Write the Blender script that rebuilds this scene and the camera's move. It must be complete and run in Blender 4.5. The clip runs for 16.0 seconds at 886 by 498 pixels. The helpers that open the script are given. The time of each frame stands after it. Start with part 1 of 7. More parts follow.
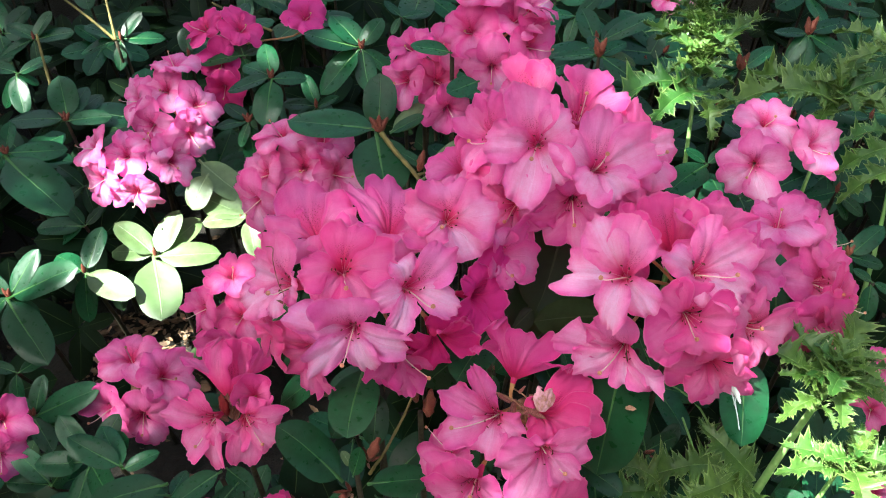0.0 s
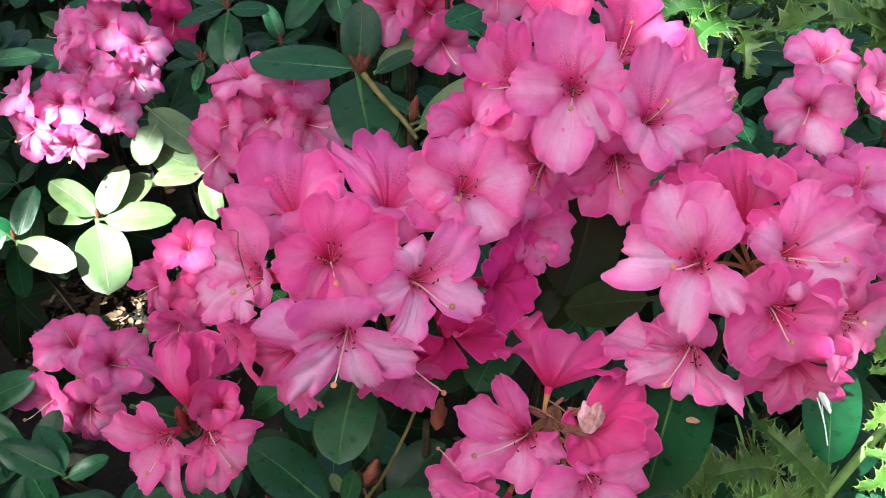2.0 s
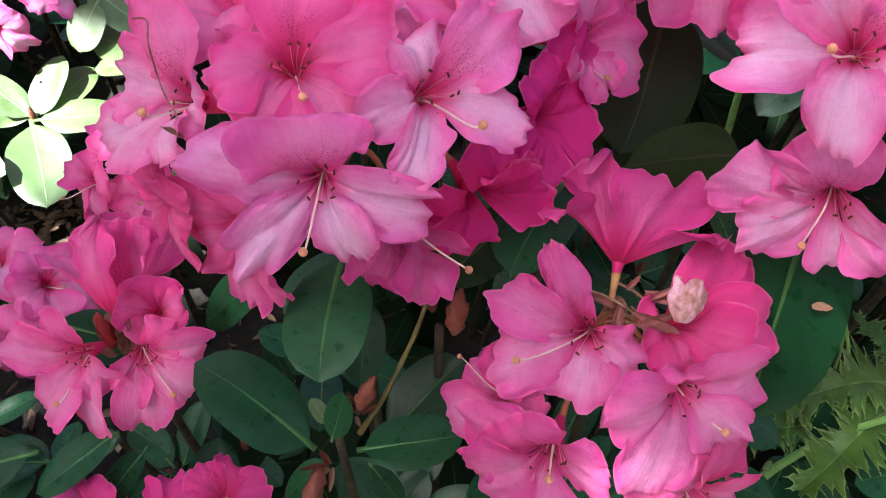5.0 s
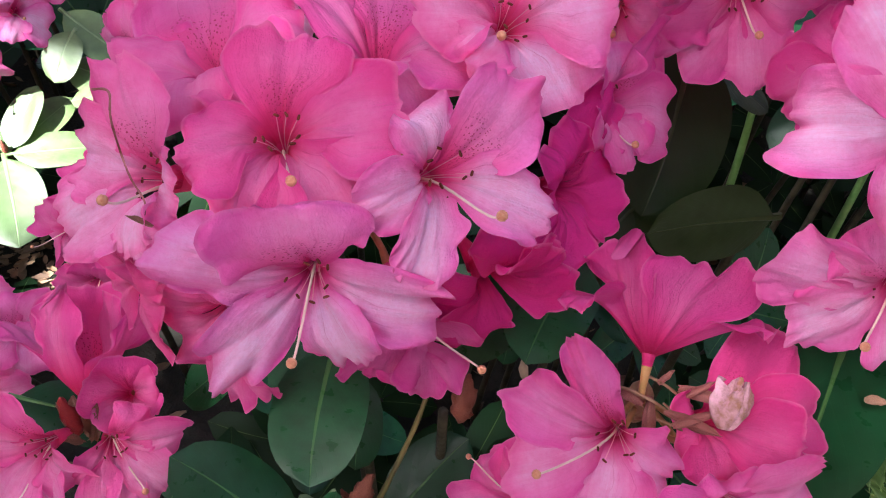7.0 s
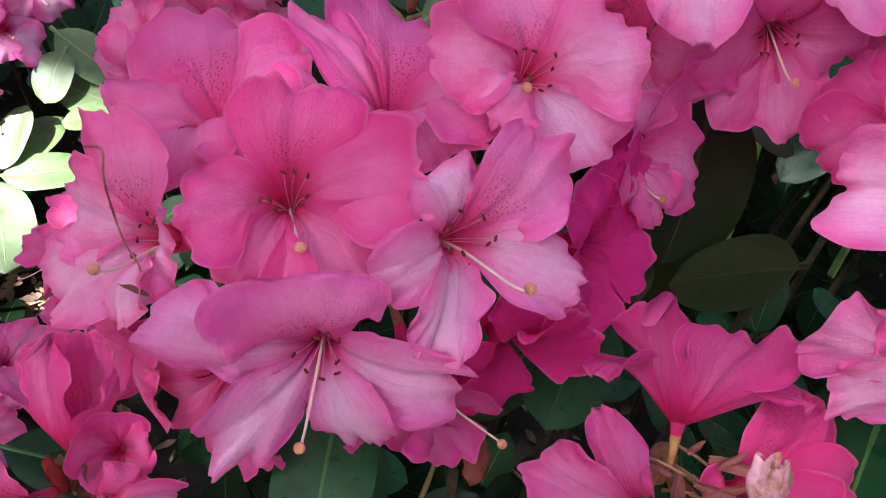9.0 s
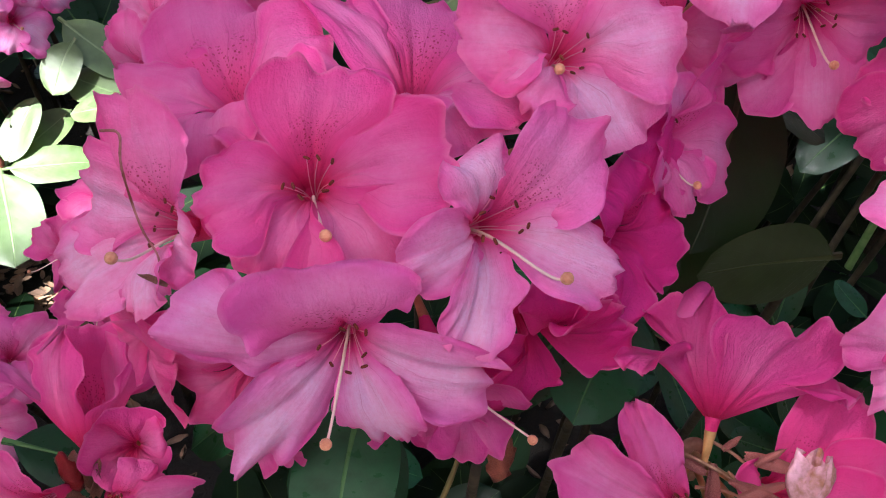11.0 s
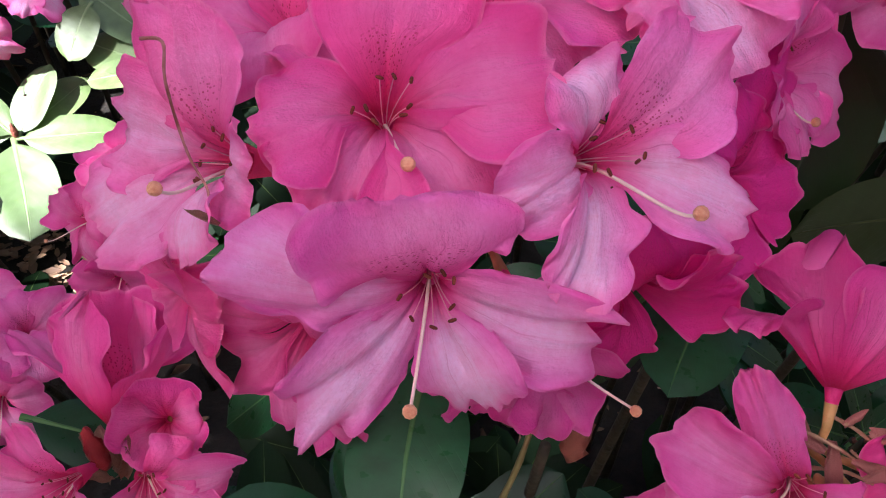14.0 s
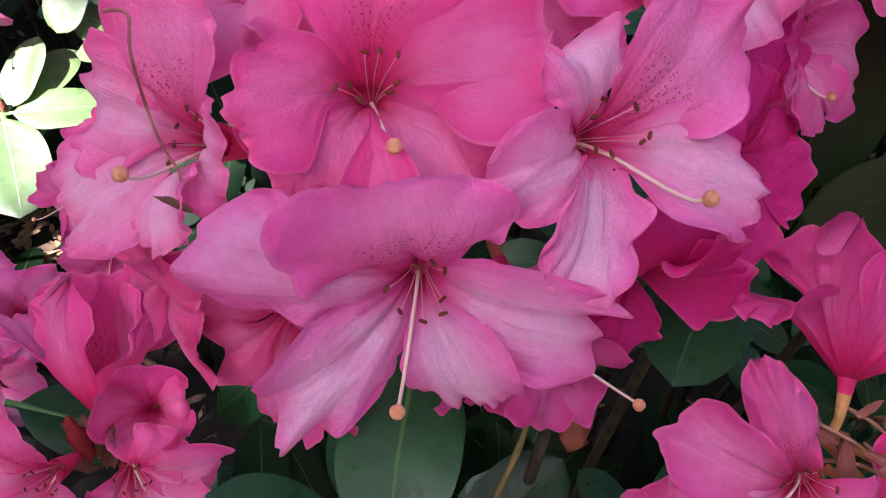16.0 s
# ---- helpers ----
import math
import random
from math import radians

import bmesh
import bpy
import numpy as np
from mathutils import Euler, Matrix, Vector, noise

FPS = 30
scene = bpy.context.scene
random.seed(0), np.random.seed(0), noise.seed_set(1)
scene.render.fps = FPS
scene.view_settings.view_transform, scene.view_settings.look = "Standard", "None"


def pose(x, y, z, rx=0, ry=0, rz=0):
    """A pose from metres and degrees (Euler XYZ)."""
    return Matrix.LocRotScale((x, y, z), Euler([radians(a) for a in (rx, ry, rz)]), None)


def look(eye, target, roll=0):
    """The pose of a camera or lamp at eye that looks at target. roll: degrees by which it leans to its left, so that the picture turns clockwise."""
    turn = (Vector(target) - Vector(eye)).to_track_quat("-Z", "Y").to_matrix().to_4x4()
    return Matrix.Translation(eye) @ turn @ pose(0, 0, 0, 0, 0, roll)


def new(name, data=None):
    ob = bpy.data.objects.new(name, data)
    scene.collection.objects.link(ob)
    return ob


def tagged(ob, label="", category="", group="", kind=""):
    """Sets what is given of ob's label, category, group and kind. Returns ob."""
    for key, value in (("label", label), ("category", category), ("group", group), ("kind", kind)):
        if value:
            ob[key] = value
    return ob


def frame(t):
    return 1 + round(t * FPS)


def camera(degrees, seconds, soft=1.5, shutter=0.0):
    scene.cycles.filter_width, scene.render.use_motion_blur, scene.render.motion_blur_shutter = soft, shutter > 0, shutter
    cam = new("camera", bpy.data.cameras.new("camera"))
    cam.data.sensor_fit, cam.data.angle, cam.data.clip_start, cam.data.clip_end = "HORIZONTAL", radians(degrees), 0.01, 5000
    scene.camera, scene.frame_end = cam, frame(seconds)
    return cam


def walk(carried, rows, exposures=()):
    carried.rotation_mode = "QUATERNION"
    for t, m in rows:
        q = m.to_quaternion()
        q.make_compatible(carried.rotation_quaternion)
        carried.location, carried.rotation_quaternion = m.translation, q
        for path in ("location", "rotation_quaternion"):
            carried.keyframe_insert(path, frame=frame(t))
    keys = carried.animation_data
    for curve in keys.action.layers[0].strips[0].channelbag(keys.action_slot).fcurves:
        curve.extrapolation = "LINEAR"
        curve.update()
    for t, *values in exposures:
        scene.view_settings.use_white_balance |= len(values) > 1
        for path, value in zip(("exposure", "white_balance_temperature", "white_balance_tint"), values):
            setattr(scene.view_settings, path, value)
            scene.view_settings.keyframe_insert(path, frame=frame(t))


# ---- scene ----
# camera block
cam = camera(54.5, 16.0, 1.1)
METRES, EYE, TILT, LEAN, TURN = 0.57, 1.15, -38.0, 0.0, 0.0
ROWS = [
    (0.0, 0.0, 0.0, 0.0, -0.0, 0.0, -0.0),
    (0.5, -0.0158, 0.0472, 0.0275, 0.51, -0.0, 0.14),
    (1.0, -0.0312, 0.1151, 0.0476, -0.12, -0.32, 0.12),
    (1.5, -0.0525, 0.2092, 0.0531, -1.5, -1.92, 0.24),
    (2.0, -0.0605, 0.2936, 0.048, -2.43, -4.17, 0.77),
    (2.5, -0.0849, 0.3873, 0.0228, -2.49, -6.8, 0.54),
    (3.0, -0.0986, 0.4638, -0.013, -2.48, -7.48, 0.8),
    (3.5, -0.0946, 0.5164, -0.0358, -2.55, -7.57, 1.54),
    (6.0, -0.0664, 0.6562, -0.081, -3.25, -6.98, 2.08),
    (6.5, -0.0777, 0.6832, -0.0588, -3.42, -6.84, 2.09),
    (7.0, -0.0806, 0.7031, -0.0395, -3.79, -6.69, 2.06),
    (7.5, -0.0868, 0.7192, -0.0268, -4.19, -6.55, 1.96),
    (8.0, -0.0882, 0.7342, -0.013, -4.29, -6.34, 1.83),
    (8.5, -0.0894, 0.7428, -0.0048, -4.38, -6.12, 1.68),
    (9.0, -0.0938, 0.7497, -0.0071, -4.33, -6.21, 1.66),
    (9.5, -0.0983, 0.7534, -0.0092, -4.22, -6.28, 1.67),
    (12.0, -0.118, 0.7906, -0.0149, -3.81, -6.73, 1.89),
    (12.5, -0.1283, 0.8036, -0.0183, -3.71, -6.83, 1.9),
    (13.0, -0.1398, 0.8193, -0.0307, -3.56, -6.96, 1.68),
    (13.5, -0.149, 0.8331, -0.0405, -3.45, -7.1, 1.7),
    (14.0, -0.1453, 0.8434, -0.0455, -3.36, -7.25, 1.76),
    (14.5, -0.1456, 0.8556, -0.0481, -3.26, -7.32, 1.79),
    (15.0, -0.1416, 0.8687, -0.0499, -3.21, -7.68, 1.84),
    (15.5, -0.1393, 0.8735, -0.0468, -3.16, -8.16, 1.94),
    (16.0, -0.1384, 0.8708, -0.0419, -3.27, -9.17, 2.01),
]
walk(cam, [(t, pose(0, 0, EYE, TILT, LEAN, TURN) @ pose(METRES * x, METRES * y, METRES * z, 90 + pitch, roll, yaw)) for t, x, y, z, yaw, pitch, roll in ROWS], ((0.0, 3.03, 5930, -5), (3.5, 3.02, 5780, -1), (6.0, 3.02, 5780, 6), (9.5, 2.78, 5800, 9), (12.0, 2.78, 5800, 12), (16.0, 2.82, 5800, 14)))

# ---- world, sun, exposure ----
SUN_DIR = Vector((-0.42, -0.30, 0.86)).normalized()
world = bpy.data.worlds.new("sky")
scene.world = world
world.use_nodes = True
wn = world.node_tree
sky = wn.nodes.new("ShaderNodeTexSky")
sky.sky_type = "NISHITA"
sky.sun_disc = False
sky.dust_density, sky.ozone_density, sky.air_density = 6.0, 0.3, 0.8
sky.sun_elevation = math.asin(SUN_DIR.z)
sky.sun_rotation = math.atan2(SUN_DIR.x, SUN_DIR.y)
wn.links.new(sky.outputs[0], wn.nodes["Background"].inputs[0])
wn.nodes["Background"].inputs[1].default_value = 0.052
sun = new("sun", bpy.data.lights.new("sun", "SUN"))
sun.data.energy, sun.data.angle, sun.data.color = 5.0, radians(0.53), (1.0, 0.94, 0.84)
sun.matrix_world = look(SUN_DIR * 10, (0, 0, 0))
scene.view_settings.exposure = 0.0


# ---- materials ----
class Nodes:
    """A small writer of node trees."""

    def __init__(self, name):
        self.mat = bpy.data.materials.new(name)
        self.mat.use_nodes = True
        self.tree = self.mat.node_tree
        self.bsdf = self.tree.nodes["Principled BSDF"]
        self.out = self.tree.nodes["Material Output"]

    def add(self, kind, **values):
        node = self.tree.nodes.new("ShaderNode" + kind)
        for key, value in values.items():
            if key == "op":
                node.operation = value
            elif key == "blend":
                node.data_type, node.blend_type = "RGBA", value
            else:
                node.inputs[key].default_value = value
        return node

    def link(self, a, b):
        self.tree.links.new(a, b)

    def math(self, op, a, b=0.0, c=0.0):
        node = self.add("Math", op=op)
        for i, v in enumerate((a, b, c)):
            if isinstance(v, (int, float)):
                node.inputs[i].default_value = v
            else:
                self.link(v, node.inputs[i])
        return node.outputs[0]

    def ramp(self, fac, *stops):
        node = self.add("ValToRGB")
        els = node.color_ramp.elements
        while len(els) < len(stops):
            els.new(0.5)
        for el, (pos, col) in zip(els, stops):
            el.position = pos
            el.color = (*col, 1) if isinstance(col, tuple) else (col, col, col, 1)
        self.link(fac, node.inputs[0])
        return node.outputs[0]

    def mix(self, fac, a, b, blend="MIX"):
        node = self.add("Mix", blend=blend)
        for slot, v in ((0, fac), (6, a), (7, b)):
            if isinstance(v, (int, float)):
                node.inputs[slot].default_value = v
            elif isinstance(v, tuple):
                node.inputs[slot].default_value = (*v, 1)
            else:
                self.link(v, node.inputs[slot])
        return node.outputs[2]

    def noise(self, vector, scale, detail=3.0, rough=0.55):
        node = self.add("TexNoise", Scale=scale, Detail=detail, Roughness=rough)
        if vector is not None:
            self.link(vector, node.inputs["Vector"])
        return node.outputs["Fac"]

    def stretch(self, vector, scale):
        node = self.add("Mapping")
        node.inputs["Scale"].default_value = scale
        self.link(vector, node.inputs["Vector"])
        return node.outputs[0]

    def bump(self, height, strength, distance):
        node = self.add("Bump", Strength=strength, Distance=distance)
        self.link(height, node.inputs["Height"])
        self.link(node.outputs[0], self.bsdf.inputs["Normal"])
        return node.outputs[0]

    def thin(self, colour, share):
        """Light that shines through a thin leaf or petal."""
        trans, both = self.add("BsdfTranslucent"), self.add("MixShader")
        self.link(colour, trans.inputs[0])
        both.inputs[0].default_value = share
        self.link(self.bsdf.outputs[0], both.inputs[1])
        self.link(trans.outputs[0], both.inputs[2])
        self.link(both.outputs[0], self.out.inputs[0])


def object_random(n):
    return n.add("ObjectInfo").outputs["Random"]


def petal_material():
    n = Nodes("petal")
    uv = n.add("UVMap").outputs[0]
    sep = n.add("SeparateXYZ")
    n.link(uv, sep.inputs[0])
    across, along = sep.outputs[0], sep.outputs[1]
    attr = n.add("Attribute")
    attr.attribute_name = "dorsal"
    dorsal = attr.outputs["Fac"]
    side = n.math("ABSOLUTE", n.math("SUBTRACT", across, 0.5))
    coords = n.add("TexCoord").outputs["Object"]
    rnd = object_random(n)
    # pale blush along the middle of each lobe, deeper rim and throat
    # blush is each flower's own paleness; low values also paint in shade
    blush = n.add("ObjectInfo").outputs["Color"]
    blush = n.math("MULTIPLY", blush, 1.0)
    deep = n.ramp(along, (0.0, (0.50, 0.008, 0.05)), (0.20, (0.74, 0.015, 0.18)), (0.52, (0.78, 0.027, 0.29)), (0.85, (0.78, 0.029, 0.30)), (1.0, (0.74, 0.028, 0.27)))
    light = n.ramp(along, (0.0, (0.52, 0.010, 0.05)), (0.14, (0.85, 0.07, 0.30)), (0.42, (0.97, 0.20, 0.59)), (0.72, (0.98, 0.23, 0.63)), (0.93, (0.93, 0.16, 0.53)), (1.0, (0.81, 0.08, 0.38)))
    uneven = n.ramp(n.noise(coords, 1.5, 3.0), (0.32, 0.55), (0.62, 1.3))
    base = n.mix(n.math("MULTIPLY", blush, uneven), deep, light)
    pale = n.math("MULTIPLY", n.ramp(side, (0.06, 1.0), (0.47, 0.0)), n.ramp(along, (0.14, 0.0), (0.40, 1.0), (0.84, 0.9), (1.0, 0.2)))
    streaks = n.ramp(n.noise(n.stretch(uv, (20.0, 1.1, 1.0)), 1.0, 4.0, 0.6), (0.30, 0.75), (0.65, 1.15))
    pale = n.math("MULTIPLY", n.math("MULTIPLY", n.math("MULTIPLY", pale, uneven), blush), streaks)
    pale = n.math("MULTIPLY", pale, n.math("SUBTRACT", 1.0, n.math("MULTIPLY", dorsal, 0.7)))
    col = n.mix(n.math("MINIMUM", pale, 1.0), base, (0.98, 0.58, 0.86))
    # dorsal lobe is a deeper rose
    col = n.mix(n.math("MULTIPLY", dorsal, n.ramp(along, (0.0, 0.75), (0.7, 0.05))), col, (0.82, 0.034, 0.21))
    # veins that run out from the throat, forking and fading toward the rim
    vein_at = n.stretch(uv, (26.0, 1.6, 1.0))
    warp = n.noise(vein_at, 1.0, 3.0)
    vein = n.ramp(warp, (0.482, 0.0), (0.50, 1.0), (0.518, 0.0))
    fine = n.ramp(n.noise(coords, 26.0, 5.0, 0.7), (0.35, 0.0), (0.7, 1.0))
    bent = n.math("ADD", across, n.math("MULTIPLY_ADD", n.noise(n.stretch(uv, (3.0, 4.0, 1.0)), 1.0, 2.0), 0.14, -0.07))
    line = n.math("ABSOLUTE", n.math("SUBTRACT", n.math("FRACT", n.math("MULTIPLY", bent, 5.0)), 0.5))
    line = n.math("SUBTRACT", 0.5, line)
    mid = n.ramp(line, (0.0, 1.0), (0.014, 0.7), (0.030, 0.0))
    patchy = n.ramp(n.noise(coords, 1.6, 2.0), (0.4, 0.15), (0.6, 1.0))
    veins = n.math("MAXIMUM", n.math("MULTIPLY", n.math("MULTIPLY", vein, 0.30), n.ramp(along, (0.1, 1.0), (0.9, 0.3))), n.math("MULTIPLY", n.math("MULTIPLY", mid, patchy), n.ramp(along, (0.08, 0.9), (0.5, 0.6), (0.80, 0.0))))
    col = n.mix(n.math("MULTIPLY", veins, 0.8), col, (0.56, 0.025, 0.19))
    col = n.mix(n.math("MULTIPLY", fine, 0.20), col, (0.78, 0.04, 0.26))
    # a thin lighter margin
    edge = n.math("MULTIPLY", n.math("MAXIMUM", n.ramp(along, (0.955, 0.0), (1.0, 1.0)), n.ramp(side, (0.468, 0.0), (0.5, 1.0))), n.ramp(along, (0.45, 0.0), (0.7, 1.0)))
    col = n.mix(n.math("MULTIPLY", edge, 0.30), col, (0.95, 0.42, 0.66))
    # crimson freckles on the dorsal lobe
    dots = n.add("TexVoronoi", Scale=1.0)
    n.link(n.stretch(uv, (30.0, 46.0, 1.0)), dots.inputs["Vector"])
    dot = n.ramp(dots.outputs["Distance"], (0.24, 1.0), (0.34, 0.0))
    zone = n.math("MULTIPLY", n.ramp(along, (0.10, 0.3), (0.2, 1.0), (0.48, 1.0), (0.62, 0.0)), n.ramp(side, (0.20, 1.0), (0.32, 0.0)))
    dot = n.math("MULTIPLY", n.math("MULTIPLY", dot, zone), n.math("GREATER_THAN", dorsal, 0.5))
    col = n.mix(n.math("MULTIPLY", dot, 0.75), col, (0.42, 0.005, 0.06))
    hsv = n.add("HueSaturation")
    n.link(col, hsv.inputs["Color"])
    n.link(n.math("MULTIPLY_ADD", rnd, 0.014, 0.493), hsv.inputs["Hue"])
    n.link(n.math("MULTIPLY_ADD", rnd, 0.10, 0.94), hsv.inputs["Value"])
    col = hsv.outputs[0]
    n.link(col, n.bsdf.inputs["Base Color"])
    n.bsdf.inputs["Roughness"].default_value = 0.50
    n.bsdf.inputs["Specular IOR Level"].default_value = 0.3
    # fine crinkles that fan out with the veins
    crinkle = n.noise(n.stretch(uv, (34.0, 9.0, 1.0)), 1.0, 3.0, 0.6)
    relief = n.math("MULTIPLY_ADD", crinkle, 1.1, n.math("ADD", n.math("MULTIPLY", n.noise(coords, 12.0, 3.0), 1.4), n.math("SUBTRACT", n.math("MULTIPLY", n.noise(coords, 55.0, 3.0), 0.7), n.math("MULTIPLY", veins, 0.7))))
    n.bump(relief, 0.75, 0.0010)
    n.thin(col, 0.44)
    return n.mat


def leaf_material(name, dark, light, gloss=0.36, vein_colour=(0.13, 0.20, 0.05), joined=False, spec=0.14, margin=None):
    n = Nodes(name)
    uv = n.add("UVMap").outputs[0]
    sep = n.add("SeparateXYZ")
    n.link(uv, sep.inputs[0])
    across, along = sep.outputs[0], sep.outputs[1]
    off = n.math("SUBTRACT", across, 0.5)
    side = n.math("ABSOLUTE", off)
    rnd = n.add("NewGeometry").outputs["Random Per Island"] if joined else object_random(n)
    coords = n.add("TexCoord").outputs["Object"]
    col = n.mix(rnd, dark, light)
    blotch = n.noise(n.stretch(coords, (1.0, 1.0, 1.0)), 9.0, 4.0)
    col = n.mix(n.ramp(blotch, (0.35, 0.0), (0.7, 0.6)), col, tuple(0.6 * c for c in dark))
    # side veins that bend toward the tip
    slant = n.math("SUBTRACT", n.math("MULTIPLY", along, 11.0), n.math("MULTIPLY", side, 9.0))
    wave = n.math("ABSOLUTE", n.math("SINE", n.math("MULTIPLY", slant, math.pi)))
    side_vein = n.ramp(wave, (0.0, 1.0), (0.14, 0.0))
    rib = n.ramp(side, (0.0, 1.0), (0.007, 0.7), (0.016, 0.0))
    col = n.mix(n.math("MULTIPLY", side_vein, 0.03), col, vein_colour)
    col = n.mix(n.math("MULTIPLY", rib, 0.5), col, vein_colour)
    spots = n.ramp(n.noise(coords, 40.0, 2.0), (0.70, 0.0), (0.76, 0.5))
    col = n.mix(n.math("MULTIPLY", spots, 0.15), col, (0.10, 0.09, 0.03))
    if margin:
        col = n.mix(n.ramp(side, (0.40, 0.0), (0.5, 0.6)), col, margin)
    n.link(col, n.bsdf.inputs["Base Color"])
    rough = n.ramp(n.noise(coords, 14.0, 3.0), (0.3, gloss - 0.08), (0.7, gloss + 0.14))
    n.link(rough, n.bsdf.inputs["Roughness"])
    n.bsdf.inputs["Specular IOR Level"].default_value = spec
    height = n.math("SUBTRACT", n.math("MULTIPLY", n.noise(coords, 4.0, 2.0), 0.5), n.math("ADD", n.math("MULTIPLY", side_vein, 0.05), n.math("MULTIPLY", rib, 0.35)))
    n.bump(height, 0.5, 0.0022)
    n.thin(n.mix(0.5, col, (0.20, 0.32, 0.03)), 0.14)
    return n.mat


def plain_material(name, a, b, scale, rough=0.6, bump=0.3, spec=0.3, share=0.0):
    n = Nodes(name)
    coords = n.add("TexCoord").outputs["Object"]
    col = n.mix(n.ramp(n.noise(coords, scale, 4.0), (0.35, 0.0), (0.65, 1.0)), a, b)
    hsv = n.add("HueSaturation")
    n.link(col, hsv.inputs["Color"])
    n.link(n.math("MULTIPLY_ADD", object_random(n), 0.3, 0.85), hsv.inputs["Value"])
    n.link(hsv.outputs[0], n.bsdf.inputs["Base Color"])
    n.bsdf.inputs["Roughness"].default_value = rough
    n.bsdf.inputs["Specular IOR Level"].default_value = spec
    n.bump(n.noise(coords, scale * 3, 4.0), bump, 0.002)
    if share:
        n.thin(hsv.outputs[0], share)
    return n.mat


def litter_material(name, *cols):
    n = Nodes(name)
    isl = n.add("NewGeometry").outputs["Random Per Island"]
    step = 1.0 / (len(cols) - 1)
    col = n.ramp(isl, *[(i * step, c) for i, c in enumerate(cols)])
    coords = n.add("TexCoord").outputs["Object"]
    col = n.mix(n.ramp(n.noise(coords, 60.0, 4.0), (0.35, 0.0), (0.7, 0.6)), col, (0.05, 0.03, 0.02))
    n.link(col, n.bsdf.inputs["Base Color"])
    n.bsdf.inputs["Roughness"].default_value = 0.75
    return n.mat


def soil_material():
    n = Nodes("soil")
    coords = n.add("TexCoord").outputs["Object"]
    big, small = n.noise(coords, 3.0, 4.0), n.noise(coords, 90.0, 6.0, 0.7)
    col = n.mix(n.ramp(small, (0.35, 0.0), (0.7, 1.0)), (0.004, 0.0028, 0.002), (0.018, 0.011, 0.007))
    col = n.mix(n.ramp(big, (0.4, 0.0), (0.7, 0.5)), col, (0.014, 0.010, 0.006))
    # an unseen paler strip of ground, added along the front of the bed to bounce light
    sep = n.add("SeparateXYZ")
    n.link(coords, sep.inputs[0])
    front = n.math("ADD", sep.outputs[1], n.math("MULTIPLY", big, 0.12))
    bounce_strip = n.mix(n.ramp(n.noise(coords, 140.0, 3.0), (0.35, 0.0), (0.65, 1.0)), (0.045, 0.040, 0.030), (0.085, 0.075, 0.055))
    col = n.mix(n.math("LESS_THAN", front, 0.26), col, bounce_strip)
    n.link(col, n.bsdf.inputs["Base Color"])
    n.bsdf.inputs["Roughness"].default_value = 0.95
    n.bump(small, 0.9, 0.01)
    return n.mat


PETAL = petal_material()
LEAF = leaf_material("rhododendron_leaf", (0.0045, 0.031, 0.012), (0.0125, 0.076, 0.027), 0.32, (0.11, 0.23, 0.06), spec=0.26)
# bronze tone is the leaf's own, its darkness is painted-in shade
SHADED_LEAF = leaf_material("shaded_bronze_leaf", (0.010, 0.022, 0.008), (0.020, 0.034, 0.012), 0.36, (0.07, 0.09, 0.03), spec=0.25)
# near-black copy of the leaf green: the shrub's inner shade is in the colour
SHADED_FOLIAGE = leaf_material("shrub_foliage", (0.0025, 0.008, 0.003), (0.006, 0.020, 0.007), 0.55, joined=True, spec=0.08)
# real pale young leaves, and a lit copy of the leaf green for sunlit shoots
YOUNG_SUNLIT = leaf_material("young_sunlit_leaf", (0.066, 0.112, 0.034), (0.110, 0.160, 0.056), 0.44, (0.20, 0.28, 0.12), spec=0.6)
THISTLE = leaf_material("thistle_leaf", (0.030, 0.100, 0.015), (0.100, 0.165, 0.026), 0.40, (0.26, 0.38, 0.12), spec=0.45, margin=(0.30, 0.40, 0.12))
CREAM = plain_material("pistil", (0.86, 0.60, 0.54), (0.90, 0.72, 0.64), 120.0, 0.4, 0.1, 0.4, 0.25)
STIGMA = plain_material("stigma", (0.60, 0.20, 0.11), (0.72, 0.33, 0.19), 900.0, 0.35, 0.5, 0.5)
ANTHER = plain_material("anther", (0.10, 0.012, 0.008), (0.20, 0.035, 0.015), 700.0, 0.6)
FILAMENT = plain_material("filament", (0.86, 0.30, 0.46), (0.90, 0.42, 0.54), 200.0, 0.5, 0.1, 0.3, 0.3)
STAIN = plain_material("white_stain", (0.30, 0.34, 0.34), (0.55, 0.58, 0.56), 300.0, 0.5)
DRY = plain_material("dry_petal", (0.20, 0.055, 0.045), (0.50, 0.20, 0.19), 140.0, 0.75, 0.5, 0.2, 0.2)
REDBUD = plain_material("red_bud", (0.16, 0.008, 0.012), (0.26, 0.02, 0.02), 90.0, 0.5)
STALK = plain_material("flower_stalk", (0.30, 0.17, 0.06), (0.44, 0.22, 0.09), 150.0, 0.55)
TWIG = plain_material("twig", (0.020, 0.016, 0.010), (0.055, 0.042, 0.024), 60.0, 0.7, 0.6)
GREEN_TWIG = plain_material("green_twig", (0.10, 0.085, 0.025), (0.22, 0.17, 0.05), 60.0, 0.6, 0.5)
BUD = plain_material("bud_scale", (0.11, 0.022, 0.016), (0.24, 0.075, 0.045), 90.0, 0.6)
HUSK = plain_material("dry_husk", (0.25, 0.12, 0.075), (0.44, 0.26, 0.18), 110.0, 0.75, 0.5, 0.2, 0.2)
FADED = plain_material("faded_flower", (0.42, 0.20, 0.13), (0.78, 0.44, 0.54), 3.0, 0.7, 0.5, 0.2, 0.3)
THISTLE_STEM = plain_material("thistle_stem", (0.16, 0.32, 0.08), (0.26, 0.42, 0.14), 70.0, 0.55)
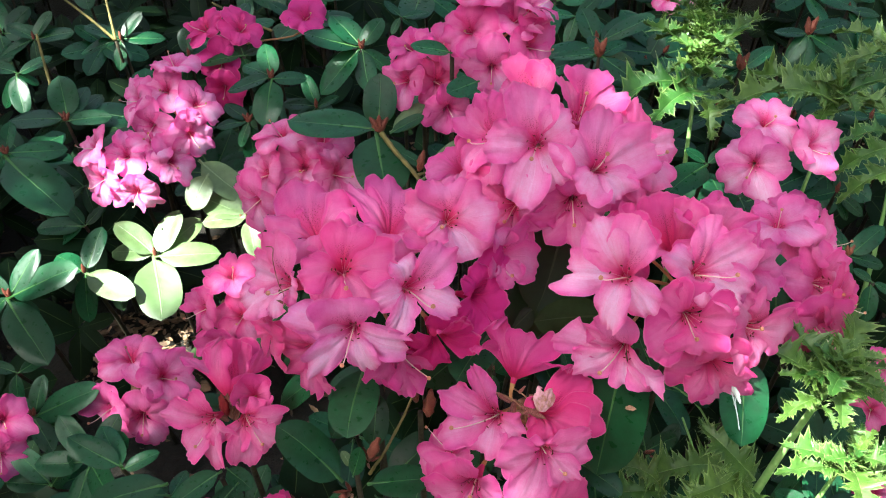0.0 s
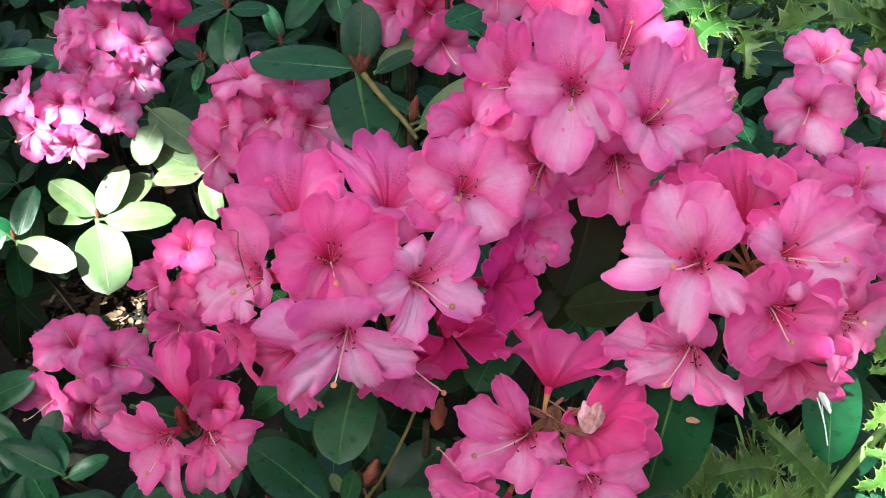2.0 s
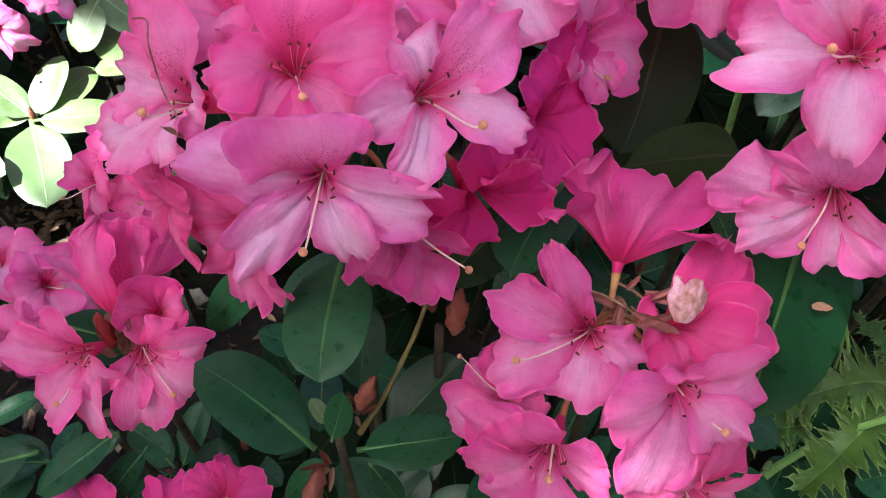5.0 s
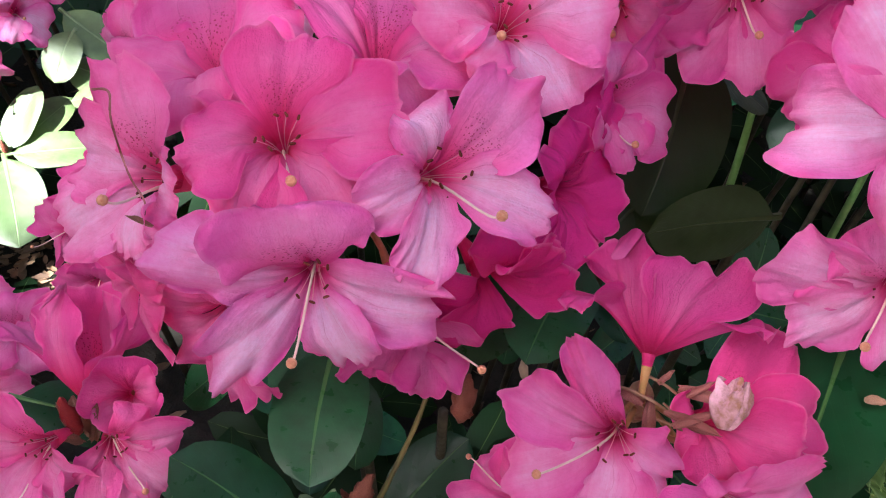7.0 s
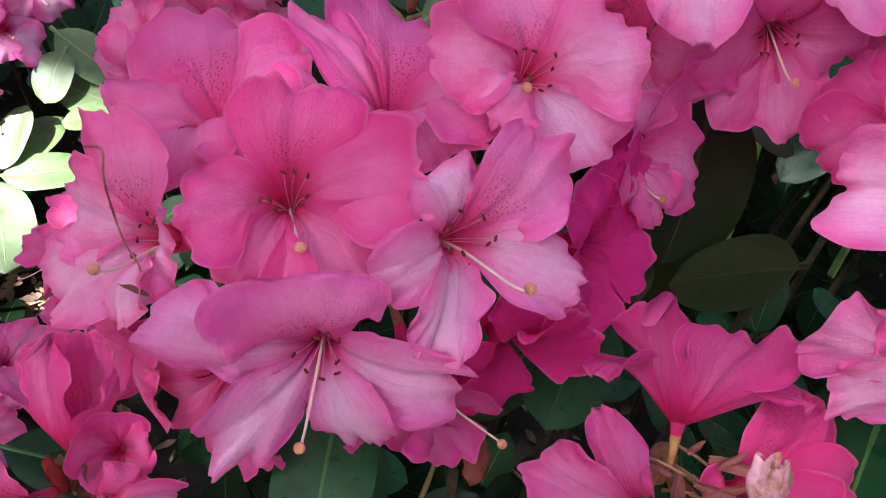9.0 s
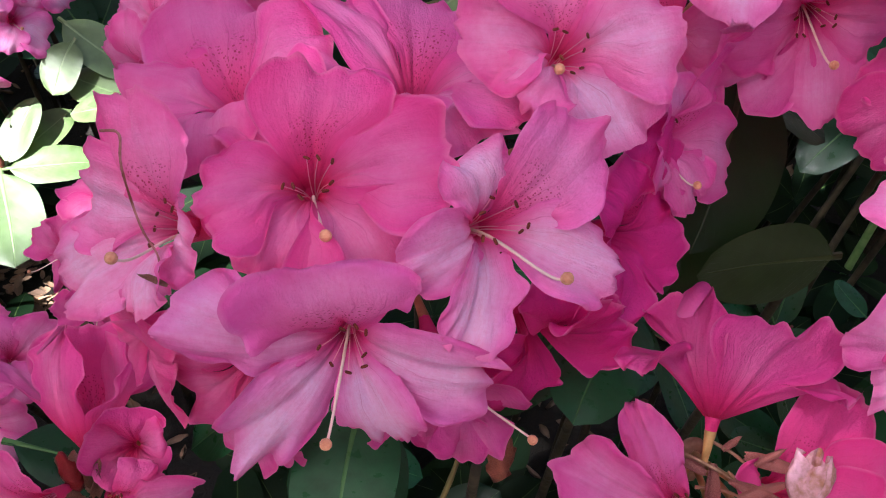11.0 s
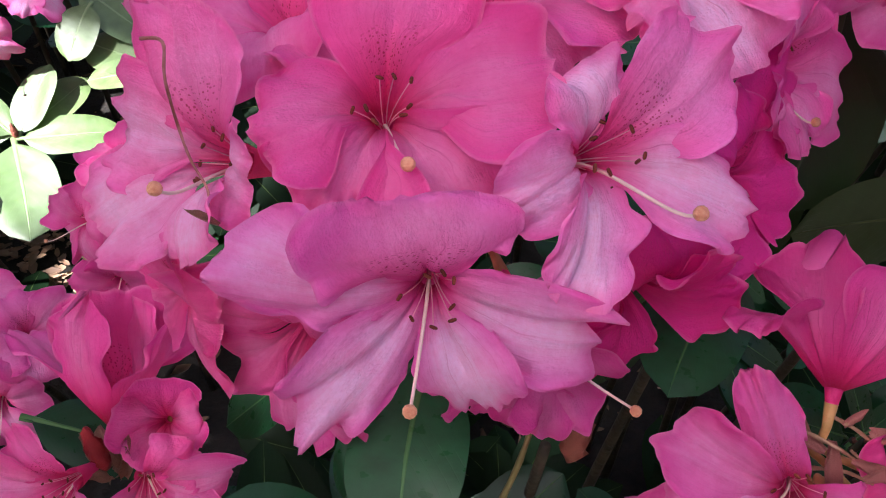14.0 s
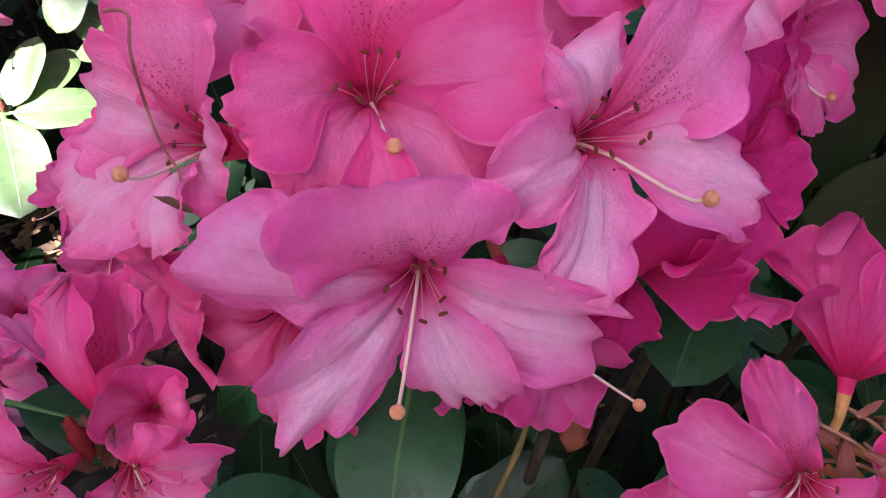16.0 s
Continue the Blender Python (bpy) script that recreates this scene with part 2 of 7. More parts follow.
SOIL = soil_material()
LITTER = litter_material("leaf_litter", (0.20, 0.11, 0.06), (0.42, 0.27, 0.17), (0.07, 0.04, 0.025), (0.30, 0.16, 0.09), (0.12, 0.07, 0.045))
BARK = plain_material("tree_bark", (0.10, 0.08, 0.06), (0.20, 0.17, 0.13), 12.0, 0.9, 0.8)
CROWN = plain_material("tree_leaf", (0.05, 0.12, 0.03), (0.09, 0.17, 0.05), 3.0, 0.6, 0.1, 0.3, 0.2)


# ---- builders ----
def mesh_of(name, verts, faces, mat, uvs=None, extra=None, smooth=True):
    me = bpy.data.meshes.new(name)
    me.from_pydata([tuple(v) for v in verts], [], faces)
    if uvs is not None:
        layer = me.uv_layers.new(name="UVMap")
        loops = np.empty(len(me.loops), dtype=np.int32)
        me.loops.foreach_get("vertex_index", loops)
        layer.data.foreach_set("uv", np.asarray(uvs, dtype=np.float32)[loops].ravel())
    if extra is not None:
        at = me.attributes.new("dorsal", "FLOAT", "POINT")
        at.data.foreach_set("value", np.asarray(extra, dtype=np.float32))
    if smooth:
        me.polygons.foreach_set("use_smooth", [True] * len(me.polygons))
    me.materials.append(mat)
    me.update()
    return me


def part(name, me, parent, m=None, label=""):
    """One mesh object under a thing or a part, at the world pose m."""
    ob = new(name, me)
    ob.parent = parent
    if m is not None:
        ob.matrix_world = m
        base = parent_world(parent)
        ob.matrix_parent_inverse = Matrix.Identity(4)
        ob.matrix_basis = base.inverted_safe() @ m
    return tagged(ob, label)


def parent_world(ob):
    m = ob.matrix_basis.copy()
    while ob.parent:
        ob = ob.parent
        m = ob.matrix_basis @ m
    return m


def thing(name, place, label, category, group=""):
    ob = new(name)
    ob.empty_display_size = 0.02
    ob.matrix_basis = Matrix.Translation(place)
    return tagged(ob, label, category, group)


def grid_faces(rows, cols, start=0, closed=False):
    out = []
    for i in range(rows - 1):
        for j in range(cols if closed else cols - 1):
            a, b = start + i * cols + j, start + i * cols + (j + 1) % cols
            out.append((a, b, b + cols, a + cols))
    return out


def tube_data(points, radii, sides=8, start=0):
    """A round tube along the points, closed at both ends."""
    pts = [Vector(p) for p in points]
    verts, ref = [], None
    for i, p in enumerate(pts):
        d = (pts[min(i + 1, len(pts) - 1)] - pts[max(i - 1, 0)]).normalized()
        if ref is None:
            ref = d.orthogonal().normalized()
        ref = (ref - d * ref.dot(d)).normalized()
        side = d.cross(ref)
        for k in range(sides):
            a = 2 * math.pi * k / sides
            verts.append(p + (ref * math.cos(a) + side * math.sin(a)) * radii[i])
    faces = grid_faces(len(pts), sides, start, True)
    faces.append(tuple(start + k for k in reversed(range(sides))))
    faces.append(tuple(start + (len(pts) - 1) * sides + k for k in range(sides)))
    return verts, faces


def bezier(a, b, c, d, count):
    a, b, c, d = Vector(a), Vector(b), Vector(c), Vector(d)
    out = []
    for i in range(count):
        t = i / (count - 1)
        u = 1 - t
        out.append(a * u**3 + b * 3 * u * u * t + c * 3 * u * t * t + d * t**3)
    return out


def facing(place, face, spin=0.0, size=1.0):
    """A pose whose z axis points along face and whose y axis is as upright as it can be, turned by spin degrees."""
    z = Vector(face).normalized()
    up = Vector((0, 0, 1)) if abs(z.z) < 0.9 else Vector((0, 1, 0))
    y = (up - z * up.dot(z)).normalized()
    x = y.cross(z)
    m = Matrix((x, y, z)).transposed().to_4x4()
    return Matrix.Translation(place) @ m @ pose(0, 0, 0, 0, 0, spin) @ Matrix.Scale(size, 4)


def corolla_mesh(seed, fine=False, depth=0.42, recurve=0.5, ruffle=1.0, close=0.0, lobes=None, flare=0.0, joined=0.05):
    """A five-lobed funnel, about 2 across, with its throat at the origin and its mouth along +z.
    lobes: angle, length, lift of the tip and half width of each lobe, the freckled one first;
    a fifth number rolls its margin back (+) or in (-), a sixth gives the round of its end (0 square, 0.5 round)."""
    rng = random.Random(seed)
    rows, cols = (34, 41) if fine else (19, 23)
    verts, faces, uvs, extra = [], [], [], []
    plan = []
    for k in range(5):
        roll, dome = rng.uniform(-0.16, 0.10), rng.uniform(0.26, 0.38)
        if lobes:
            angle, length, lift, wide = lobes[k][:4]
            if len(lobes[k]) > 4:
                roll = lobes[k][4]
            if len(lobes[k]) > 5:
                dome = lobes[k][5]
        else:
            angle, length = 90 + 72 * k + rng.uniform(-11, 11), rng.uniform(0.86, 1.14)
            lift, wide = depth * 0.92 - recurve * rng.uniform(0.1, 0.75), rng.uniform(0.40, 0.50)
        crown = max(depth, lift + 0.05) * rng.uniform(0.95, 1.15)
        plan.append((angle, wide, (Vector((0.06 + 0.02 * flare, -0.02 - 0.12 * flare)), Vector((0.13 + 0.3 * flare, crown * (0.85 - 0.60 * flare))), Vector((length * (0.62 + 0.1 * flare), crown * (1.05 - 0.25 * flare))), Vector((length, lift))), roll, dome))

    def along(curve, t):
        u = 1 - t
        p0, c1, c2, p3 = curve
        return p0 * u**3 + c1 * 3 * u * u * t + c2 * 3 * u * t * t + p3 * t**3

    for k in range(5):
        angle, wide, curve, roll, dome = plan[k]
        sides = []
        for other in (min(range(5), key=lambda o: (angle - plan[o][0]) % 360 or 999), min(range(5), key=lambda o: (plan[o][0] - angle) % 360 or 999)):
            gap = abs((plan[other][0] - angle + 180) % 360 - 180)
            sides.append((math.radians(min(62.0, gap * 0.54)), plan[other][2]))
        mid = math.radians(angle)
        phase, phase2, phase3, freq = rng.uniform(0, 6.28), rng.uniform(0, 6.28), rng.uniform(0, 6.28), rng.uniform(2.0, 3.2)
        lean, notch = rng.uniform(-0.06, 0.06), rng.uniform(0.0, 0.05)
        skew, x_seed = rng.uniform(-0.06, 0.06), rng.uniform(0, 90)
        start = len(verts)
        for i in range(rows):
            for j in range(cols):
                v = math.sin((2 * j / (cols - 1) - 1) * 1.40) / math.sin(1.40)
                s = i / (rows - 1)
                side = abs(v)
                reach, beside = sides[0] if v < 0 else sides[1]
                # where round the margin this point lies, and how near to it
                tipward = max(0.0, (s - 0.35) / 0.65)
                rim = min(1.0, (side**4 + tipward**4) ** 0.25)
                turn_at = math.atan2(v, 0.15 + tipward)
                drift = noise.noise((turn_at * 1.4, k + 11.0, seed * 0.9))
                frill = 2.0 * noise.noise((turn_at * 2.4 + phase2 * 7 + 0.5 * drift, k + 3.0, seed * 0.7))
                crimp = 1.6 * noise.noise((turn_at * 6.0 + phase3 * 5, k + 8.0, seed * 0.3))
                sway = noise.noise((turn_at * 1.3 + phase * 9, k * 2.0, seed * 0.37))
                # a lobe with a rounded, slightly notched end
                end = 1 - dome * (1 - math.sqrt(max(0.0, 1 - 0.97 * side**2.1))) + skew * v - notch * math.exp(-((v / 0.15) ** 2)) + ruffle * (0.018 * frill + 0.010 * crimp + 0.07 * sway)
                t = s * min(end, 1.10)
                free = min(1.0, max(0.0, (t - 0.20 - 0.20 * flare - joined) / 0.28))
                free = free * free * (3 - 2 * free)
                fused = 0.5 * v * v * (1 - free)
                c = along(curve, t) * (1 - fused) + along(beside, t) * fused
                d = along(curve, min(1.0, t + 0.02)) - along(curve, max(0.0, t - 0.02))
                d = d / max(1e-6, d.length)
                up = Vector((-d.y, d.x))
                h = 0.07 * v * c.x * s
                h += ruffle * s * rim**2 * (0.085 * math.sin(freq * turn_at + phase) + 0.17 * sway)
                h += ruffle * free * (rim**3 * 0.080 * frill + rim**6 * 0.060 * crimp)
                h += 0.035 * noise.noise((x_seed + v * 2.6, s * 2.6, k * 2.0)) * s
                h -= 0.045 * math.exp(-((v / 0.13) ** 2)) * math.sin(min(1.0, s * 1.1) * math.pi)
                h -= roll * free * max(0.0, rim - 0.45) ** 2 * 1.6
                h += 0.007 * ruffle * free * noise.noise((v * 9.0 + x_seed, s * 1.2, k * 5.0)) + 0.004 * math.sin(17.0 * v + phase2) * math.sin(s * 2.6)
                x, z = c.x + up.x * h, c.y + up.y * h
                # fused funnel near the throat, a free strip toward the tip
                turn = v * reach
                fx, fy = x * math.cos(turn), x * math.sin(turn)
                waist = min(1.0, max(0.0, (t - 0.20) / 0.42))
                waist = max(0.6 * flare, waist * waist * (3 - 2 * waist))
                y = 1.16 * wide * v * (0.58 + 0.46 * waist) * (1 + ruffle * free * (0.02 * frill + 0.012 * crimp + 0.08 * sway)) + lean * s * s
                x, y = fx * (1 - free) + x * free, fy * (1 - free) + y * free
                if close:
                    # a flower not yet open: lobes folded toward the axis
                    fold = close * (0.25 + 0.75 * s)
                    x, z = x * (1 - 0.62 * fold), z + 0.75 * fold * x
                    y *= 1 - 0.2 * fold
                ca, sa = math.cos(mid), math.sin(mid)
                verts.append((x * ca - y * sa, x * sa + y * ca, z))
                uvs.append((0.5 + 0.5 * v, s))
                extra.append(1.0 if k == 0 else (0.25 if k in (1, 4) else 0.0))
        faces += grid_faces(rows, cols, start)
    # the tube behind the throat
    start, sides = len(verts), 15
    for i, (z, r) in enumerate(((0.08, 0.12), (0.0, 0.10), (-0.12, 0.075), (-0.26, 0.05), (-0.32, 0.03))):
        for j in range(sides):
            a = 2 * math.pi * j / sides
            verts.append((r * math.cos(a), r * math.sin(a), z))
            uvs.append((0.5, 0.16))
            extra.append(0.3)
    faces += grid_faces(5, sides, start, True)
    return mesh_of("flower", verts, faces, PETAL, uvs, extra)


def stamen_mesh(length, joined=0, seed=0):
    """A filament with its anther; joined: a whole tuft of them in one mesh."""
    rng = random.Random(seed)
    verts, faces = [], []
    mats = []
    for k in range(max(1, joined)):
        a = 2 * math.pi * k / max(1, joined) + rng.uniform(-0.2, 0.2)
        reach = length * rng.uniform(0.8, 1.15)
        out = Vector((math.cos(a), math.sin(a), 0)) if joined else Vector((1, 0, 0))
        p = bezier((0, 0, -0.2), out * 0.05 + Vector((0, 0, 0.1)), out * 0.10 + Vector((0, -0.02, reach * 0.6)), out * 0.16 + Vector((0, -0.04, reach)), 6)
        v, f = tube_data(p, [0.0036] * 6, 5, len(verts))
        verts, faces = verts + v, faces + f
        mats += [0] * len(f)
        d = (p[-1] - p[-2]).normalized()
        q = d.orthogonal().normalized()
        v, f = tube_data([p[-1] - q * 0.026, p[-1] - q * 0.020, p[-1], p[-1] + q * 0.020, p[-1] + q * 0.026], [0.004, 0.010, 0.012, 0.010, 0.004], 6, len(verts))
        verts, faces = verts + v, faces + f
        mats += [1] * len(f)
    me = mesh_of("stamen", verts, faces, FILAMENT)
    me.materials.append(ANTHER)
    me.polygons.foreach_set("material_index", mats)
    return me


STAMENS = [stamen_mesh(x) for x in (0.25, 0.30, 0.35)]
TUFTS = [stamen_mesh(0.20, 7, s) for s in range(3)]
FAR_COROLLAS = [corolla_mesh(900 + i, False, 0.46 + 0.05 * (i % 3), 0.3 + 0.15 * (i % 4), 1.05) for i in range(14)]


def pistil_mesh(path, size):
    """A style along the path with a round stigma at its tip."""
    n = len(path)
    v, f = tube_data(path, [size * (0.0115 - 0.002 * i / n) for i in range(n)], 8)
    mats = [0] * len(f)
    tip, d = path[-1], (path[-1] - path[-2]).normalized()
    r = size * 0.042
    ring = [(-0.8, 0.45), (-0.5, 0.85), (0.0, 1.0), (0.5, 0.92), (0.8, 0.6), (0.85, 0.2)]
    v2, f2 = tube_data([tip + d * r * a for a, _ in ring], [r * b for _, b in ring], 10, len(v))
    me = mesh_of("pistil", v + v2, f + f2, CREAM)
    me.materials.append(STIGMA)
    me.polygons.foreach_set("material_index", mats + [1] * len(f2))
    return me


def truss(place, label, seed=0):
    """The core of a flower head: a scaly knob from which the stalks rise."""
    t = thing("flower_truss", place, label, "flower head", "rhododendron flower trusses")
    rng = random.Random(seed)
    prof = [(-0.016, 0.003), (-0.010, 0.006), (0.0, 0.0075), (0.008, 0.006), (0.014, 0.002)]
    v, f = tube_data([Vector((0, 0, a)) for a, _ in prof], [b for _, b in prof], 9)
    for p in v:
        p.x += rng.uniform(-0.001, 0.001)
    part("bud_base", mesh_of("bud_base", v, f, HUSK), t, Matrix.Translation(place))
    return t


def flower(head, place, face, spin, size, seed, near=True, depth=0.42, recurve=0.5, ruffle=1.0, close=0.0, tip=None, bare=False, lobes=None, flare=0.0, blush=None, joined=0.05):
    """One flower of a truss: corolla, pistil, stamens and stalk."""
    m = facing(place, face, spin, size / 2)
    me = corolla_mesh(seed, True, depth, recurve, ruffle, close, lobes, flare, joined) if near or close else FAR_COROLLAS[seed % len(FAR_COROLLAS)]
    ob = part("flower", me, head, m)
    rng = random.Random(seed * 7 + 1)
    shade = rng.uniform(0.25, 0.7) if blush is None else blush
    ob.color = (shade, shade, shade, 1)
    axis = Vector(face).normalized()
    # stalk from the truss's core to the back of the tube
    core, back = parent_world(head).translation, Vector(place) - axis * size * 0.15
    gap = (back - core).length
    p = bezier(core, core + (back - core) * 0.4 + Vector((0, 0, gap * 0.12)), back - axis * gap * 0.35, back + axis * 0.002, 8)
    v, f = tube_data(p, [0.0016] * 7 + [0.0024], 7)
    part("flower_stalk", mesh_of("flower_stalk", v, f, STALK), ob, Matrix.Identity(4))
    if bare:
        return ob
    if tip is None:
        side = (m.to_3x3() @ Vector((rng.uniform(-0.3, 0.3), -0.5, 0))).normalized()
        tip = Vector(place) + axis * size * rng.uniform(0.40, 0.52) + side * size * rng.uniform(0.08, 0.2)
    tip = Vector(tip)
    reach = (tip - Vector(place)).length
    p = bezier(Vector(place) - axis * size * 0.05, Vector(place) + axis * reach * 0.35 - Vector((0, 0, reach * 0.05)), tip - axis * reach * 0.15 - Vector((0, 0, reach * 0.12)), tip, 14)
    part("pistil", pistil_mesh(p, size / 2), ob, Matrix.Identity(4))
    if near:
        for k in range(8):
            turn = 200 + 40 * k + rng.uniform(-12, 12)
            part("stamen", STAMENS[rng.randrange(3)], ob, m @ pose(0, 0, 0, rng.uniform(-6, 6), rng.uniform(-6, 6), turn))
    else:
        part("stamen_tuft", TUFTS[seed % 3], ob, m)
    return ob


def blade_mesh(seed, rows=15, cols=9):
    """A rhododendron leaf of length 1 along +y with its short stalk, about 0.42 wide."""
    rng = random.Random(seed)
    verts, uvs = [], []
    droop, cup, twist = rng.uniform(0.02, 0.16), rng.uniform(0.02, 0.07), rng.uniform(-0.25, 0.25)
    ph = rng.uniform(0, 6.28)
    for i in range(rows):
        s = i / (rows - 1)
        if s < 0.10:
            half = 0.014
        else:
            q = (s - 0.10) / 0.90
            half = 0.185 * max(0.0, 1 - abs(2 * q**0.92 - 1) ** 2.5) ** 0.62 + 0.006
            if i == rows - 1:
                half = 0.004
        for j in range(cols):
            v = 2 * j / (cols - 1) - 1
            x = half * v + 0.02 * math.sin(3 * s + ph)
            z = cup * abs(v) ** 1.5 * math.sin(math.pi * s) - droop * s * s + 0.012 * math.sin(7 * s + 2.5 * v + ph) * abs(v)
            z += twist * x * s - 0.03 * abs(v) ** 4 * math.sin(math.pi * s)
            verts.append((x, s, z))
            uvs.append((0.5 + 0.5 * v, s))
    top = len(verts)
    faces = grid_faces(rows, cols)
    # stalk and midrib stand out below
    rib = [Vector((0.02 * math.sin(3 * s + ph), s, -droop * s * s - 0.006)) for s in (0.0, 0.1, 0.3, 0.55, 0.8, 0.97)]
    v, f = tube_data(rib, [0.020, 0.017, 0.013, 0.010, 0.006, 0.002], 6, top)
    verts += v
    uvs += [(0.5, 0.5)] * len(v)
    return verts, faces + f, uvs


def leaf_meshes(count, mat, seed):
    out = []
    for i in range(count):
        v, f, uv = blade_mesh(seed + i)
        out.append(mesh_of("leaf", v, f, mat, uv))
    return out


LEAVES = leaf_meshes(8, LEAF, 40)
YOUNG_SUNLIT_LEAVES = leaf_meshes(3, YOUNG_SUNLIT, 70)
SHADED_LEAVES = leaf_meshes(3, SHADED_LEAF, 80)


def leaf_pose(base, tip, up, width):
    y = Vector(tip) - Vector(base)
    length = y.length
    y = y / length
    z = Vector(up)
    z = (z - y * z.dot(y)).normalized()
    x = y.cross(z)
    m = Matrix((x, y, z)).transposed().to_4x4()
    return Matrix.Translation(base) @ m @ Matrix.Diagonal((length * width / 0.37, length, length, 1))


def leaf(branch_of, base, tip, up, width=0.42, seed=0, young=False, dimmed=False):
    # young also picks the pale copy that stands in for sunlight
    kind = YOUNG_SUNLIT_LEAVES if young else SHADED_LEAVES if dimmed else LEAVES
    return part("leaf", kind[seed % len(kind)], branch_of, leaf_pose(base, tip, up, width))


def branch(top, foot, label, lean=0.3, radius=0.0035):
    """A shoot of the shrub whose stem rises from the soil at foot to top."""
    b = thing("rhododendron_branch", foot, label, "shrub branch", "branches of the shrub")
    top, foot = Vector(top), Vector(foot)
    rise = top - foot
    p = bezier(foot - Vector((0, 0, 0.02)), foot + Vector((rise.x * lean, rise.y * lean, rise.z * 0.5)), top - Vector((rise.x * 0.25, rise.y * 0.25, rise.z * 0.28)), top, 12)
    v, f = tube_data(p, [radius * (1.5 - 0.6 * i / 11) for i in range(12)], 8)
    part("stem", mesh_of("stem", v, f, TWIG), b, Matrix.Identity(4))
    return b


def bud_mesh(seed):
    """A pointed winter bud whose overlapping scales stand a little off."""
    rng = random.Random(seed)
    verts, sides = [], 12
    prof = [(-0.1, 0.08), (0.02, 0.16), (0.16, 0.25), (0.22, 0.20), (0.40, 0.27), (0.46, 0.21), (0.62, 0.21), (0.68, 0.15), (0.86, 0.11), (1.0, 0.015)]
    for i, (z, r) in enumerate(prof):
        for j in range(sides):
            a = 2 * math.pi * j / sides
            lobe = math.cos(3 * a + i * 1.1 + seed)
            verts.append((0.72 * r * (1 + 0.18 * lobe) * math.cos(a), 0.72 * r * (1 + 0.18 * lobe) * math.sin(a), z + 0.05 * lobe * (0 < i < 9) + rng.uniform(-0.01, 0.01)))
    faces = grid_faces(len(prof), sides, 0, True)
    faces += [tuple(reversed(range(sides))), tuple((len(prof) - 1) * sides + j for j in range(sides))]
    return mesh_of("bud", verts, faces, BUD)


BUDS = [bud_mesh(s) for s in range(4)]


def bud(branch_of, place, way, length, seed=0):
    return part("bud", BUDS[seed % 4], branch_of, facing(place, way, seed * 57.0, length), "reddish-brown scaly bud")


def whorl(place, way, foot, count, length, seed, label, flat=0.25, young=False, width=0.47):
    """A leafy shoot: a ring of leaves with a bud in the middle on its own stem."""
    rng = random.Random(seed)
    b = branch(place, foot, label, 0.3, 0.003)
    m = facing(place, way, rng.uniform(0, 360))
    axis = Vector(way).normalized()
    for k in range(count):
        a = 2 * math.pi * (k + rng.uniform(-0.25, 0.25)) / count
        out = (m.to_3x3() @ Vector((math.cos(a), math.sin(a), 0))).normalized()
        rise = flat + rng.uniform(-0.25, 0.2)
        d = (out + axis * rise).normalized()
        base = Vector(place) - axis * rng.uniform(0.0, 0.012) + out * 0.003
        size = length * rng.uniform(0.72, 1.1)
        leaf(b, base, base + d * size, axis - d * axis.dot(d) * 0.5, width * rng.uniform(0.88, 1.15), rng.randrange(8), young)
    for k in range(rng.choice((1, 1, 2, 3))):
        tilt = Vector((rng.uniform(-0.5, 0.5), rng.uniform(-0.5, 0.5), 0)) * (k > 0)
        bud(b, Vector(place) + axis * 0.002, axis + tilt, length * rng.uniform(0.14, 0.24), rng.randrange(4))
    return b


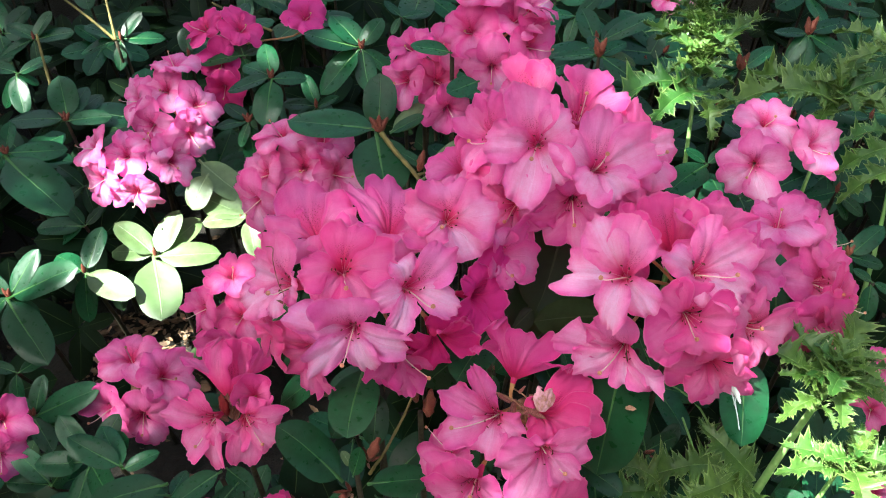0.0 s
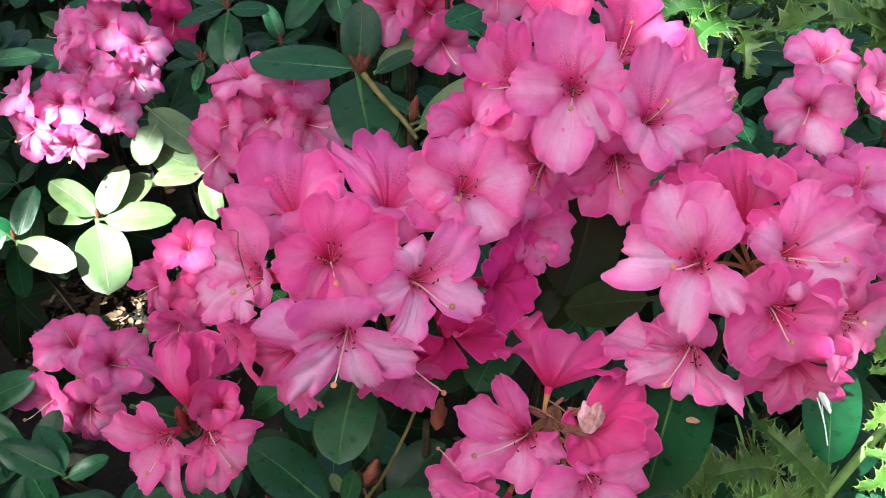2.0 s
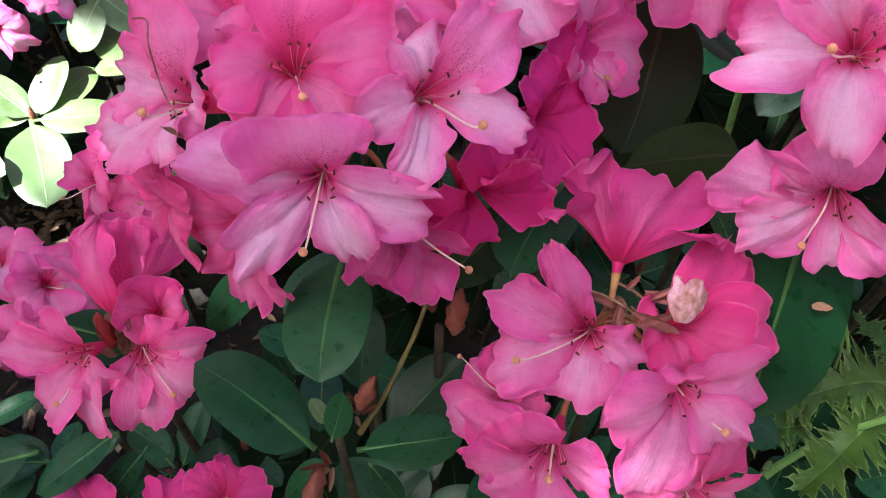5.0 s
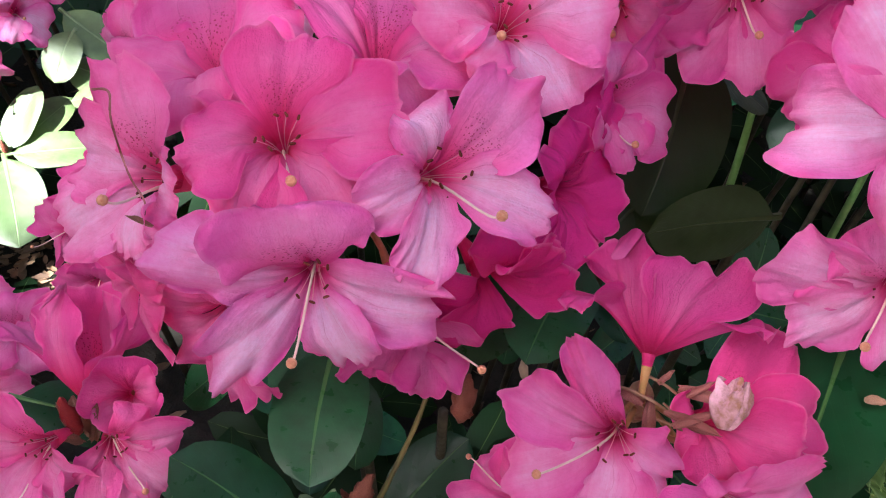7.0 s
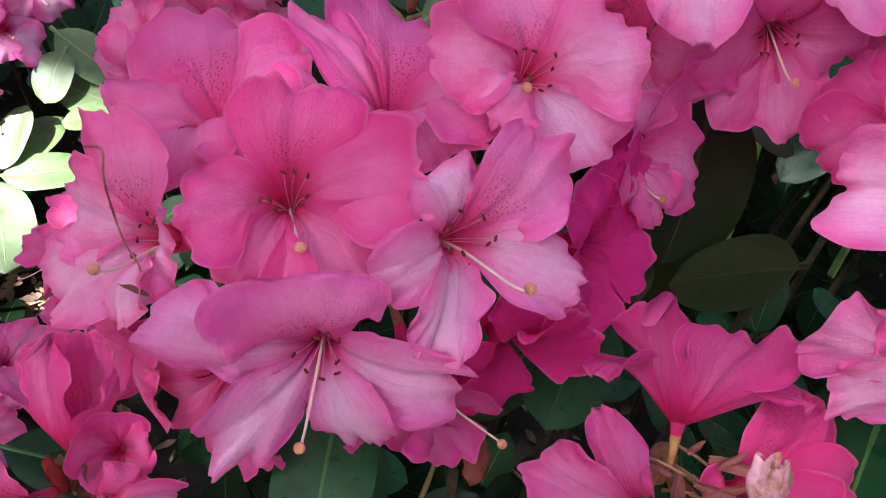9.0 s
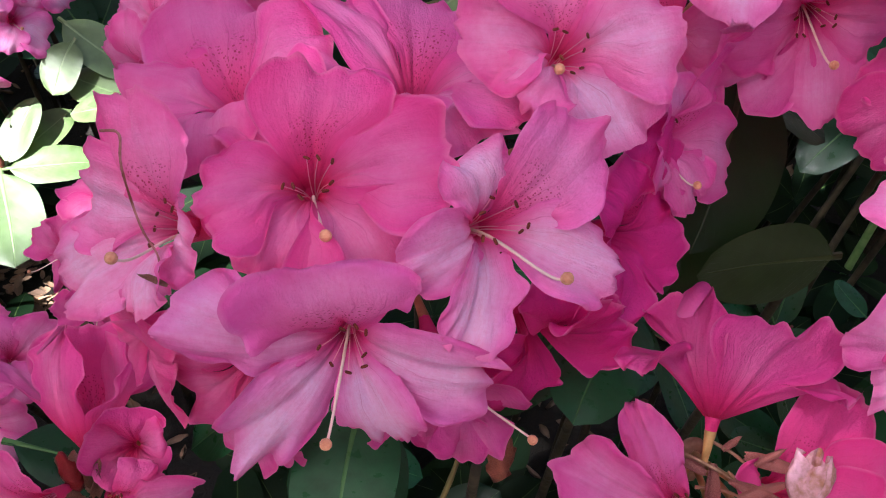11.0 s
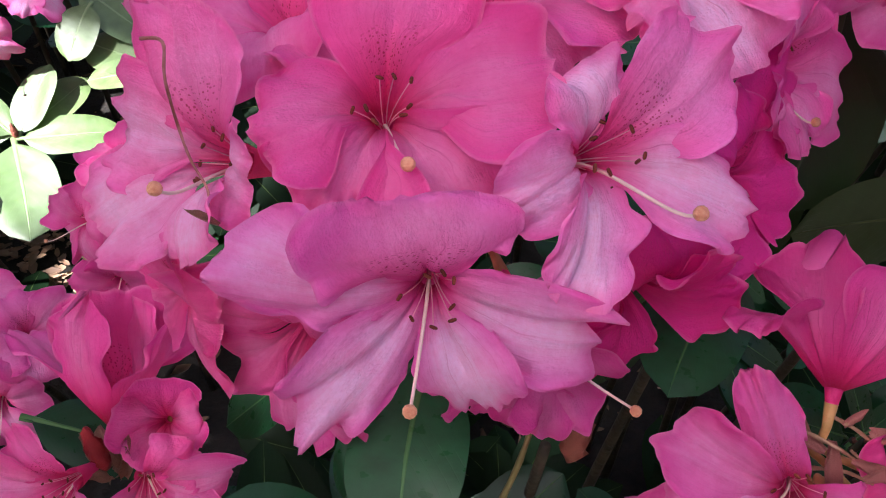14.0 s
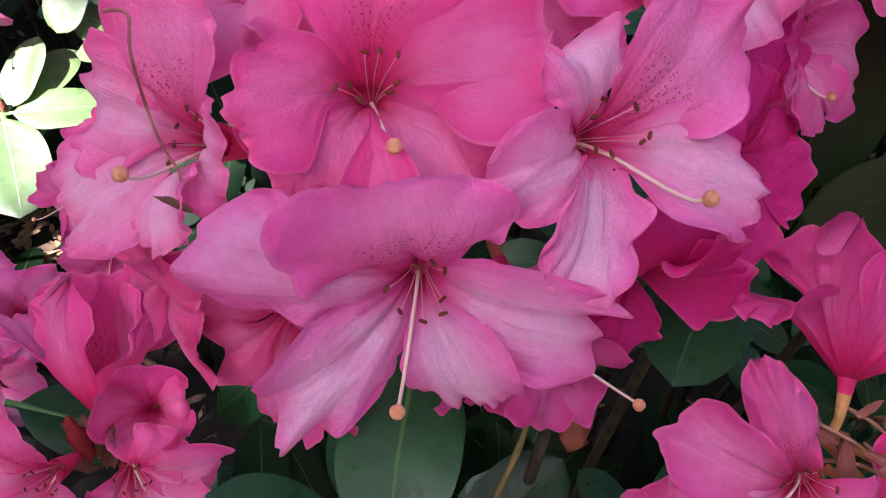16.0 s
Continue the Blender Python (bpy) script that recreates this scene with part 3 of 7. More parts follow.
def thistle_leaf_mesh(seed):
    """A leaf of length 1 along +y: deep waved lobes that end in stiff pale spines, with a stout midrib."""
    rng = random.Random(seed)
    verts, faces, uvs = [], [], []
    lobes = 6
    tooth = ((0.0, 0.34), (0.10, 0.46), (0.20, 0.80), (0.29, 0.60), (0.40, 0.80), (0.50, 1.10), (0.60, 0.74), (0.70, 0.62), (0.80, 0.82), (0.90, 0.46))
    spiny = (2, 5, 8)

    def mid(s):
        return Vector((0.05 * math.sin(4 * s + seed), s, 0.20 * math.sin(2.6 * s) - 0.30 * s * s))

    size = [[rng.uniform(0.7, 1.3) for _ in range(lobes)] for _ in range(2)]
    lift = [[(1 if (k + side) % 2 else -0.5) * rng.uniform(0.5, 1.3) for k in range(lobes)] for side in range(2)]
    rows, spines = 0, []
    for k in range(lobes):
        for n, (u, f) in enumerate(tooth):
            s = 0.03 + 0.97 * (k + u) / lobes
            wide = 0.30 * math.sin(math.pi * min(1.0, 0.12 + 0.88 * s)) ** 0.7 + 0.008
            m = mid(s)
            for side in (-1, 1):
                big, up = size[side > 0][k], lift[side > 0][k]
                edge = wide * f * big * rng.uniform(0.9, 1.1)
                rim = m + Vector((side * edge, 0.10 * f + rng.uniform(-0.008, 0.008), edge * (0.20 + 0.45 * up * math.sin(math.pi * u)) + 0.02 * rng.uniform(-1, 1)))
                half = m + Vector((side * edge * 0.5, 0.05 * f, edge * (0.16 + 0.18 * up * math.sin(math.pi * u))))
                verts += [rim, half] if side < 0 else [m, half, rim]
                if n in spiny:
                    spines.append((rim, (rim - half).normalized()))
            uvs += [(0.0, s), (0.25, s), (0.5, s), (0.75, s), (1.0, s)]
            rows += 1
    faces += grid_faces(rows, 5)
    for p, d in spines:
        n, q = len(verts), d.orthogonal().normalized() * 0.006
        verts += [p + q, p - q * 0.5 + d.cross(q), p - q * 0.5 - d.cross(q), p + d * 0.035]
        uvs += [(0.0, 0.5)] * 4
        faces += [(n, n + 1, n + 3), (n + 1, n + 2, n + 3), (n + 2, n, n + 3)]
    v, f = tube_data([mid(s) - Vector((0, 0, 0.004)) for s in (0.0, 0.2, 0.45, 0.7, 0.9, 1.0)], [0.020, 0.018, 0.014, 0.010, 0.006, 0.001], 6, len(verts))
    verts += v
    uvs += [(0.5, 0.5)] * len(v)
    return mesh_of("thistle_leaf", verts, faces + f, THISTLE, uvs, smooth=False)


THISTLE_LEAVES = [thistle_leaf_mesh(s) for s in range(6)]


def thistle(foot, top, label, bend=(0, 0, 0), radius=0.004):
    t = thing("thistle_plant", foot, label, "thistle", "thistles among the shrub")
    foot, top, bend = Vector(foot), Vector(top), Vector(bend)
    p = bezier(foot - Vector((0, 0, 0.02)), foot + (top - foot) * 0.33 + bend, foot + (top - foot) * 0.66 + bend, top, 14)
    v, f = tube_data(p, [radius * (1.5 - 1.0 * i / 13) for i in range(14)], 9)
    part("stem", mesh_of("stem", v, f, THISTLE_STEM), t, Matrix.Identity(4))
    return t, p


def thistle_leaf(plant, base, tip, up, width=1.0, seed=0):
    m = leaf_pose(base, tip, up, 0.36) @ Matrix.Diagonal((width, 1, 1, 1))
    return part("leaf", THISTLE_LEAVES[seed % 6], plant, m)


def thistle_tuft(plant, place, way, count, length, seed):
    """A crowded rosette of young leaves at the end of a thistle's stem."""
    rng = random.Random(seed)
    m = facing(place, way)
    axis = Vector(way).normalized()
    count = int(count * 1.9)
    for k in range(count):
        a = 2.4 * k + rng.uniform(-0.3, 0.3)
        out = m.to_3x3() @ Vector((math.cos(a), math.sin(a), 0))
        rise = 0.10 + 1.7 * k / count + rng.uniform(-0.25, 0.25)
        d = (out + axis * rise).normalized()
        size = length * (1.05 - 0.6 * k / count) * rng.uniform(0.75, 1.15)
        base = Vector(place) + axis * (k / count - 0.6) * length * 0.55
        thistle_leaf(plant, base, base + d * size, axis - d * 0.4, rng.uniform(0.9, 1.3), rng.randrange(6))


def twig(branch_of, points, radius, mat=None, name="twig", label=""):
    """A side twig that bends through the points."""
    pts = [Vector(p) for p in points]
    path = []
    for i in range(len(pts) - 1):
        a, b = pts[i], pts[i + 1]
        before, after = pts[max(0, i - 1)], pts[min(len(pts) - 1, i + 2)]
        path += bezier(a, a + (b - before) / 6, b - (after - a) / 6, b, 7)[: 7 if i == len(pts) - 2 else 6]
    n = len(path)
    v, f = tube_data(path, [radius * (1 - 0.35 * i / n) * (1 + 0.12 * math.sin(i * 2.1)) for i in range(n)], 8)
    return part(name, mesh_of(name, v, f, mat or GREEN_TWIG), branch_of, Matrix.Identity(4), label)


def crumpled(head, place, way, size, seed, mat, name, label):
    """A withered blossom shrunk into a pleated papery ball, open and frilled at its top."""
    rows, cols, rng = 22, 56, random.Random(seed)
    pleats = [(rng.choice((5, 7, 9, 13)), rng.uniform(0, 6.28), rng.uniform(0.03, 0.075)) for _ in range(5)]
    verts = []
    for i in range(rows):
        s = i / (rows - 1)
        # narrow foot, full belly, a mouth drawn in and then turned out
        belly = 0.10 + 0.44 * math.sin(math.pi * min(1.0, 0.04 + 0.80 * s)) ** 0.8 + 0.10 * max(0.0, s - 0.82) / 0.18
        for j in range(cols):
            a = 2 * math.pi * j / cols
            fold = sum(d * math.sin(f * a + p + 2.2 * s * math.sin(p)) for f, p, d in pleats)
            crinkle = noise.noise((math.cos(a) * 3.0, math.sin(a) * 3.0, s * 5.0 + seed))
            r = belly * (1 + fold * (0.4 + 1.3 * s)) + 0.07 * crinkle
            lean = 0.10 * s * s
            z = 1.35 * s + 0.16 * s**3 * (crinkle + math.sin(3 * a + seed)) + 0.05 * s * fold
            verts.append((r * math.cos(a) + lean, r * math.sin(a), z))
    me = mesh_of(name, verts, grid_faces(rows, cols, 0, True), mat)
    return part(name, me, head, facing(place, way, seed * 40.0, size / 2), label)


def scrap_mesh(seed, mat, points=11):
    """A small curled scrap of a dry petal or bract, with a ragged, crinkled margin."""
    rng = random.Random(seed)
    verts = []
    bend, curl, cols = rng.uniform(0.15, 0.6), rng.uniform(0.3, 0.9), 9
    for i in range(points):
        s = i / (points - 1)
        half = 0.30 * math.sin(math.pi * min(1.0, 0.12 + 0.88 * s)) ** 0.7 + 0.01
        for j in range(cols):
            v = 2 * j / (cols - 1) - 1
            ragged = 1 + 0.35 * noise.noise((seed * 1.7, s * 4.0, 3.0 if v > 0 else 8.0))
            crease = noise.noise((v * 1.6 + seed, s * 3.2, 2.0))
            verts.append((half * v * ragged * (1 - 0.25 * curl * v * v), s + 0.05 * crease, bend * s * s + curl * v * v * half + 0.11 * crease))
    return mesh_of("scrap", verts, grid_faces(points, cols), mat)


def scrap(head, place, tip, up, width, seed, mat, name, label):
    me = scrap_mesh(seed, mat)
    return part(name, me, head, leaf_pose(place, tip, up, 0.36 * width), label)


def fallen_scrap(place, tip, up, seed, mat, label):
    """A loose scrap that has come to rest on a leaf or on the soil."""
    me = scrap_mesh(seed, mat)
    ob = new("fallen_petal", me)
    ob.matrix_basis = leaf_pose(place, tip, up, 0.36)
    return tagged(ob, label, "petal scrap")


# ---- ground ----
def build_ground():
    n, half = 90, 1.8
    xs = [math.copysign(abs(a) ** 3.2 * 100 + abs(a) * half, a) for a in np.linspace(-1, 1, n)]
    verts = []
    for y in xs:
        for x in xs:
            near = max(0.0, 1 - math.hypot(x, y) / 6)
            z = 0.05 * near * noise.noise((x * 2.2, y * 2.2, 3)) + 0.018 * near * noise.noise((x * 9, y * 9, 1))
            verts.append((x, y + 0.8, z))
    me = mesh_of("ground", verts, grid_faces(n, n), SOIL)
    return tagged(new("ground", me), "dark crumbly garden soil with an unseen paler strip that bounces light", "ground", kind="structure")


def build_litter():
    rng = random.Random(5)
    verts, faces = [], []
    for k in range(2600):
        x, y = rng.uniform(-1.3, 1.2), rng.uniform(0.2, 2.6)
        z = 0.05 * noise.noise((x * 2.2, (y - 0.8) * 2.2, 3)) + rng.uniform(0.0, 0.012)
        length, w = rng.uniform(0.006, 0.032), rng.uniform(0.2, 0.55)
        m = pose(x, y, z, rng.uniform(-35, 35), rng.uniform(-35, 35), rng.uniform(0, 360))
        n = len(verts)
        curl = rng.uniform(-0.2, 0.35)
        for s, h in ((0, 0.05), (0.3, 0.8), (0.65, 1.0), (1.0, 0.1)):
            for v in (-1, 0, 1):
                verts.append(m @ Vector((length * w * h * v * 0.5, length * (s - 0.5), length * (curl * v * v + curl * (s - 0.5) ** 2))))
        faces += grid_faces(4, 3, n)
    # a drift of small bark chips on open soil beside the shrub
    for k in range(520):
        a, r = rng.uniform(0, 6.283), 0.13 * math.sqrt(rng.random())
        x, y = -0.516 + r * math.cos(a) * 1.2, 1.13 + r * math.sin(a)
        z = 0.05 * noise.noise((x * 2.2, (y - 0.8) * 2.2, 3)) + rng.uniform(0.004, 0.018)
        length = rng.uniform(0.006, 0.024)
        m = pose(x, y, z, rng.uniform(-40, 40), rng.uniform(-40, 40), rng.uniform(0, 360))
        n = len(verts)
        for s, h in ((0, 0.3), (0.3, 0.8), (0.65, 1.0), (1.0, 0.4)):
            for v in (-1, 0, 1):
                verts.append(m @ Vector((length * 0.3 * h * v, length * (s - 0.5), length * 0.1 * v * v)))
        faces += grid_faces(4, 3, n)
    me = mesh_of("leaf_litter", verts, faces, LITTER)
    return tagged(new("leaf_litter", me), "brown dry fallen leaves and bark chips on soil", "leaf litter", kind="stuff")


build_ground()
build_litter()


def build_tree():
    """A broad tree added out of view, behind the camera's back and to its side, whose crown shades the shrub but for a
    few gaps.
    """
    middle = Vector((0.0, 1.55, 0.6)) + SUN_DIR * 5.0
    right = SUN_DIR.cross(Vector((0, 0, 1))).normalized()
    over = right.cross(SUN_DIR)
    rng = random.Random(8)
    # gaps cut along the sun's rays, each aimed at a spot to be sunlit
    gaps = ((Vector((-0.762, 1.510, 0.479)), 0.035), (Vector((-0.659, 1.481, 0.476)), 0.03), (Vector((-0.667, 1.355, 0.454)), 0.025), (Vector((-0.610, 1.523, 0.496)), 0.03), (Vector((-0.769, 1.394, 0.446)), 0.03), (Vector((-0.692, 1.208, 0.428)), 0.02), (Vector((-0.285, 1.325, 0.532)), 0.02), (Vector((-0.169, 1.316, 0.566)), 0.02), (Vector((-0.428, 1.065, 0.279)), 0.075), (Vector((-0.341, 1.092, 0.349)), 0.065), (Vector((-0.397, 1.134, 0.368)), 0.045), (Vector((-0.479, 1.144, 0.415)), 0.055), (Vector((-0.430, 1.152, 0.426)), 0.016), (Vector((-0.390, 1.186, 0.447)), 0.024), (Vector((-0.453, 1.018, 0.254)), 0.045), (Vector((-0.524, 1.032, 0.272)), 0.012), (Vector((0.382, 0.511, 0.484)), 0.04), (Vector((0.342, 0.518, 0.505)), 0.03), (Vector((0.352, 1.098, 0.646)), 0.03), (Vector((0.300, 1.031, 0.595)), 0.02), (Vector((-0.516, 1.140, 0.029)), 0.06), (Vector((-0.277, 0.858, 0.443)), 0.012))
    foot = Vector((middle.x - 0.9, middle.y - 1.6, 0.0))
    t = thing("tree", foot, "small unseen leafy tree that shades the shrub", "tree")
    p = bezier(foot - Vector((0, 0, 0.1)), foot + Vector((0.1, 0, 1.8)), foot + Vector((0.2, 0.2, 3.6)), middle + Vector((-0.5, -1.0, 0.9)), 14)
    v, f = tube_data(p, [0.17 - 0.010 * i for i in range(14)], 12)
    part("trunk", mesh_of("trunk", v, f, BARK), t, Matrix.Identity(4))
    for k in range(5):
        a = 2 * math.pi * k / 5 + 0.2
        end = middle + (right * math.cos(a) + over * math.sin(a)) * rng.uniform(1.3, 1.7) + SUN_DIR * 0.9
        root = p[9 + k]
        q = bezier(root, root + (end - root) * 0.3 + Vector((0, 0, 0.3)), root + (end - root) * 0.7 + Vector((0, 0, 0.25)), end, 9)
        v, f = tube_data(q, [0.06 - 0.006 * i for i in range(9)], 8)
        part("limb", mesh_of("limb", v, f, BARK), t, Matrix.Identity(4))
    verts, faces = [], []
    for k in range(97000):
        a, r = rng.uniform(0, 6.283), 2.5 * math.sqrt(rng.random())
        c = middle + (right * math.cos(a) + over * math.sin(a)) * r + SUN_DIR * rng.uniform(0.15, 1.3)
        size = rng.uniform(0.035, 0.06)
        # crown left open here so sun reaches the unseen ground in front
        if (c - SUN_DIR * ((c.z - 0.3) / SUN_DIR.z)).y < 0.22:
            continue
        if any(((c - g) - SUN_DIR * (c - g).dot(SUN_DIR)).length < w + 0.015 for g, w in gaps):
            continue
        m = Matrix.Translation(c) @ Euler((rng.uniform(-0.8, 0.8), rng.uniform(-0.8, 0.8), rng.uniform(0, 6.28))).to_matrix().to_4x4()
        n = len(verts)
        verts += [m @ Vector(q) * 1.0 for q in ((0, -size * 0.6, 0), (size * 0.4, 0, size * 0.1), (0, size * 0.6, 0), (-size * 0.4, 0, size * 0.1))]
        faces += [(n, n + 1, n + 2), (n, n + 2, n + 3)]
    crown = part("crown", mesh_of("crown", verts, faces, CROWN, smooth=False), t, Matrix.Identity(4))
    tagged(crown, kind="stuff")


build_tree()


def build_unseen_hedge(a, b, height, depth, seed, label):
    """An unseen clipped evergreen hedge from a to b, added to block low sky light: a solid inner mass under a coat of
    leaves.
    """
    rng = random.Random(seed)
    a, b = Vector((*a, 0)), Vector((*b, 0))
    along_dir = (b - a).normalized()
    across = Vector((-along_dir.y, along_dir.x, 0))
    length = (b - a).length
    h = thing("hedge", (a + b) / 2, label, "hedge", "hedges round the bed")
    verts, cols = [], 24
    ring = ((-0.5, -0.02), (-0.52, 0.35), (-0.48, 0.8), (-0.3, 0.98), (0.3, 0.98), (0.48, 0.8), (0.52, 0.35), (0.5, -0.02))
    for i in range(cols):
        for u, w in ring:
            p = a + along_dir * length * i / (cols - 1) + across * u * depth + Vector((0, 0, w * height))
            verts.append(p + Vector((rng.uniform(-0.08, 0.08), rng.uniform(-0.08, 0.08), rng.uniform(-0.04, 0.04) if w > 0 else 0)))
    faces = grid_faces(cols, 8) + [tuple(range(8)), tuple(reversed(range((cols - 1) * 8, cols * 8)))]
    part("inner_branches", mesh_of("inner_branches", verts, faces, BARK), h, Matrix.Identity(4))
    verts, faces = [], []
    for k in range(int(length * height * 260)):
        side = rng.choice((-1, 1))
        c = a + along_dir * rng.uniform(0, length) + across * side * (depth * 0.52 + rng.uniform(-0.02, 0.10)) + Vector((0, 0, rng.uniform(0.02, 1.0) * height))
        size = rng.uniform(0.05, 0.10)
        m = Matrix.Translation(c) @ Euler((rng.uniform(0, 6.28), rng.uniform(0, 6.28), rng.uniform(0, 6.28))).to_matrix().to_4x4()
        n = len(verts)
        verts += [m @ Vector(q) for q in ((0, -size * 0.6, 0), (size * 0.3, 0, size * 0.1), (0, size * 0.6, 0), (-size * 0.3, 0, size * 0.1))]
        faces += [(n, n + 1, n + 2), (n, n + 2, n + 3)]
    tagged(part("foliage", mesh_of("foliage", verts, faces, CROWN, smooth=False), h, Matrix.Identity(4)), kind="stuff")


# all four stand out of view, added so that light comes mostly from above
build_unseen_hedge((-4.5, -2.6), (4.5, -2.6), 2.8, 0.8, 1, "tall unseen evergreen hedge added behind the viewer to block sky light")
build_unseen_hedge((-3.6, -2.0), (-3.6, 6.0), 2.6, 0.8, 2, "unseen dark evergreen hedge added beside the bed to block sky light")
build_unseen_hedge((3.6, -2.0), (3.6, 6.0), 2.6, 0.8, 3, "unseen dark evergreen hedge added across from it to block sky light")
build_unseen_hedge((-3.0, 5.6), (3.0, 5.6), 2.6, 0.8, 4, "unseen evergreen hedge added at the far end to block sky light")


# ---- the shrub and its neighbours ----

stem = branch((-0.073, 0.621, 0.591), (-0.073, 0.701, 0.000), "slender brown stem carrying a pink flower truss", 0.3, 0.0032)
head = truss((-0.073, 0.621, 0.603), "large fully open truss of bright pink ruffled flowers", 30)
flower(head, (-0.085, 0.566, 0.682), (-0.025, -0.465, 0.885), 0, 0.098, 11, depth=0.36, blush=0.28, joined=0.22, ruffle=1.1, lobes=((81, 0.74, 0.42, 0.4), (-161, 0.74, 0.36, 0.4), (-110, 0.78, 0.1, 0.42), (-54, 0.9, 0.1, 0.46), (5, 0.93, 0.38, 0.43)), tip=(-0.079, 0.533, 0.693))
flower(head, (-0.074, 0.525, 0.659), (-0.071, -0.905, 0.420), 0, 0.093, 12, depth=0.45, ruffle=1.4, blush=1.1, joined=-0.04, lobes=((97, 0.61, 0.4, 0.46, 0.0, 0.3), (167, 1.16, 0.44, 0.27, 0.05, 0.3), (-131, 1.02, 0.4, 0.25, -0.06, 0.34), (-64, 0.9, 0.38, 0.27, 0.0, 0.32), (-11, 1.08, 0.3, 0.26, 0.05, 0.3)), tip=(-0.081, 0.486, 0.652))
flower(head, (-0.032, 0.547, 0.681), (0.451, -0.612, 0.650), 0, 0.098, 13, depth=0.36, blush=1.25, joined=-0.06, ruffle=1.1, lobes=((17, 0.93, 0.47, 0.3), (91, 0.55, 0.36, 0.235), (-178, 0.7, 0.1, 0.22), (-139, 0.91, 0.34, 0.18, -0.05, 0.3), (-48, 0.77, 0.48, 0.3)), tip=(-0.008, 0.513, 0.691))
flower(head, (-0.125, 0.565, 0.669), (-0.631, -0.495, 0.597), 0, 0.095, 14, depth=0.4, blush=0.95, ruffle=1.05, lobes=((130, 0.86, 0.49, 0.42), (-165, 0.85, 0.49, 0.33), (-118, 0.95, 0.47, 0.36), (-50, 0.64, 0.46, 0.28), (20, 0.5, 0.36, 0.26)), tip=(-0.142, 0.528, 0.692))
flower(head, (-0.109, 0.614, 0.669), (-0.365, 0.065, 0.929), 0, 0.102, 15, depth=0.6, blush=0.35, joined=0.15, ruffle=1.2, lobes=((105, 1.75, 0.5, 0.5), (152, 1.0, 0.48, 0.42), (-101, 0.74, 0.3, 0.4), (-42, 0.88, 0.25, 0.4), (13, 0.92, 0.33, 0.45)), bare=True)
flower(head, (-0.049, 0.618, 0.673), (0.095, 0.083, 0.992), 0, 0.102, 16, depth=0.55, blush=0.4, joined=0.15, ruffle=1.2, lobes=((88, 1.57, 0.49, 0.46), (130, 1.14, 0.5, 0.26), (-123, 0.72, 0.28, 0.4), (-59, 0.91, 0.26, 0.5), (-24, 1.04, 0.49, 0.5)), bare=True)
flower(head, (0.003, 0.612, 0.701), (0.207, -0.543, 0.814), 0, 0.093, 17, depth=0.36, blush=0.75, joined=0.12, ruffle=1.1, lobes=((84, 0.79, 0.29, 0.48), (156, 0.76, 0.14, 0.36), (-160, 0.65, 0.38, 0.3), (-86, 0.87, 0.21, 0.5), (-4, 0.87, 0.46, 0.5)), tip=(-0.001, 0.584, 0.717))
flower(head, (0.042, 0.615, 0.664), (0.726, -0.600, 0.335), 0, 0.083, 18, depth=0.5, blush=0.5, lobes=((21, 1.01, 0.49, 0.36), (84, 0.63, 0.39, 0.3), (-150, 0.61, 0.39, 0.3), (-91, 0.71, 0.48, 0.36), (-40, 1.16, 0.49, 0.42)), tip=(0.062, 0.592, 0.657), ruffle=0.7)
flower(head, (0.020, 0.584, 0.642), (0.733, -0.568, 0.374), 0, 0.085, 19, depth=0.5, bare=True, blush=0.0, lobes=((24, 1.17, 0.48, 0.43), (95, 0.6, 0.24, 0.344), (-154, 0.69, 0.22, 0.344), (-98, 0.6, 0.38, 0.43), (-27, 0.6, 0.5, 0.473)))
flower(head, (-0.010, 0.561, 0.623), (0.389, -0.921, -0.033), 0, 0.095, 20, depth=0.55, bare=True, blush=0.0, lobes=((63, 0.68, 0.12, 0.43), (-166, 0.62, 0.19, 0.43), (-126, 0.6, 0.48, 0.43), (43, 0.6, 0.5, 0.43), (16, 0.67, 0.48, 0.43)))
flower(head, (-0.110, 0.559, 0.610), (-0.471, -0.882, -0.031), 0, 0.095, 21, depth=0.5, bare=True, blush=0.3, lobes=((69, 0.68, 0.2, 0.4, 0.05, 0.3), (159, 1.01, 0.45, 0.26, 0.05, 0.3), (-142, 0.76, 0.48, 0.34, 0.05, 0.3), (-95, 1.02, 0.48, 0.3, 0.05, 0.3), (-54, 0.9, 0.49, 0.24, 0.05, 0.3)), joined=0.05)
flower(head, (-0.045, 0.549, 0.620), (0.184, -0.977, -0.108), 0, 0.090, 22, depth=0.5, blush=0.3, lobes=((54, 0.3, 0.1, 0.3), (-118, 0.8, 0.5, 0.38), (-92, 1.08, 0.48, 0.34), (-80, 1.0, 0.48, 0.36), (-55, 0.7, 0.48, 0.38)), tip=(-0.012, 0.508, 0.614), joined=0.15)
flower(head, (-0.148, 0.571, 0.614), (-0.806, -0.590, 0.058), 0, 0.066, 23, depth=0.5, bare=True, blush=0.2, ruffle=0.9)
twig(head, ((-0.146, 0.560, 0.715), (-0.140, 0.558, 0.715), (-0.140, 0.552, 0.707), (-0.136, 0.542, 0.692), (-0.132, 0.538, 0.682), (-0.133, 0.534, 0.677)), 0.0005, DRY, "dry_style", "thin curved brown dry style")
scrap(head, (-0.048, 0.560, 0.676), (-0.041, 0.561, 0.683), (0.100, -0.600, 0.780), 0.45, 21, GREEN_TWIG, "bud_scale", "dry yellow-tan bud scale")
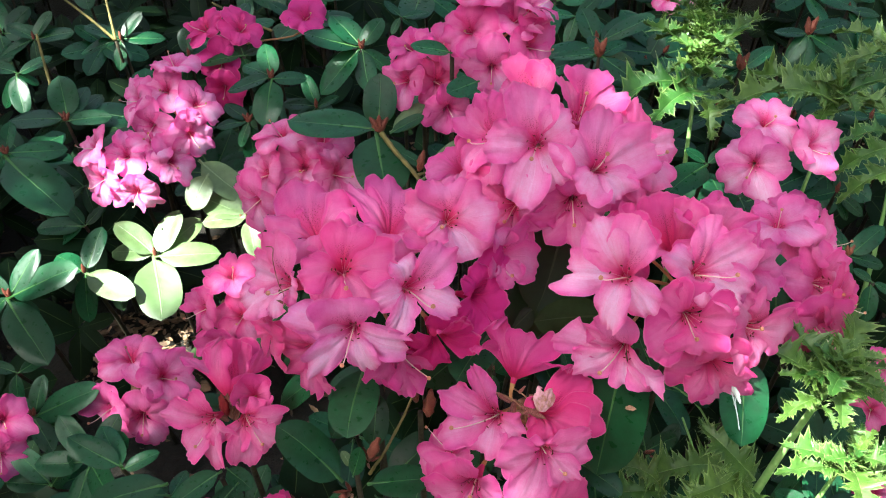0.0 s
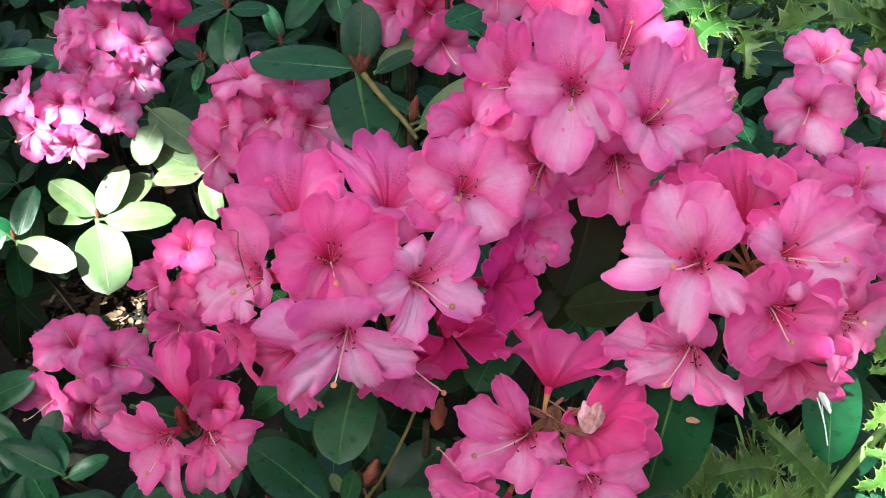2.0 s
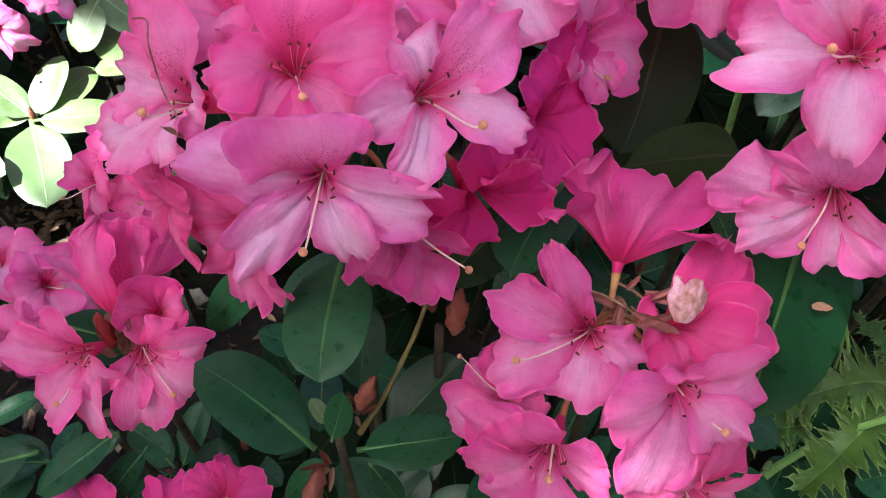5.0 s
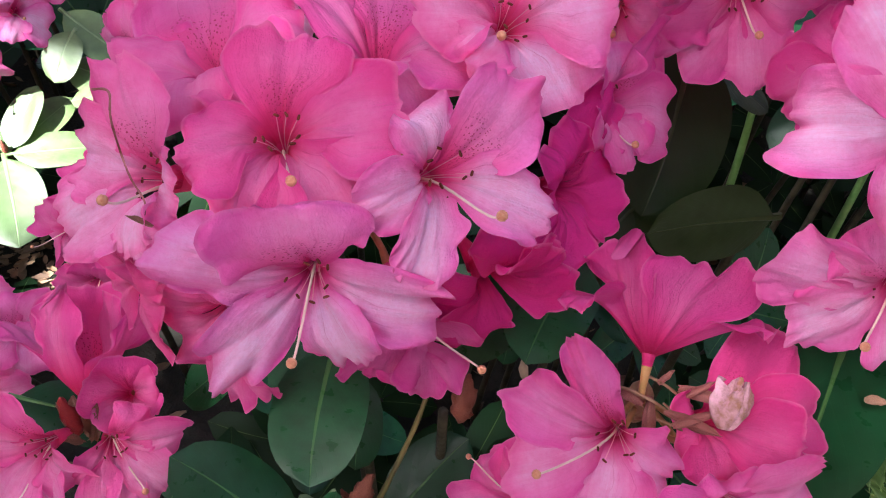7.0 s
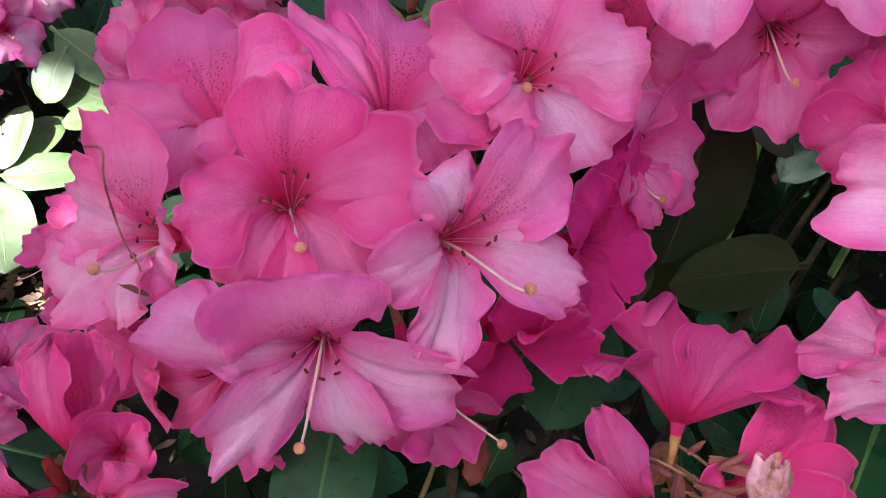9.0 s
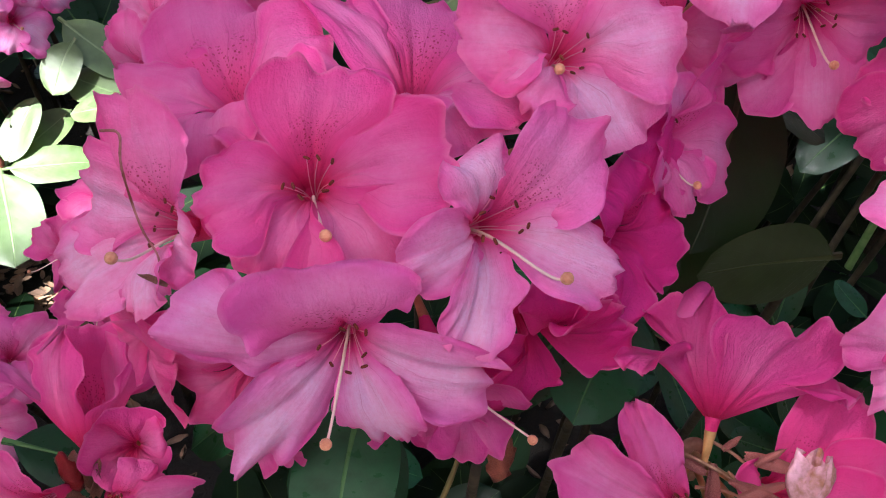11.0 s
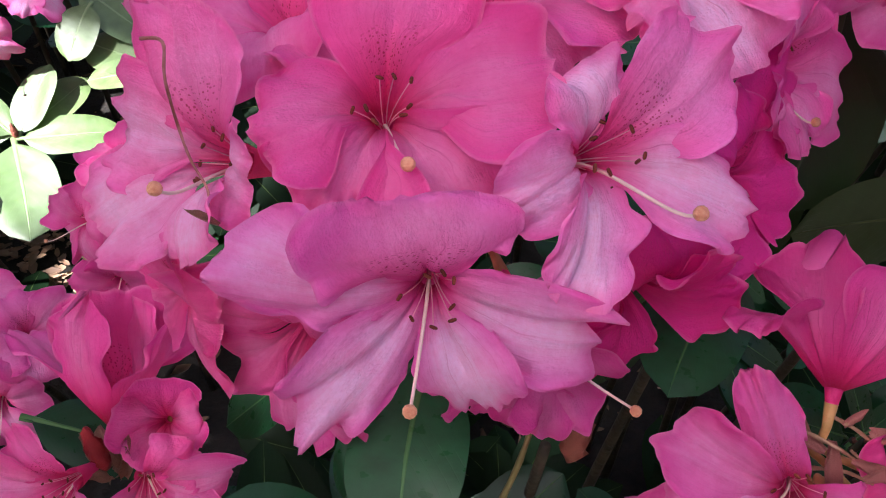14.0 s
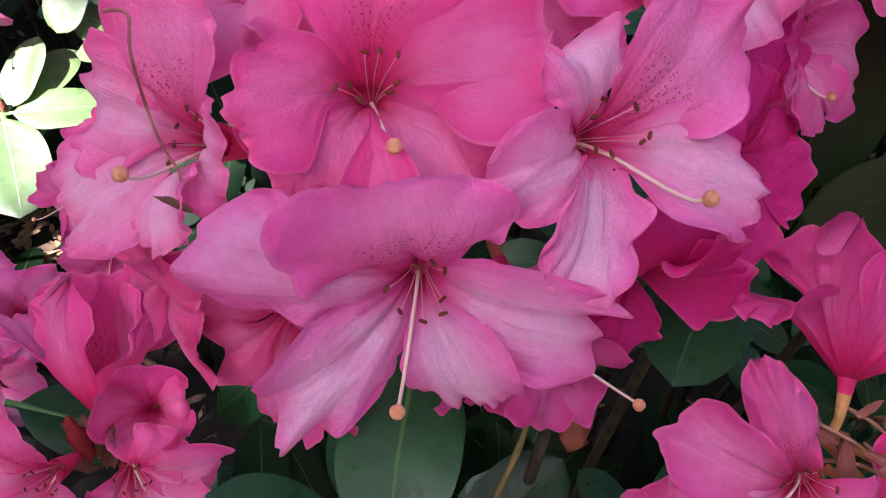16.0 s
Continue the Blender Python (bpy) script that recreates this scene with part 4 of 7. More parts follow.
scrap(head, (-0.129, 0.530, 0.677), (-0.138, 0.530, 0.682), (0.103, -0.427, 0.898), 0.35, 16, HUSK, "dry_anther", "small dry tan scrap")

stem = branch((0.122, 0.732, 0.675), (0.122, 0.812, 0.000), "slender brown stem carrying a pink flower truss", 0.3, 0.0032)
head = truss((0.122, 0.732, 0.687), "tall pink rhododendron truss above the others", 47)
flower(head, (0.086, 0.676, 0.743), (-0.177, -0.786, 0.593), 0, 0.095, 31, depth=0.38, blush=0.85, joined=0, ruffle=1.25, lobes=((103, 1, 0.15, 0.413), (-174, 0.98, 0.45, 0.361), (-97, 1.24, 0.44, 0.396), (-53, 1.01, 0.38, 0.387), (37, 0.86, 0.16, 0.396)), tip=(0.077, 0.638, 0.751))
flower(head, (0.137, 0.661, 0.724), (0.157, -0.689, 0.707), 0, 0.095, 32, depth=0.38, blush=0.9, joined=0.05, ruffle=1.25, lobes=((74, 1.1, 0.33, 0.387), (156, 1.04, 0.34, 0.396), (-133, 0.72, 0.47, 0.361), (-64, 0.76, 0.47, 0.396), (15, 1.08, 0.49, 0.43)), tip=(0.143, 0.640, 0.755))
flower(head, (0.132, 0.738, 0.729), (0.141, -0.054, 0.988), 0, 0.090, 33, depth=0.5, flare=0.5, blush=0.5, lobes=((86, 0.85, 0.99, 0.46), (136, 0.73, 0.76, 0.36), (-149, 0.98, 0.28, 0.4), (-50, 0.73, 0.39, 0.4), (10, 0.87, 0.77, 0.45)))
flower(head, (0.086, 0.747, 0.729), (-0.166, 0.025, 0.986), 0, 0.090, 34, depth=0.5, flare=0.5, bare=True, blush=0.4, lobes=((78, 0.87, 1.12, 0.5), (168, 0.56, 0.8, 0.5), (-122, 1, 0.28, 0.4), (-67, 0.92, 0.13, 0.4), (33, 0.62, 0.91, 0.34)))
flower(head, (0.055, 0.720, 0.718), (-0.646, -0.379, 0.663), 0, 0.090, 35, depth=0.45, blush=0.4, ruffle=1, lobes=((139, 1.04, 0.47, 0.43), (173, 1.04, 0.46, 0.387), (-89, 0.88, 0.46, 0.43), (-45, 1.18, 0.33, 0.387), (17, 0.85, 0.05, 0.344)))
flower(head, (0.174, 0.705, 0.710), (0.592, -0.331, 0.735), 0, 0.090, 36, depth=0.45, blush=0.6, ruffle=1, lobes=((36, 1.11, 0.49, 0.43), (75, 1.09, 0.3, 0.344), (-150, 1.09, 0.07, 0.344), (-107, 0.99, 0.48, 0.43), (-21, 1.37, 0.49, 0.361)))
flower(head, (0.121, 0.665, 0.694), (-0.075, -0.995, 0.068), 0, 0.093, 37, depth=0.42, blush=0.4, joined=-0.05, lobes=((95, 0.6, 0.42, 0.43), (174, 0.85, 0.48, 0.396), (-131, 0.94, 0.49, 0.396), (-78, 0.8, 0.48, 0.396), (5, 0.67, 0.47, 0.43)), tip=(0.118, 0.622, 0.691))
flower(head, (0.071, 0.678, 0.676), (-0.429, -0.847, 0.314), 0, 0.090, 38, depth=0.45, blush=0.4, lobes=((131, 1.2, 0.13, 0.43), (155, 1.14, 0.45, 0.43), (-120, 0.91, 0.45, 0.43), (-70, 1.04, 0.48, 0.43), (8, 0.6, 0.47, 0.344)), tip=(0.056, 0.633, 0.687))
flower(head, (0.179, 0.681, 0.691), (0.554, -0.809, 0.196), 0, 0.070, 39, depth=0.5, blush=0.3, ruffle=0.9)
flower(head, (0.021, 0.719, 0.682), (-0.518, -0.205, 0.830), 0, 0.085, 40, depth=0.5, bare=True, blush=0.4, lobes=((156, 0.6, 0.41, 0.43), (-114, 0.76, 0.49, 0.387), (-65, 1.1, 0.39, 0.344), (-17, 1.05, -0.06, 0.344), (80, 0.6, 0.06, 0.43)))

stem = branch((0.223, 0.603, 0.614), (0.223, 0.683, 0.000), "slender brown stem carrying a pink flower truss", 0.3, 0.0032)
head = truss((0.223, 0.603, 0.626), "full rounded truss of bright pink ruffled flowers", 77)
flower(head, (0.149, 0.539, 0.700), (-0.444, -0.617, 0.650), 0, 0.095, 41, depth=0.36, blush=1.15, joined=-0.12, ruffle=1.3, lobes=((89, 0.95, 0.24, 0.34), (134, 1.09, 0.44, 0.34), (-159, 1.07, 0.44, 0.34), (-80, 0.93, 0.46, 0.28), (-31, 0.88, 0.24, 0.28)), tip=(0.123, 0.514, 0.720))
flower(head, (0.206, 0.548, 0.695), (0.278, -0.608, 0.743), 0, 0.093, 42, depth=0.4, blush=1, joined=-0.05, ruffle=1.25, lobes=((61, 1.02, 0.37, 0.224), (147, 0.71, 0.25, 0.31), (-125, 0.6, 0.31, 0.344), (-54, 0.89, 0.45, 0.361), (9, 0.98, 0.49, 0.361)), tip=(0.232, 0.521, 0.717))
flower(head, (0.199, 0.526, 0.672), (0.074, -0.901, 0.427), 0, 0.090, 43, depth=0.4, ruffle=1.0, blush=0.25, joined=0.15, lobes=((62, 0.6, 0.14, 0.5), (152, 0.72, 0.12, 0.5), (-157, 0.96, 0.43, 0.5), (-89, 0.61, 0.48, 0.52), (0, 0.86, 0.46, 0.5)), tip=(0.202, 0.495, 0.672))
flower(head, (0.154, 0.525, 0.641), (-0.372, -0.928, -0.031), 0, 0.093, 44, depth=0.42, blush=0.85, ruffle=1.25, lobes=((115, 0.93, 0.28, 0.396), (160, 1.2, 0.48, 0.292), (-157, 0.84, 0.48, 0.361), (-61, 0.91, 0.49, 0.31), (-31, 0.99, 0.49, 0.258)), tip=(0.128, 0.491, 0.638))
flower(head, (0.208, 0.610, 0.669), (-0.169, -0.047, 0.984), 0, 0.093, 45, depth=0.5, flare=0.5, bare=True, blush=0.35, lobes=((102, 0.63, 0.99, 0.5), (176, 1.03, 0.96, 0.5), (-139, 1.13, 0.69, 0.4), (-76, 0.78, 0.51, 0.4), (41, 0.53, 0.82, 0.45)))
flower(head, (0.245, 0.612, 0.672), (0.191, -0.055, 0.980), 0, 0.093, 46, depth=0.5, flare=0.5, bare=True, blush=0.4, lobes=((131, 0.72, 0.78, 0.5), (177, 1.02, 0.58, 0.4), (-139, 1.25, 0.3, 0.4), (-82, 0.82, 0.5, 0.4), (83, 0.35, 0.81, 0.5)))
flower(head, (0.263, 0.590, 0.666), (0.685, -0.491, 0.537), 0, 0.088, 47, depth=0.45, bare=True, blush=0.4, lobes=((43, 0.83, 0.33, 0.43), (102, 0.81, 0, 0.344), (-166, 0.91, 0.19, 0.344), (-114, 0.6, 0.44, 0.43), (-12, 0.6, 0.49, 0.43)))
flower(head, (0.257, 0.549, 0.638), (0.629, -0.726, 0.278), 0, 0.090, 48, depth=0.45, blush=0.6, lobes=((53, 0.7, 0.19, 0.43), (105, 0.61, -0.02, 0.344), (-164, 0.91, 0.39, 0.396), (-107, 0.6, 0.49, 0.396), (-29, 0.93, 0.48, 0.43)), tip=(0.267, 0.526, 0.654))
flower(head, (0.230, 0.533, 0.617), (0.129, -0.979, -0.156), 0, 0.093, 49, depth=0.45, bare=True, blush=0.35, lobes=((89, 0.71, 0.15, 0.43), (164, 0.94, 0.26, 0.361), (-142, 0.6, 0.5, 0.387), (-64, 1.12, 0.48, 0.413), (-24, 0.74, 0.48, 0.361)))
flower(head, (0.166, 0.614, 0.675), (-0.584, -0.550, 0.597), 0, 0.072, 50, depth=0.5, bare=True, blush=0.2, ruffle=0.9)

stem = branch((0.375, 0.690, 0.563), (0.375, 0.770, 0.000), "slender brown stem carrying a pink flower truss", 0.3, 0.0032)
head = truss((0.375, 0.690, 0.575), "pink truss half hidden behind a fuller one", 60)
flower(head, (0.332, 0.684, 0.637), (-0.104, -0.011, 0.995), 0, 0.076, 51, near=False)
flower(head, (0.368, 0.674, 0.624), (0.619, -0.378, 0.688), 0, 0.072, 52, near=False)
flower(head, (0.351, 0.612, 0.590), (0.154, -0.973, 0.173), 0, 0.076, 53, near=False)
flower(head, (0.373, 0.629, 0.601), (0.672, -0.666, 0.323), 0, 0.070, 54, near=False)
flower(head, (0.345, 0.695, 0.619), (0.25, -0.35, 0.90), 0, 0.088, 55, blush=0.5, ruffle=1.1)
flower(head, (0.361, 0.645, 0.604), (0.45, -0.75, 0.48), 0, 0.088, 56, blush=0.45, ruffle=1.1)
flower(head, (0.360, 0.612, 0.578), (0.30, -0.92, 0.10), 0, 0.080, 57, blush=0.4, ruffle=1.1)

stem = branch((0.075, 0.547, 0.519), (0.075, 0.627, 0.000), "slender brown stem carrying a pink flower truss", 0.3, 0.0032)
head = truss((0.075, 0.547, 0.531), "pink truss with dry spent blossoms in its middle", 80)
flower(head, (0.047, 0.503, 0.573), (-0.341, -0.719, 0.605), 0, 0.093, 61, depth=0.32, ruffle=1.2, blush=0.6, joined=-0.05, lobes=((122, 0.97, 0.40, 0.18, 0.0, 0.36), (167, 1.02, 0.45, 0.22, -0.05, 0.34), (-150, 0.97, 0.44, 0.36), (-90, 0.69, 0.3, 0.38), (-14, 0.67, 0.1, 0.3)), tip=(0.007, 0.475, 0.589))
flower(head, (0.064, 0.529, 0.600), (0.284, 0.785, 0.550), 0, 0.085, 62, depth=0.5, flare=1.0, ruffle=1.0, bare=True, blush=0.15, lobes=((-126, 0.38, 0.85, 0.34), (40, 1.13, 0.1, 0.34, 0.05, 0.3), (47, 0.89, 0.74, 0.42, -0.1, 0.2), (110, 1.06, 0.66, 0.5, -0.05, 0.22), (172, 1.12, 0.3, 0.46, 0.1, 0.3)))
flower(head, (0.086, 0.511, 0.565), (0.217, -0.614, 0.759), 0, 0.087, 63, depth=0.3, ruffle=0.5, bare=True, blush=0.12, lobes=((22, 1.2, 0.30, 0.40, 0.0, 0.3), (-14, 1.3, 0.34, 0.38, 0.0, 0.3), (-41, 0.83, 0.45, 0.34), (-99, 0.6, 0.3, 0.34), (174, 0.32, 0.1, 0.34)))
flower(head, (0.084, 0.480, 0.561), (0.103, -0.929, 0.356), 0, 0.093, 64, depth=0.4, blush=0.6, lobes=((88, 0.3, 0.16, 0.36), (176, 0.89, 0.48, 0.34), (-118, 1.03, 0.46, 0.38), (-37, 0.71, 0.48, 0.32), (14, 0.88, 0.26, 0.36, 0.05, 0.25)), tip=(0.102, 0.451, 0.559))
flower(head, (0.030, 0.473, 0.528), (-0.400, -0.904, 0.149), 0, 0.098, 65, depth=0.45, blush=0.4, lobes=((128, 0.7, 0.38, 0.396), (155, 0.97, 0.27, 0.344), (-149, 0.82, 0.47, 0.43), (-98, 0.6, 0.46, 0.43), (4, 0.6, 0.34, 0.344)), tip=(0.023, 0.448, 0.531))
flower(head, (0.094, 0.462, 0.504), (0.364, -0.930, 0.047), 0, 0.093, 66, depth=0.45, blush=0.4, lobes=((55, 0.81, 0.07, 0.43), (136, 0.79, -0.15, 0.43), (-172, 0.71, 0.21, 0.43), (-91, 0.6, 0.49, 0.43), (7, 0.6, 0.49, 0.43)))
flower(head, (0.013, 0.499, 0.527), (-0.756, -0.550, 0.356), 0, 0.064, 67, depth=0.5, blush=0.4, ruffle=0.8, tip=(-0.015, 0.508, 0.551))
crumpled(head, (0.082, 0.484, 0.599), (0.214, 0.678, 0.704), 0.027, 5, FADED, "faded_flower", "withered papery pink blossom")
scrap(head, (0.063, 0.515, 0.580), (0.056, 0.495, 0.564), (0.090, -0.428, 0.899), 0.41, 77, DRY, "dry_petal", "shrivelled brown petal")
scrap(head, (0.067, 0.517, 0.585), (0.074, 0.518, 0.593), (-0.478, -0.377, 0.793), 0.54, 60, DRY, "dry_petal", "shrivelled brown petal")
scrap(head, (0.075, 0.515, 0.584), (0.094, 0.509, 0.579), (-0.260, -0.415, 0.872), 0.54, 29, DRY, "dry_petal", "shrivelled brown petal")
scrap(head, (0.059, 0.510, 0.581), (0.046, 0.515, 0.587), (-0.326, -0.406, 0.854), 0.47, 91, DRY, "dry_petal", "shrivelled brown petal")
scrap(head, (0.068, 0.507, 0.579), (0.086, 0.501, 0.568), (-0.033, -0.429, 0.903), 0.47, 70, DRY, "dry_petal", "shrivelled brown petal")
scrap(head, (0.077, 0.510, 0.585), (0.089, 0.515, 0.586), (-0.026, -0.429, 0.903), 0.47, 81, DRY, "dry_petal", "shrivelled brown petal")
scrap(head, (0.070, 0.501, 0.577), (0.089, 0.507, 0.575), (0.374, -0.398, 0.837), 0.41, 29, DRY, "dry_petal", "shrivelled brown petal")
twig(head, ((0.051, 0.518, 0.582), (0.063, 0.512, 0.581), (0.076, 0.505, 0.574)), 0.0008, HUSK, "dry_style", "thin dry tan flower style")
twig(head, ((0.062, 0.522, 0.586), (0.071, 0.515, 0.585), (0.081, 0.508, 0.578)), 0.0008, HUSK, "dry_style", "thin dry tan flower style")
twig(head, ((0.057, 0.510, 0.571), (0.067, 0.506, 0.574), (0.078, 0.502, 0.570)), 0.0008, HUSK, "dry_style", "thin dry tan flower style")
twig(head, ((0.079, 0.505, 0.566), (0.073, 0.508, 0.576), (0.068, 0.510, 0.581)), 0.0008, HUSK, "dry_style", "thin dry tan flower style")
twig(head, ((0.086, 0.505, 0.565), (0.080, 0.508, 0.576), (0.076, 0.511, 0.582)), 0.0008, HUSK, "dry_style", "thin dry tan flower style")
twig(head, ((0.079, 0.503, 0.563), (0.080, 0.505, 0.572), (0.082, 0.507, 0.576)), 0.0008, HUSK, "dry_style", "thin dry tan flower style")
twig(head, ((0.044, 0.520, 0.584), (0.054, 0.515, 0.585), (0.065, 0.510, 0.581)), 0.0008, HUSK, "dry_style", "thin dry tan flower style")
twig(head, ((0.068, 0.517, 0.551), (0.073, 0.511, 0.554), (0.082, 0.506, 0.554)), 0.002, STALK, "flower_stalk", "orange-brown flower stalk")

stem = branch((-0.218, 0.601, 0.461), (-0.218, 0.681, 0.000), "slender brown stem carrying a pink flower truss", 0.3, 0.0032)
head = truss((-0.218, 0.601, 0.473), "small pink truss with an unopened flower and brown bracts", 81)
flower(head, (-0.216, 0.601, 0.496), (-0.054, 0.752, 0.657), 0, 0.098, 71, depth=0.5, flare=1.0, ruffle=0.9, bare=True, blush=0.25, joined=-0.15, lobes=((-87, 0.35, 1.13, 0.5), (164, 0.86, 0.78, 0.3), (-130, 0.33, 1.0, 0.32), (39, 0.34, 1.03, 0.32), (-41, 1.57, 0.82, 0.28)))
flower(head, (-0.189, 0.591, 0.500), (0.10, -0.62, 0.78), 0, 0.060, 72, depth=0.62, ruffle=0.8, close=0.5, bare=True, blush=0.25, joined=0.12, lobes=((80, 0.92, 0.55, 0.50, -0.3), (150, 0.85, 0.55, 0.50, -0.3), (-138, 0.9, 0.5, 0.50, -0.2), (-66, 0.95, 0.5, 0.52, -0.2), (8, 0.9, 0.55, 0.50, 0.25)))
flower(head, (-0.221, 0.562, 0.504), (-0.365, -0.774, 0.517), 0, 0.083, 73, depth=0.45, blush=0.5, joined=0.0, ruffle=0.9, lobes=((143, 0.77, 0.33, 0.32), (-174, 1.17, 0.48, 0.3), (-109, 1.01, 0.47, 0.36), (-66, 1.21, 0.19, 0.3), (-28, 0.68, 0.02, 0.28)), tip=(-0.236, 0.530, 0.497))
flower(head, (-0.193, 0.562, 0.504), (0.236, -0.841, 0.486), 0, 0.083, 74, depth=0.45, blush=0.5, joined=0.0, ruffle=0.9, lobes=((24, 0.6, 0.25, 0.3), (-6, 0.92, 0.4, 0.3), (-52, 0.92, 0.43, 0.34), (-101, 1.12, 0.32, 0.36), (-135, 0.67, 0.16, 0.26)), tip=(-0.172, 0.531, 0.499))
scrap(head, (-0.214, 0.573, 0.494), (-0.217, 0.578, 0.518), (-0.363, -0.400, 0.841), 0.5, 66, HUSK, "bract", "papery tan bud bract")
scrap(head, (-0.210, 0.573, 0.494), (-0.209, 0.580, 0.521), (-0.122, -0.426, 0.896), 0.6, 1, HUSK, "bract", "papery tan bud bract")
scrap(head, (-0.206, 0.573, 0.494), (-0.198, 0.577, 0.518), (0.188, -0.422, 0.887), 0.5, 8, HUSK, "bract", "papery tan bud bract")
scrap(head, (-0.210, 0.570, 0.491), (-0.194, 0.572, 0.510), (-0.356, -0.401, 0.844), 0.6, 75, HUSK, "bract", "papery tan bud bract")
scrap(head, (-0.212, 0.569, 0.490), (-0.221, 0.568, 0.505), (-0.455, -0.382, 0.804), 0.5, 3, HUSK, "bract", "papery tan bud bract")
scrap(head, (-0.207, 0.569, 0.490), (-0.201, 0.575, 0.515), (0.340, -0.404, 0.849), 0.4, 34, HUSK, "bract", "papery tan bud bract")
part("bud", mesh_of("bud", [v.co * 1.0 for v in BUDS[1].vertices], [tuple(q.vertices) for q in BUDS[1].polygons], REDBUD), head, facing((-0.214, 0.571, 0.497), (-0.105, 0.104, 0.989), 30.0, 0.026), "dark red unopened flower bud")

stem = branch((-0.453, 0.872, 0.194), (-0.453, 0.952, 0.000), "slender brown stem carrying a pink flower truss", 0.3, 0.0032)
head = truss((-0.453, 0.872, 0.206), "deep pink truss low over bare soil", 60)
flower(head, (-0.437, 0.855, 0.276), (0.000, -0.045, 0.999), 0, 0.094, 609, near=False, blush=0.5)
flower(head, (-0.397, 0.842, 0.261), (0.549, -0.403, 0.733), 0, 0.094, 736, near=False, blush=0.5)
flower(head, (-0.461, 0.819, 0.231), (-0.518, -0.781, 0.347), 0, 0.094, 899, near=False, blush=0.5)
flower(head, (-0.421, 0.814, 0.224), (0.101, -0.965, 0.241), 0, 0.094, 396, near=False, blush=0.5)

stem = branch((-0.306, 0.904, 0.327), (-0.306, 0.984, 0.000), "slender brown stem carrying a pink flower truss", 0.3, 0.0032)
head = truss((-0.306, 0.904, 0.339), "pink truss partly in sunlight beside the large one", 91)
flower(head, (-0.279, 0.873, 0.416), (0.108, -0.196, 0.975), 0, 0.072, 807, near=False)
flower(head, (-0.310, 0.850, 0.387), (-0.651, -0.598, 0.467), 0, 0.072, 437, near=False)
flower(head, (-0.265, 0.843, 0.378), (0.100, -0.784, 0.613), 0, 0.072, 404, near=False)
flower(head, (-0.291, 0.825, 0.354), (-0.212, -0.976, -0.044), 0, 0.072, 745, near=False)

stem = branch((-0.203, 1.043, 0.459), (-0.203, 1.123, 0.000), "slender brown stem carrying a pink flower truss", 0.3, 0.0032)
head = truss((-0.203, 1.043, 0.471), "rounded pink truss behind the large one", 73)
flower(head, (-0.213, 1.005, 0.550), (-0.309, -0.043, 0.950), 0, 0.082, 455, near=False)
flower(head, (-0.163, 0.998, 0.541), (0.309, -0.188, 0.932), 0, 0.082, 137, near=False)
flower(head, (-0.232, 0.977, 0.514), (-0.647, -0.528, 0.550), 0, 0.082, 899, near=False)
flower(head, (-0.186, 0.981, 0.520), (0.000, -0.652, 0.758), 0, 0.082, 374, near=False)
flower(head, (-0.148, 0.977, 0.514), (0.600, -0.630, 0.493), 0, 0.082, 99, near=False)
flower(head, (-0.190, 0.958, 0.490), (-0.105, -0.989, 0.104), 0, 0.082, 36, near=False)
flower(head, (-0.243, 0.958, 0.490), (-0.597, -0.794, 0.115), 0, 0.082, 139, near=False)

stem = branch((-0.462, 1.293, 0.432), (-0.462, 1.373, 0.000), "slender brown stem carrying a pink flower truss", 0.3, 0.0032)
head = truss((-0.462, 1.293, 0.444), "pale pink sunlit rhododendron truss", 63)
flower(head, (-0.439, 1.237, 0.500), (0.000, -0.566, 0.824), 0, 0.080, 222, near=False, blush=0.8)
flower(head, (-0.397, 1.223, 0.482), (0.636, -0.454, 0.624), 0, 0.080, 264, near=False, blush=0.8)
flower(head, (-0.478, 1.229, 0.489), (-0.636, -0.454, 0.624), 0, 0.080, 688, near=False, blush=0.8)
flower(head, (-0.406, 1.198, 0.450), (0.488, -0.856, 0.173), 0, 0.080, 446, near=False, blush=0.8)
flower(head, (-0.460, 1.207, 0.461), (-0.199, -0.951, 0.238), 0, 0.080, 797, near=False, blush=0.8)
flower(head, (-0.428, 1.257, 0.525), (0.105, 0.104, 0.989), 0, 0.080, 641, near=False, blush=0.8)

stem = branch((-0.519, 1.219, 0.361), (-0.519, 1.299, 0.000), "slender brown stem carrying a pink flower truss", 0.3, 0.0032)
head = truss((-0.519, 1.219, 0.373), "pale pink sunlit truss beside green leaves", 38)
flower(head, (-0.545, 1.175, 0.432), (-0.597, -0.304, 0.742), 0, 0.080, 431, near=False, blush=0.8)
flower(head, (-0.500, 1.167, 0.422), (0.000, -0.652, 0.758), 0, 0.080, 519, near=False, blush=0.8)
flower(head, (-0.435, 1.162, 0.415), (0.597, -0.566, 0.568), 0, 0.080, 853, near=False, blush=0.8)
flower(head, (-0.484, 1.137, 0.383), (0.000, -1.000, 0.020), 0, 0.080, 395, near=False, blush=0.8)
flower(head, (-0.534, 1.148, 0.397), (-0.505, -0.823, 0.259), 0, 0.080, 587, near=False, blush=0.8)
flower(head, (-0.462, 1.178, 0.436), (0.333, -0.115, 0.936), 0, 0.080, 359, near=False, blush=0.8)

stem = branch((0.070, 1.047, 0.673), (0.070, 1.127, 0.000), "slender brown stem carrying a pink flower truss", 0.3, 0.0032)
head = truss((0.070, 1.047, 0.685), "tall pink truss at the back of the shrub", 68)
flower(head, (0.035, 0.980, 0.715), (-0.314, -0.679, 0.663), 0, 0.076, 599, near=False)
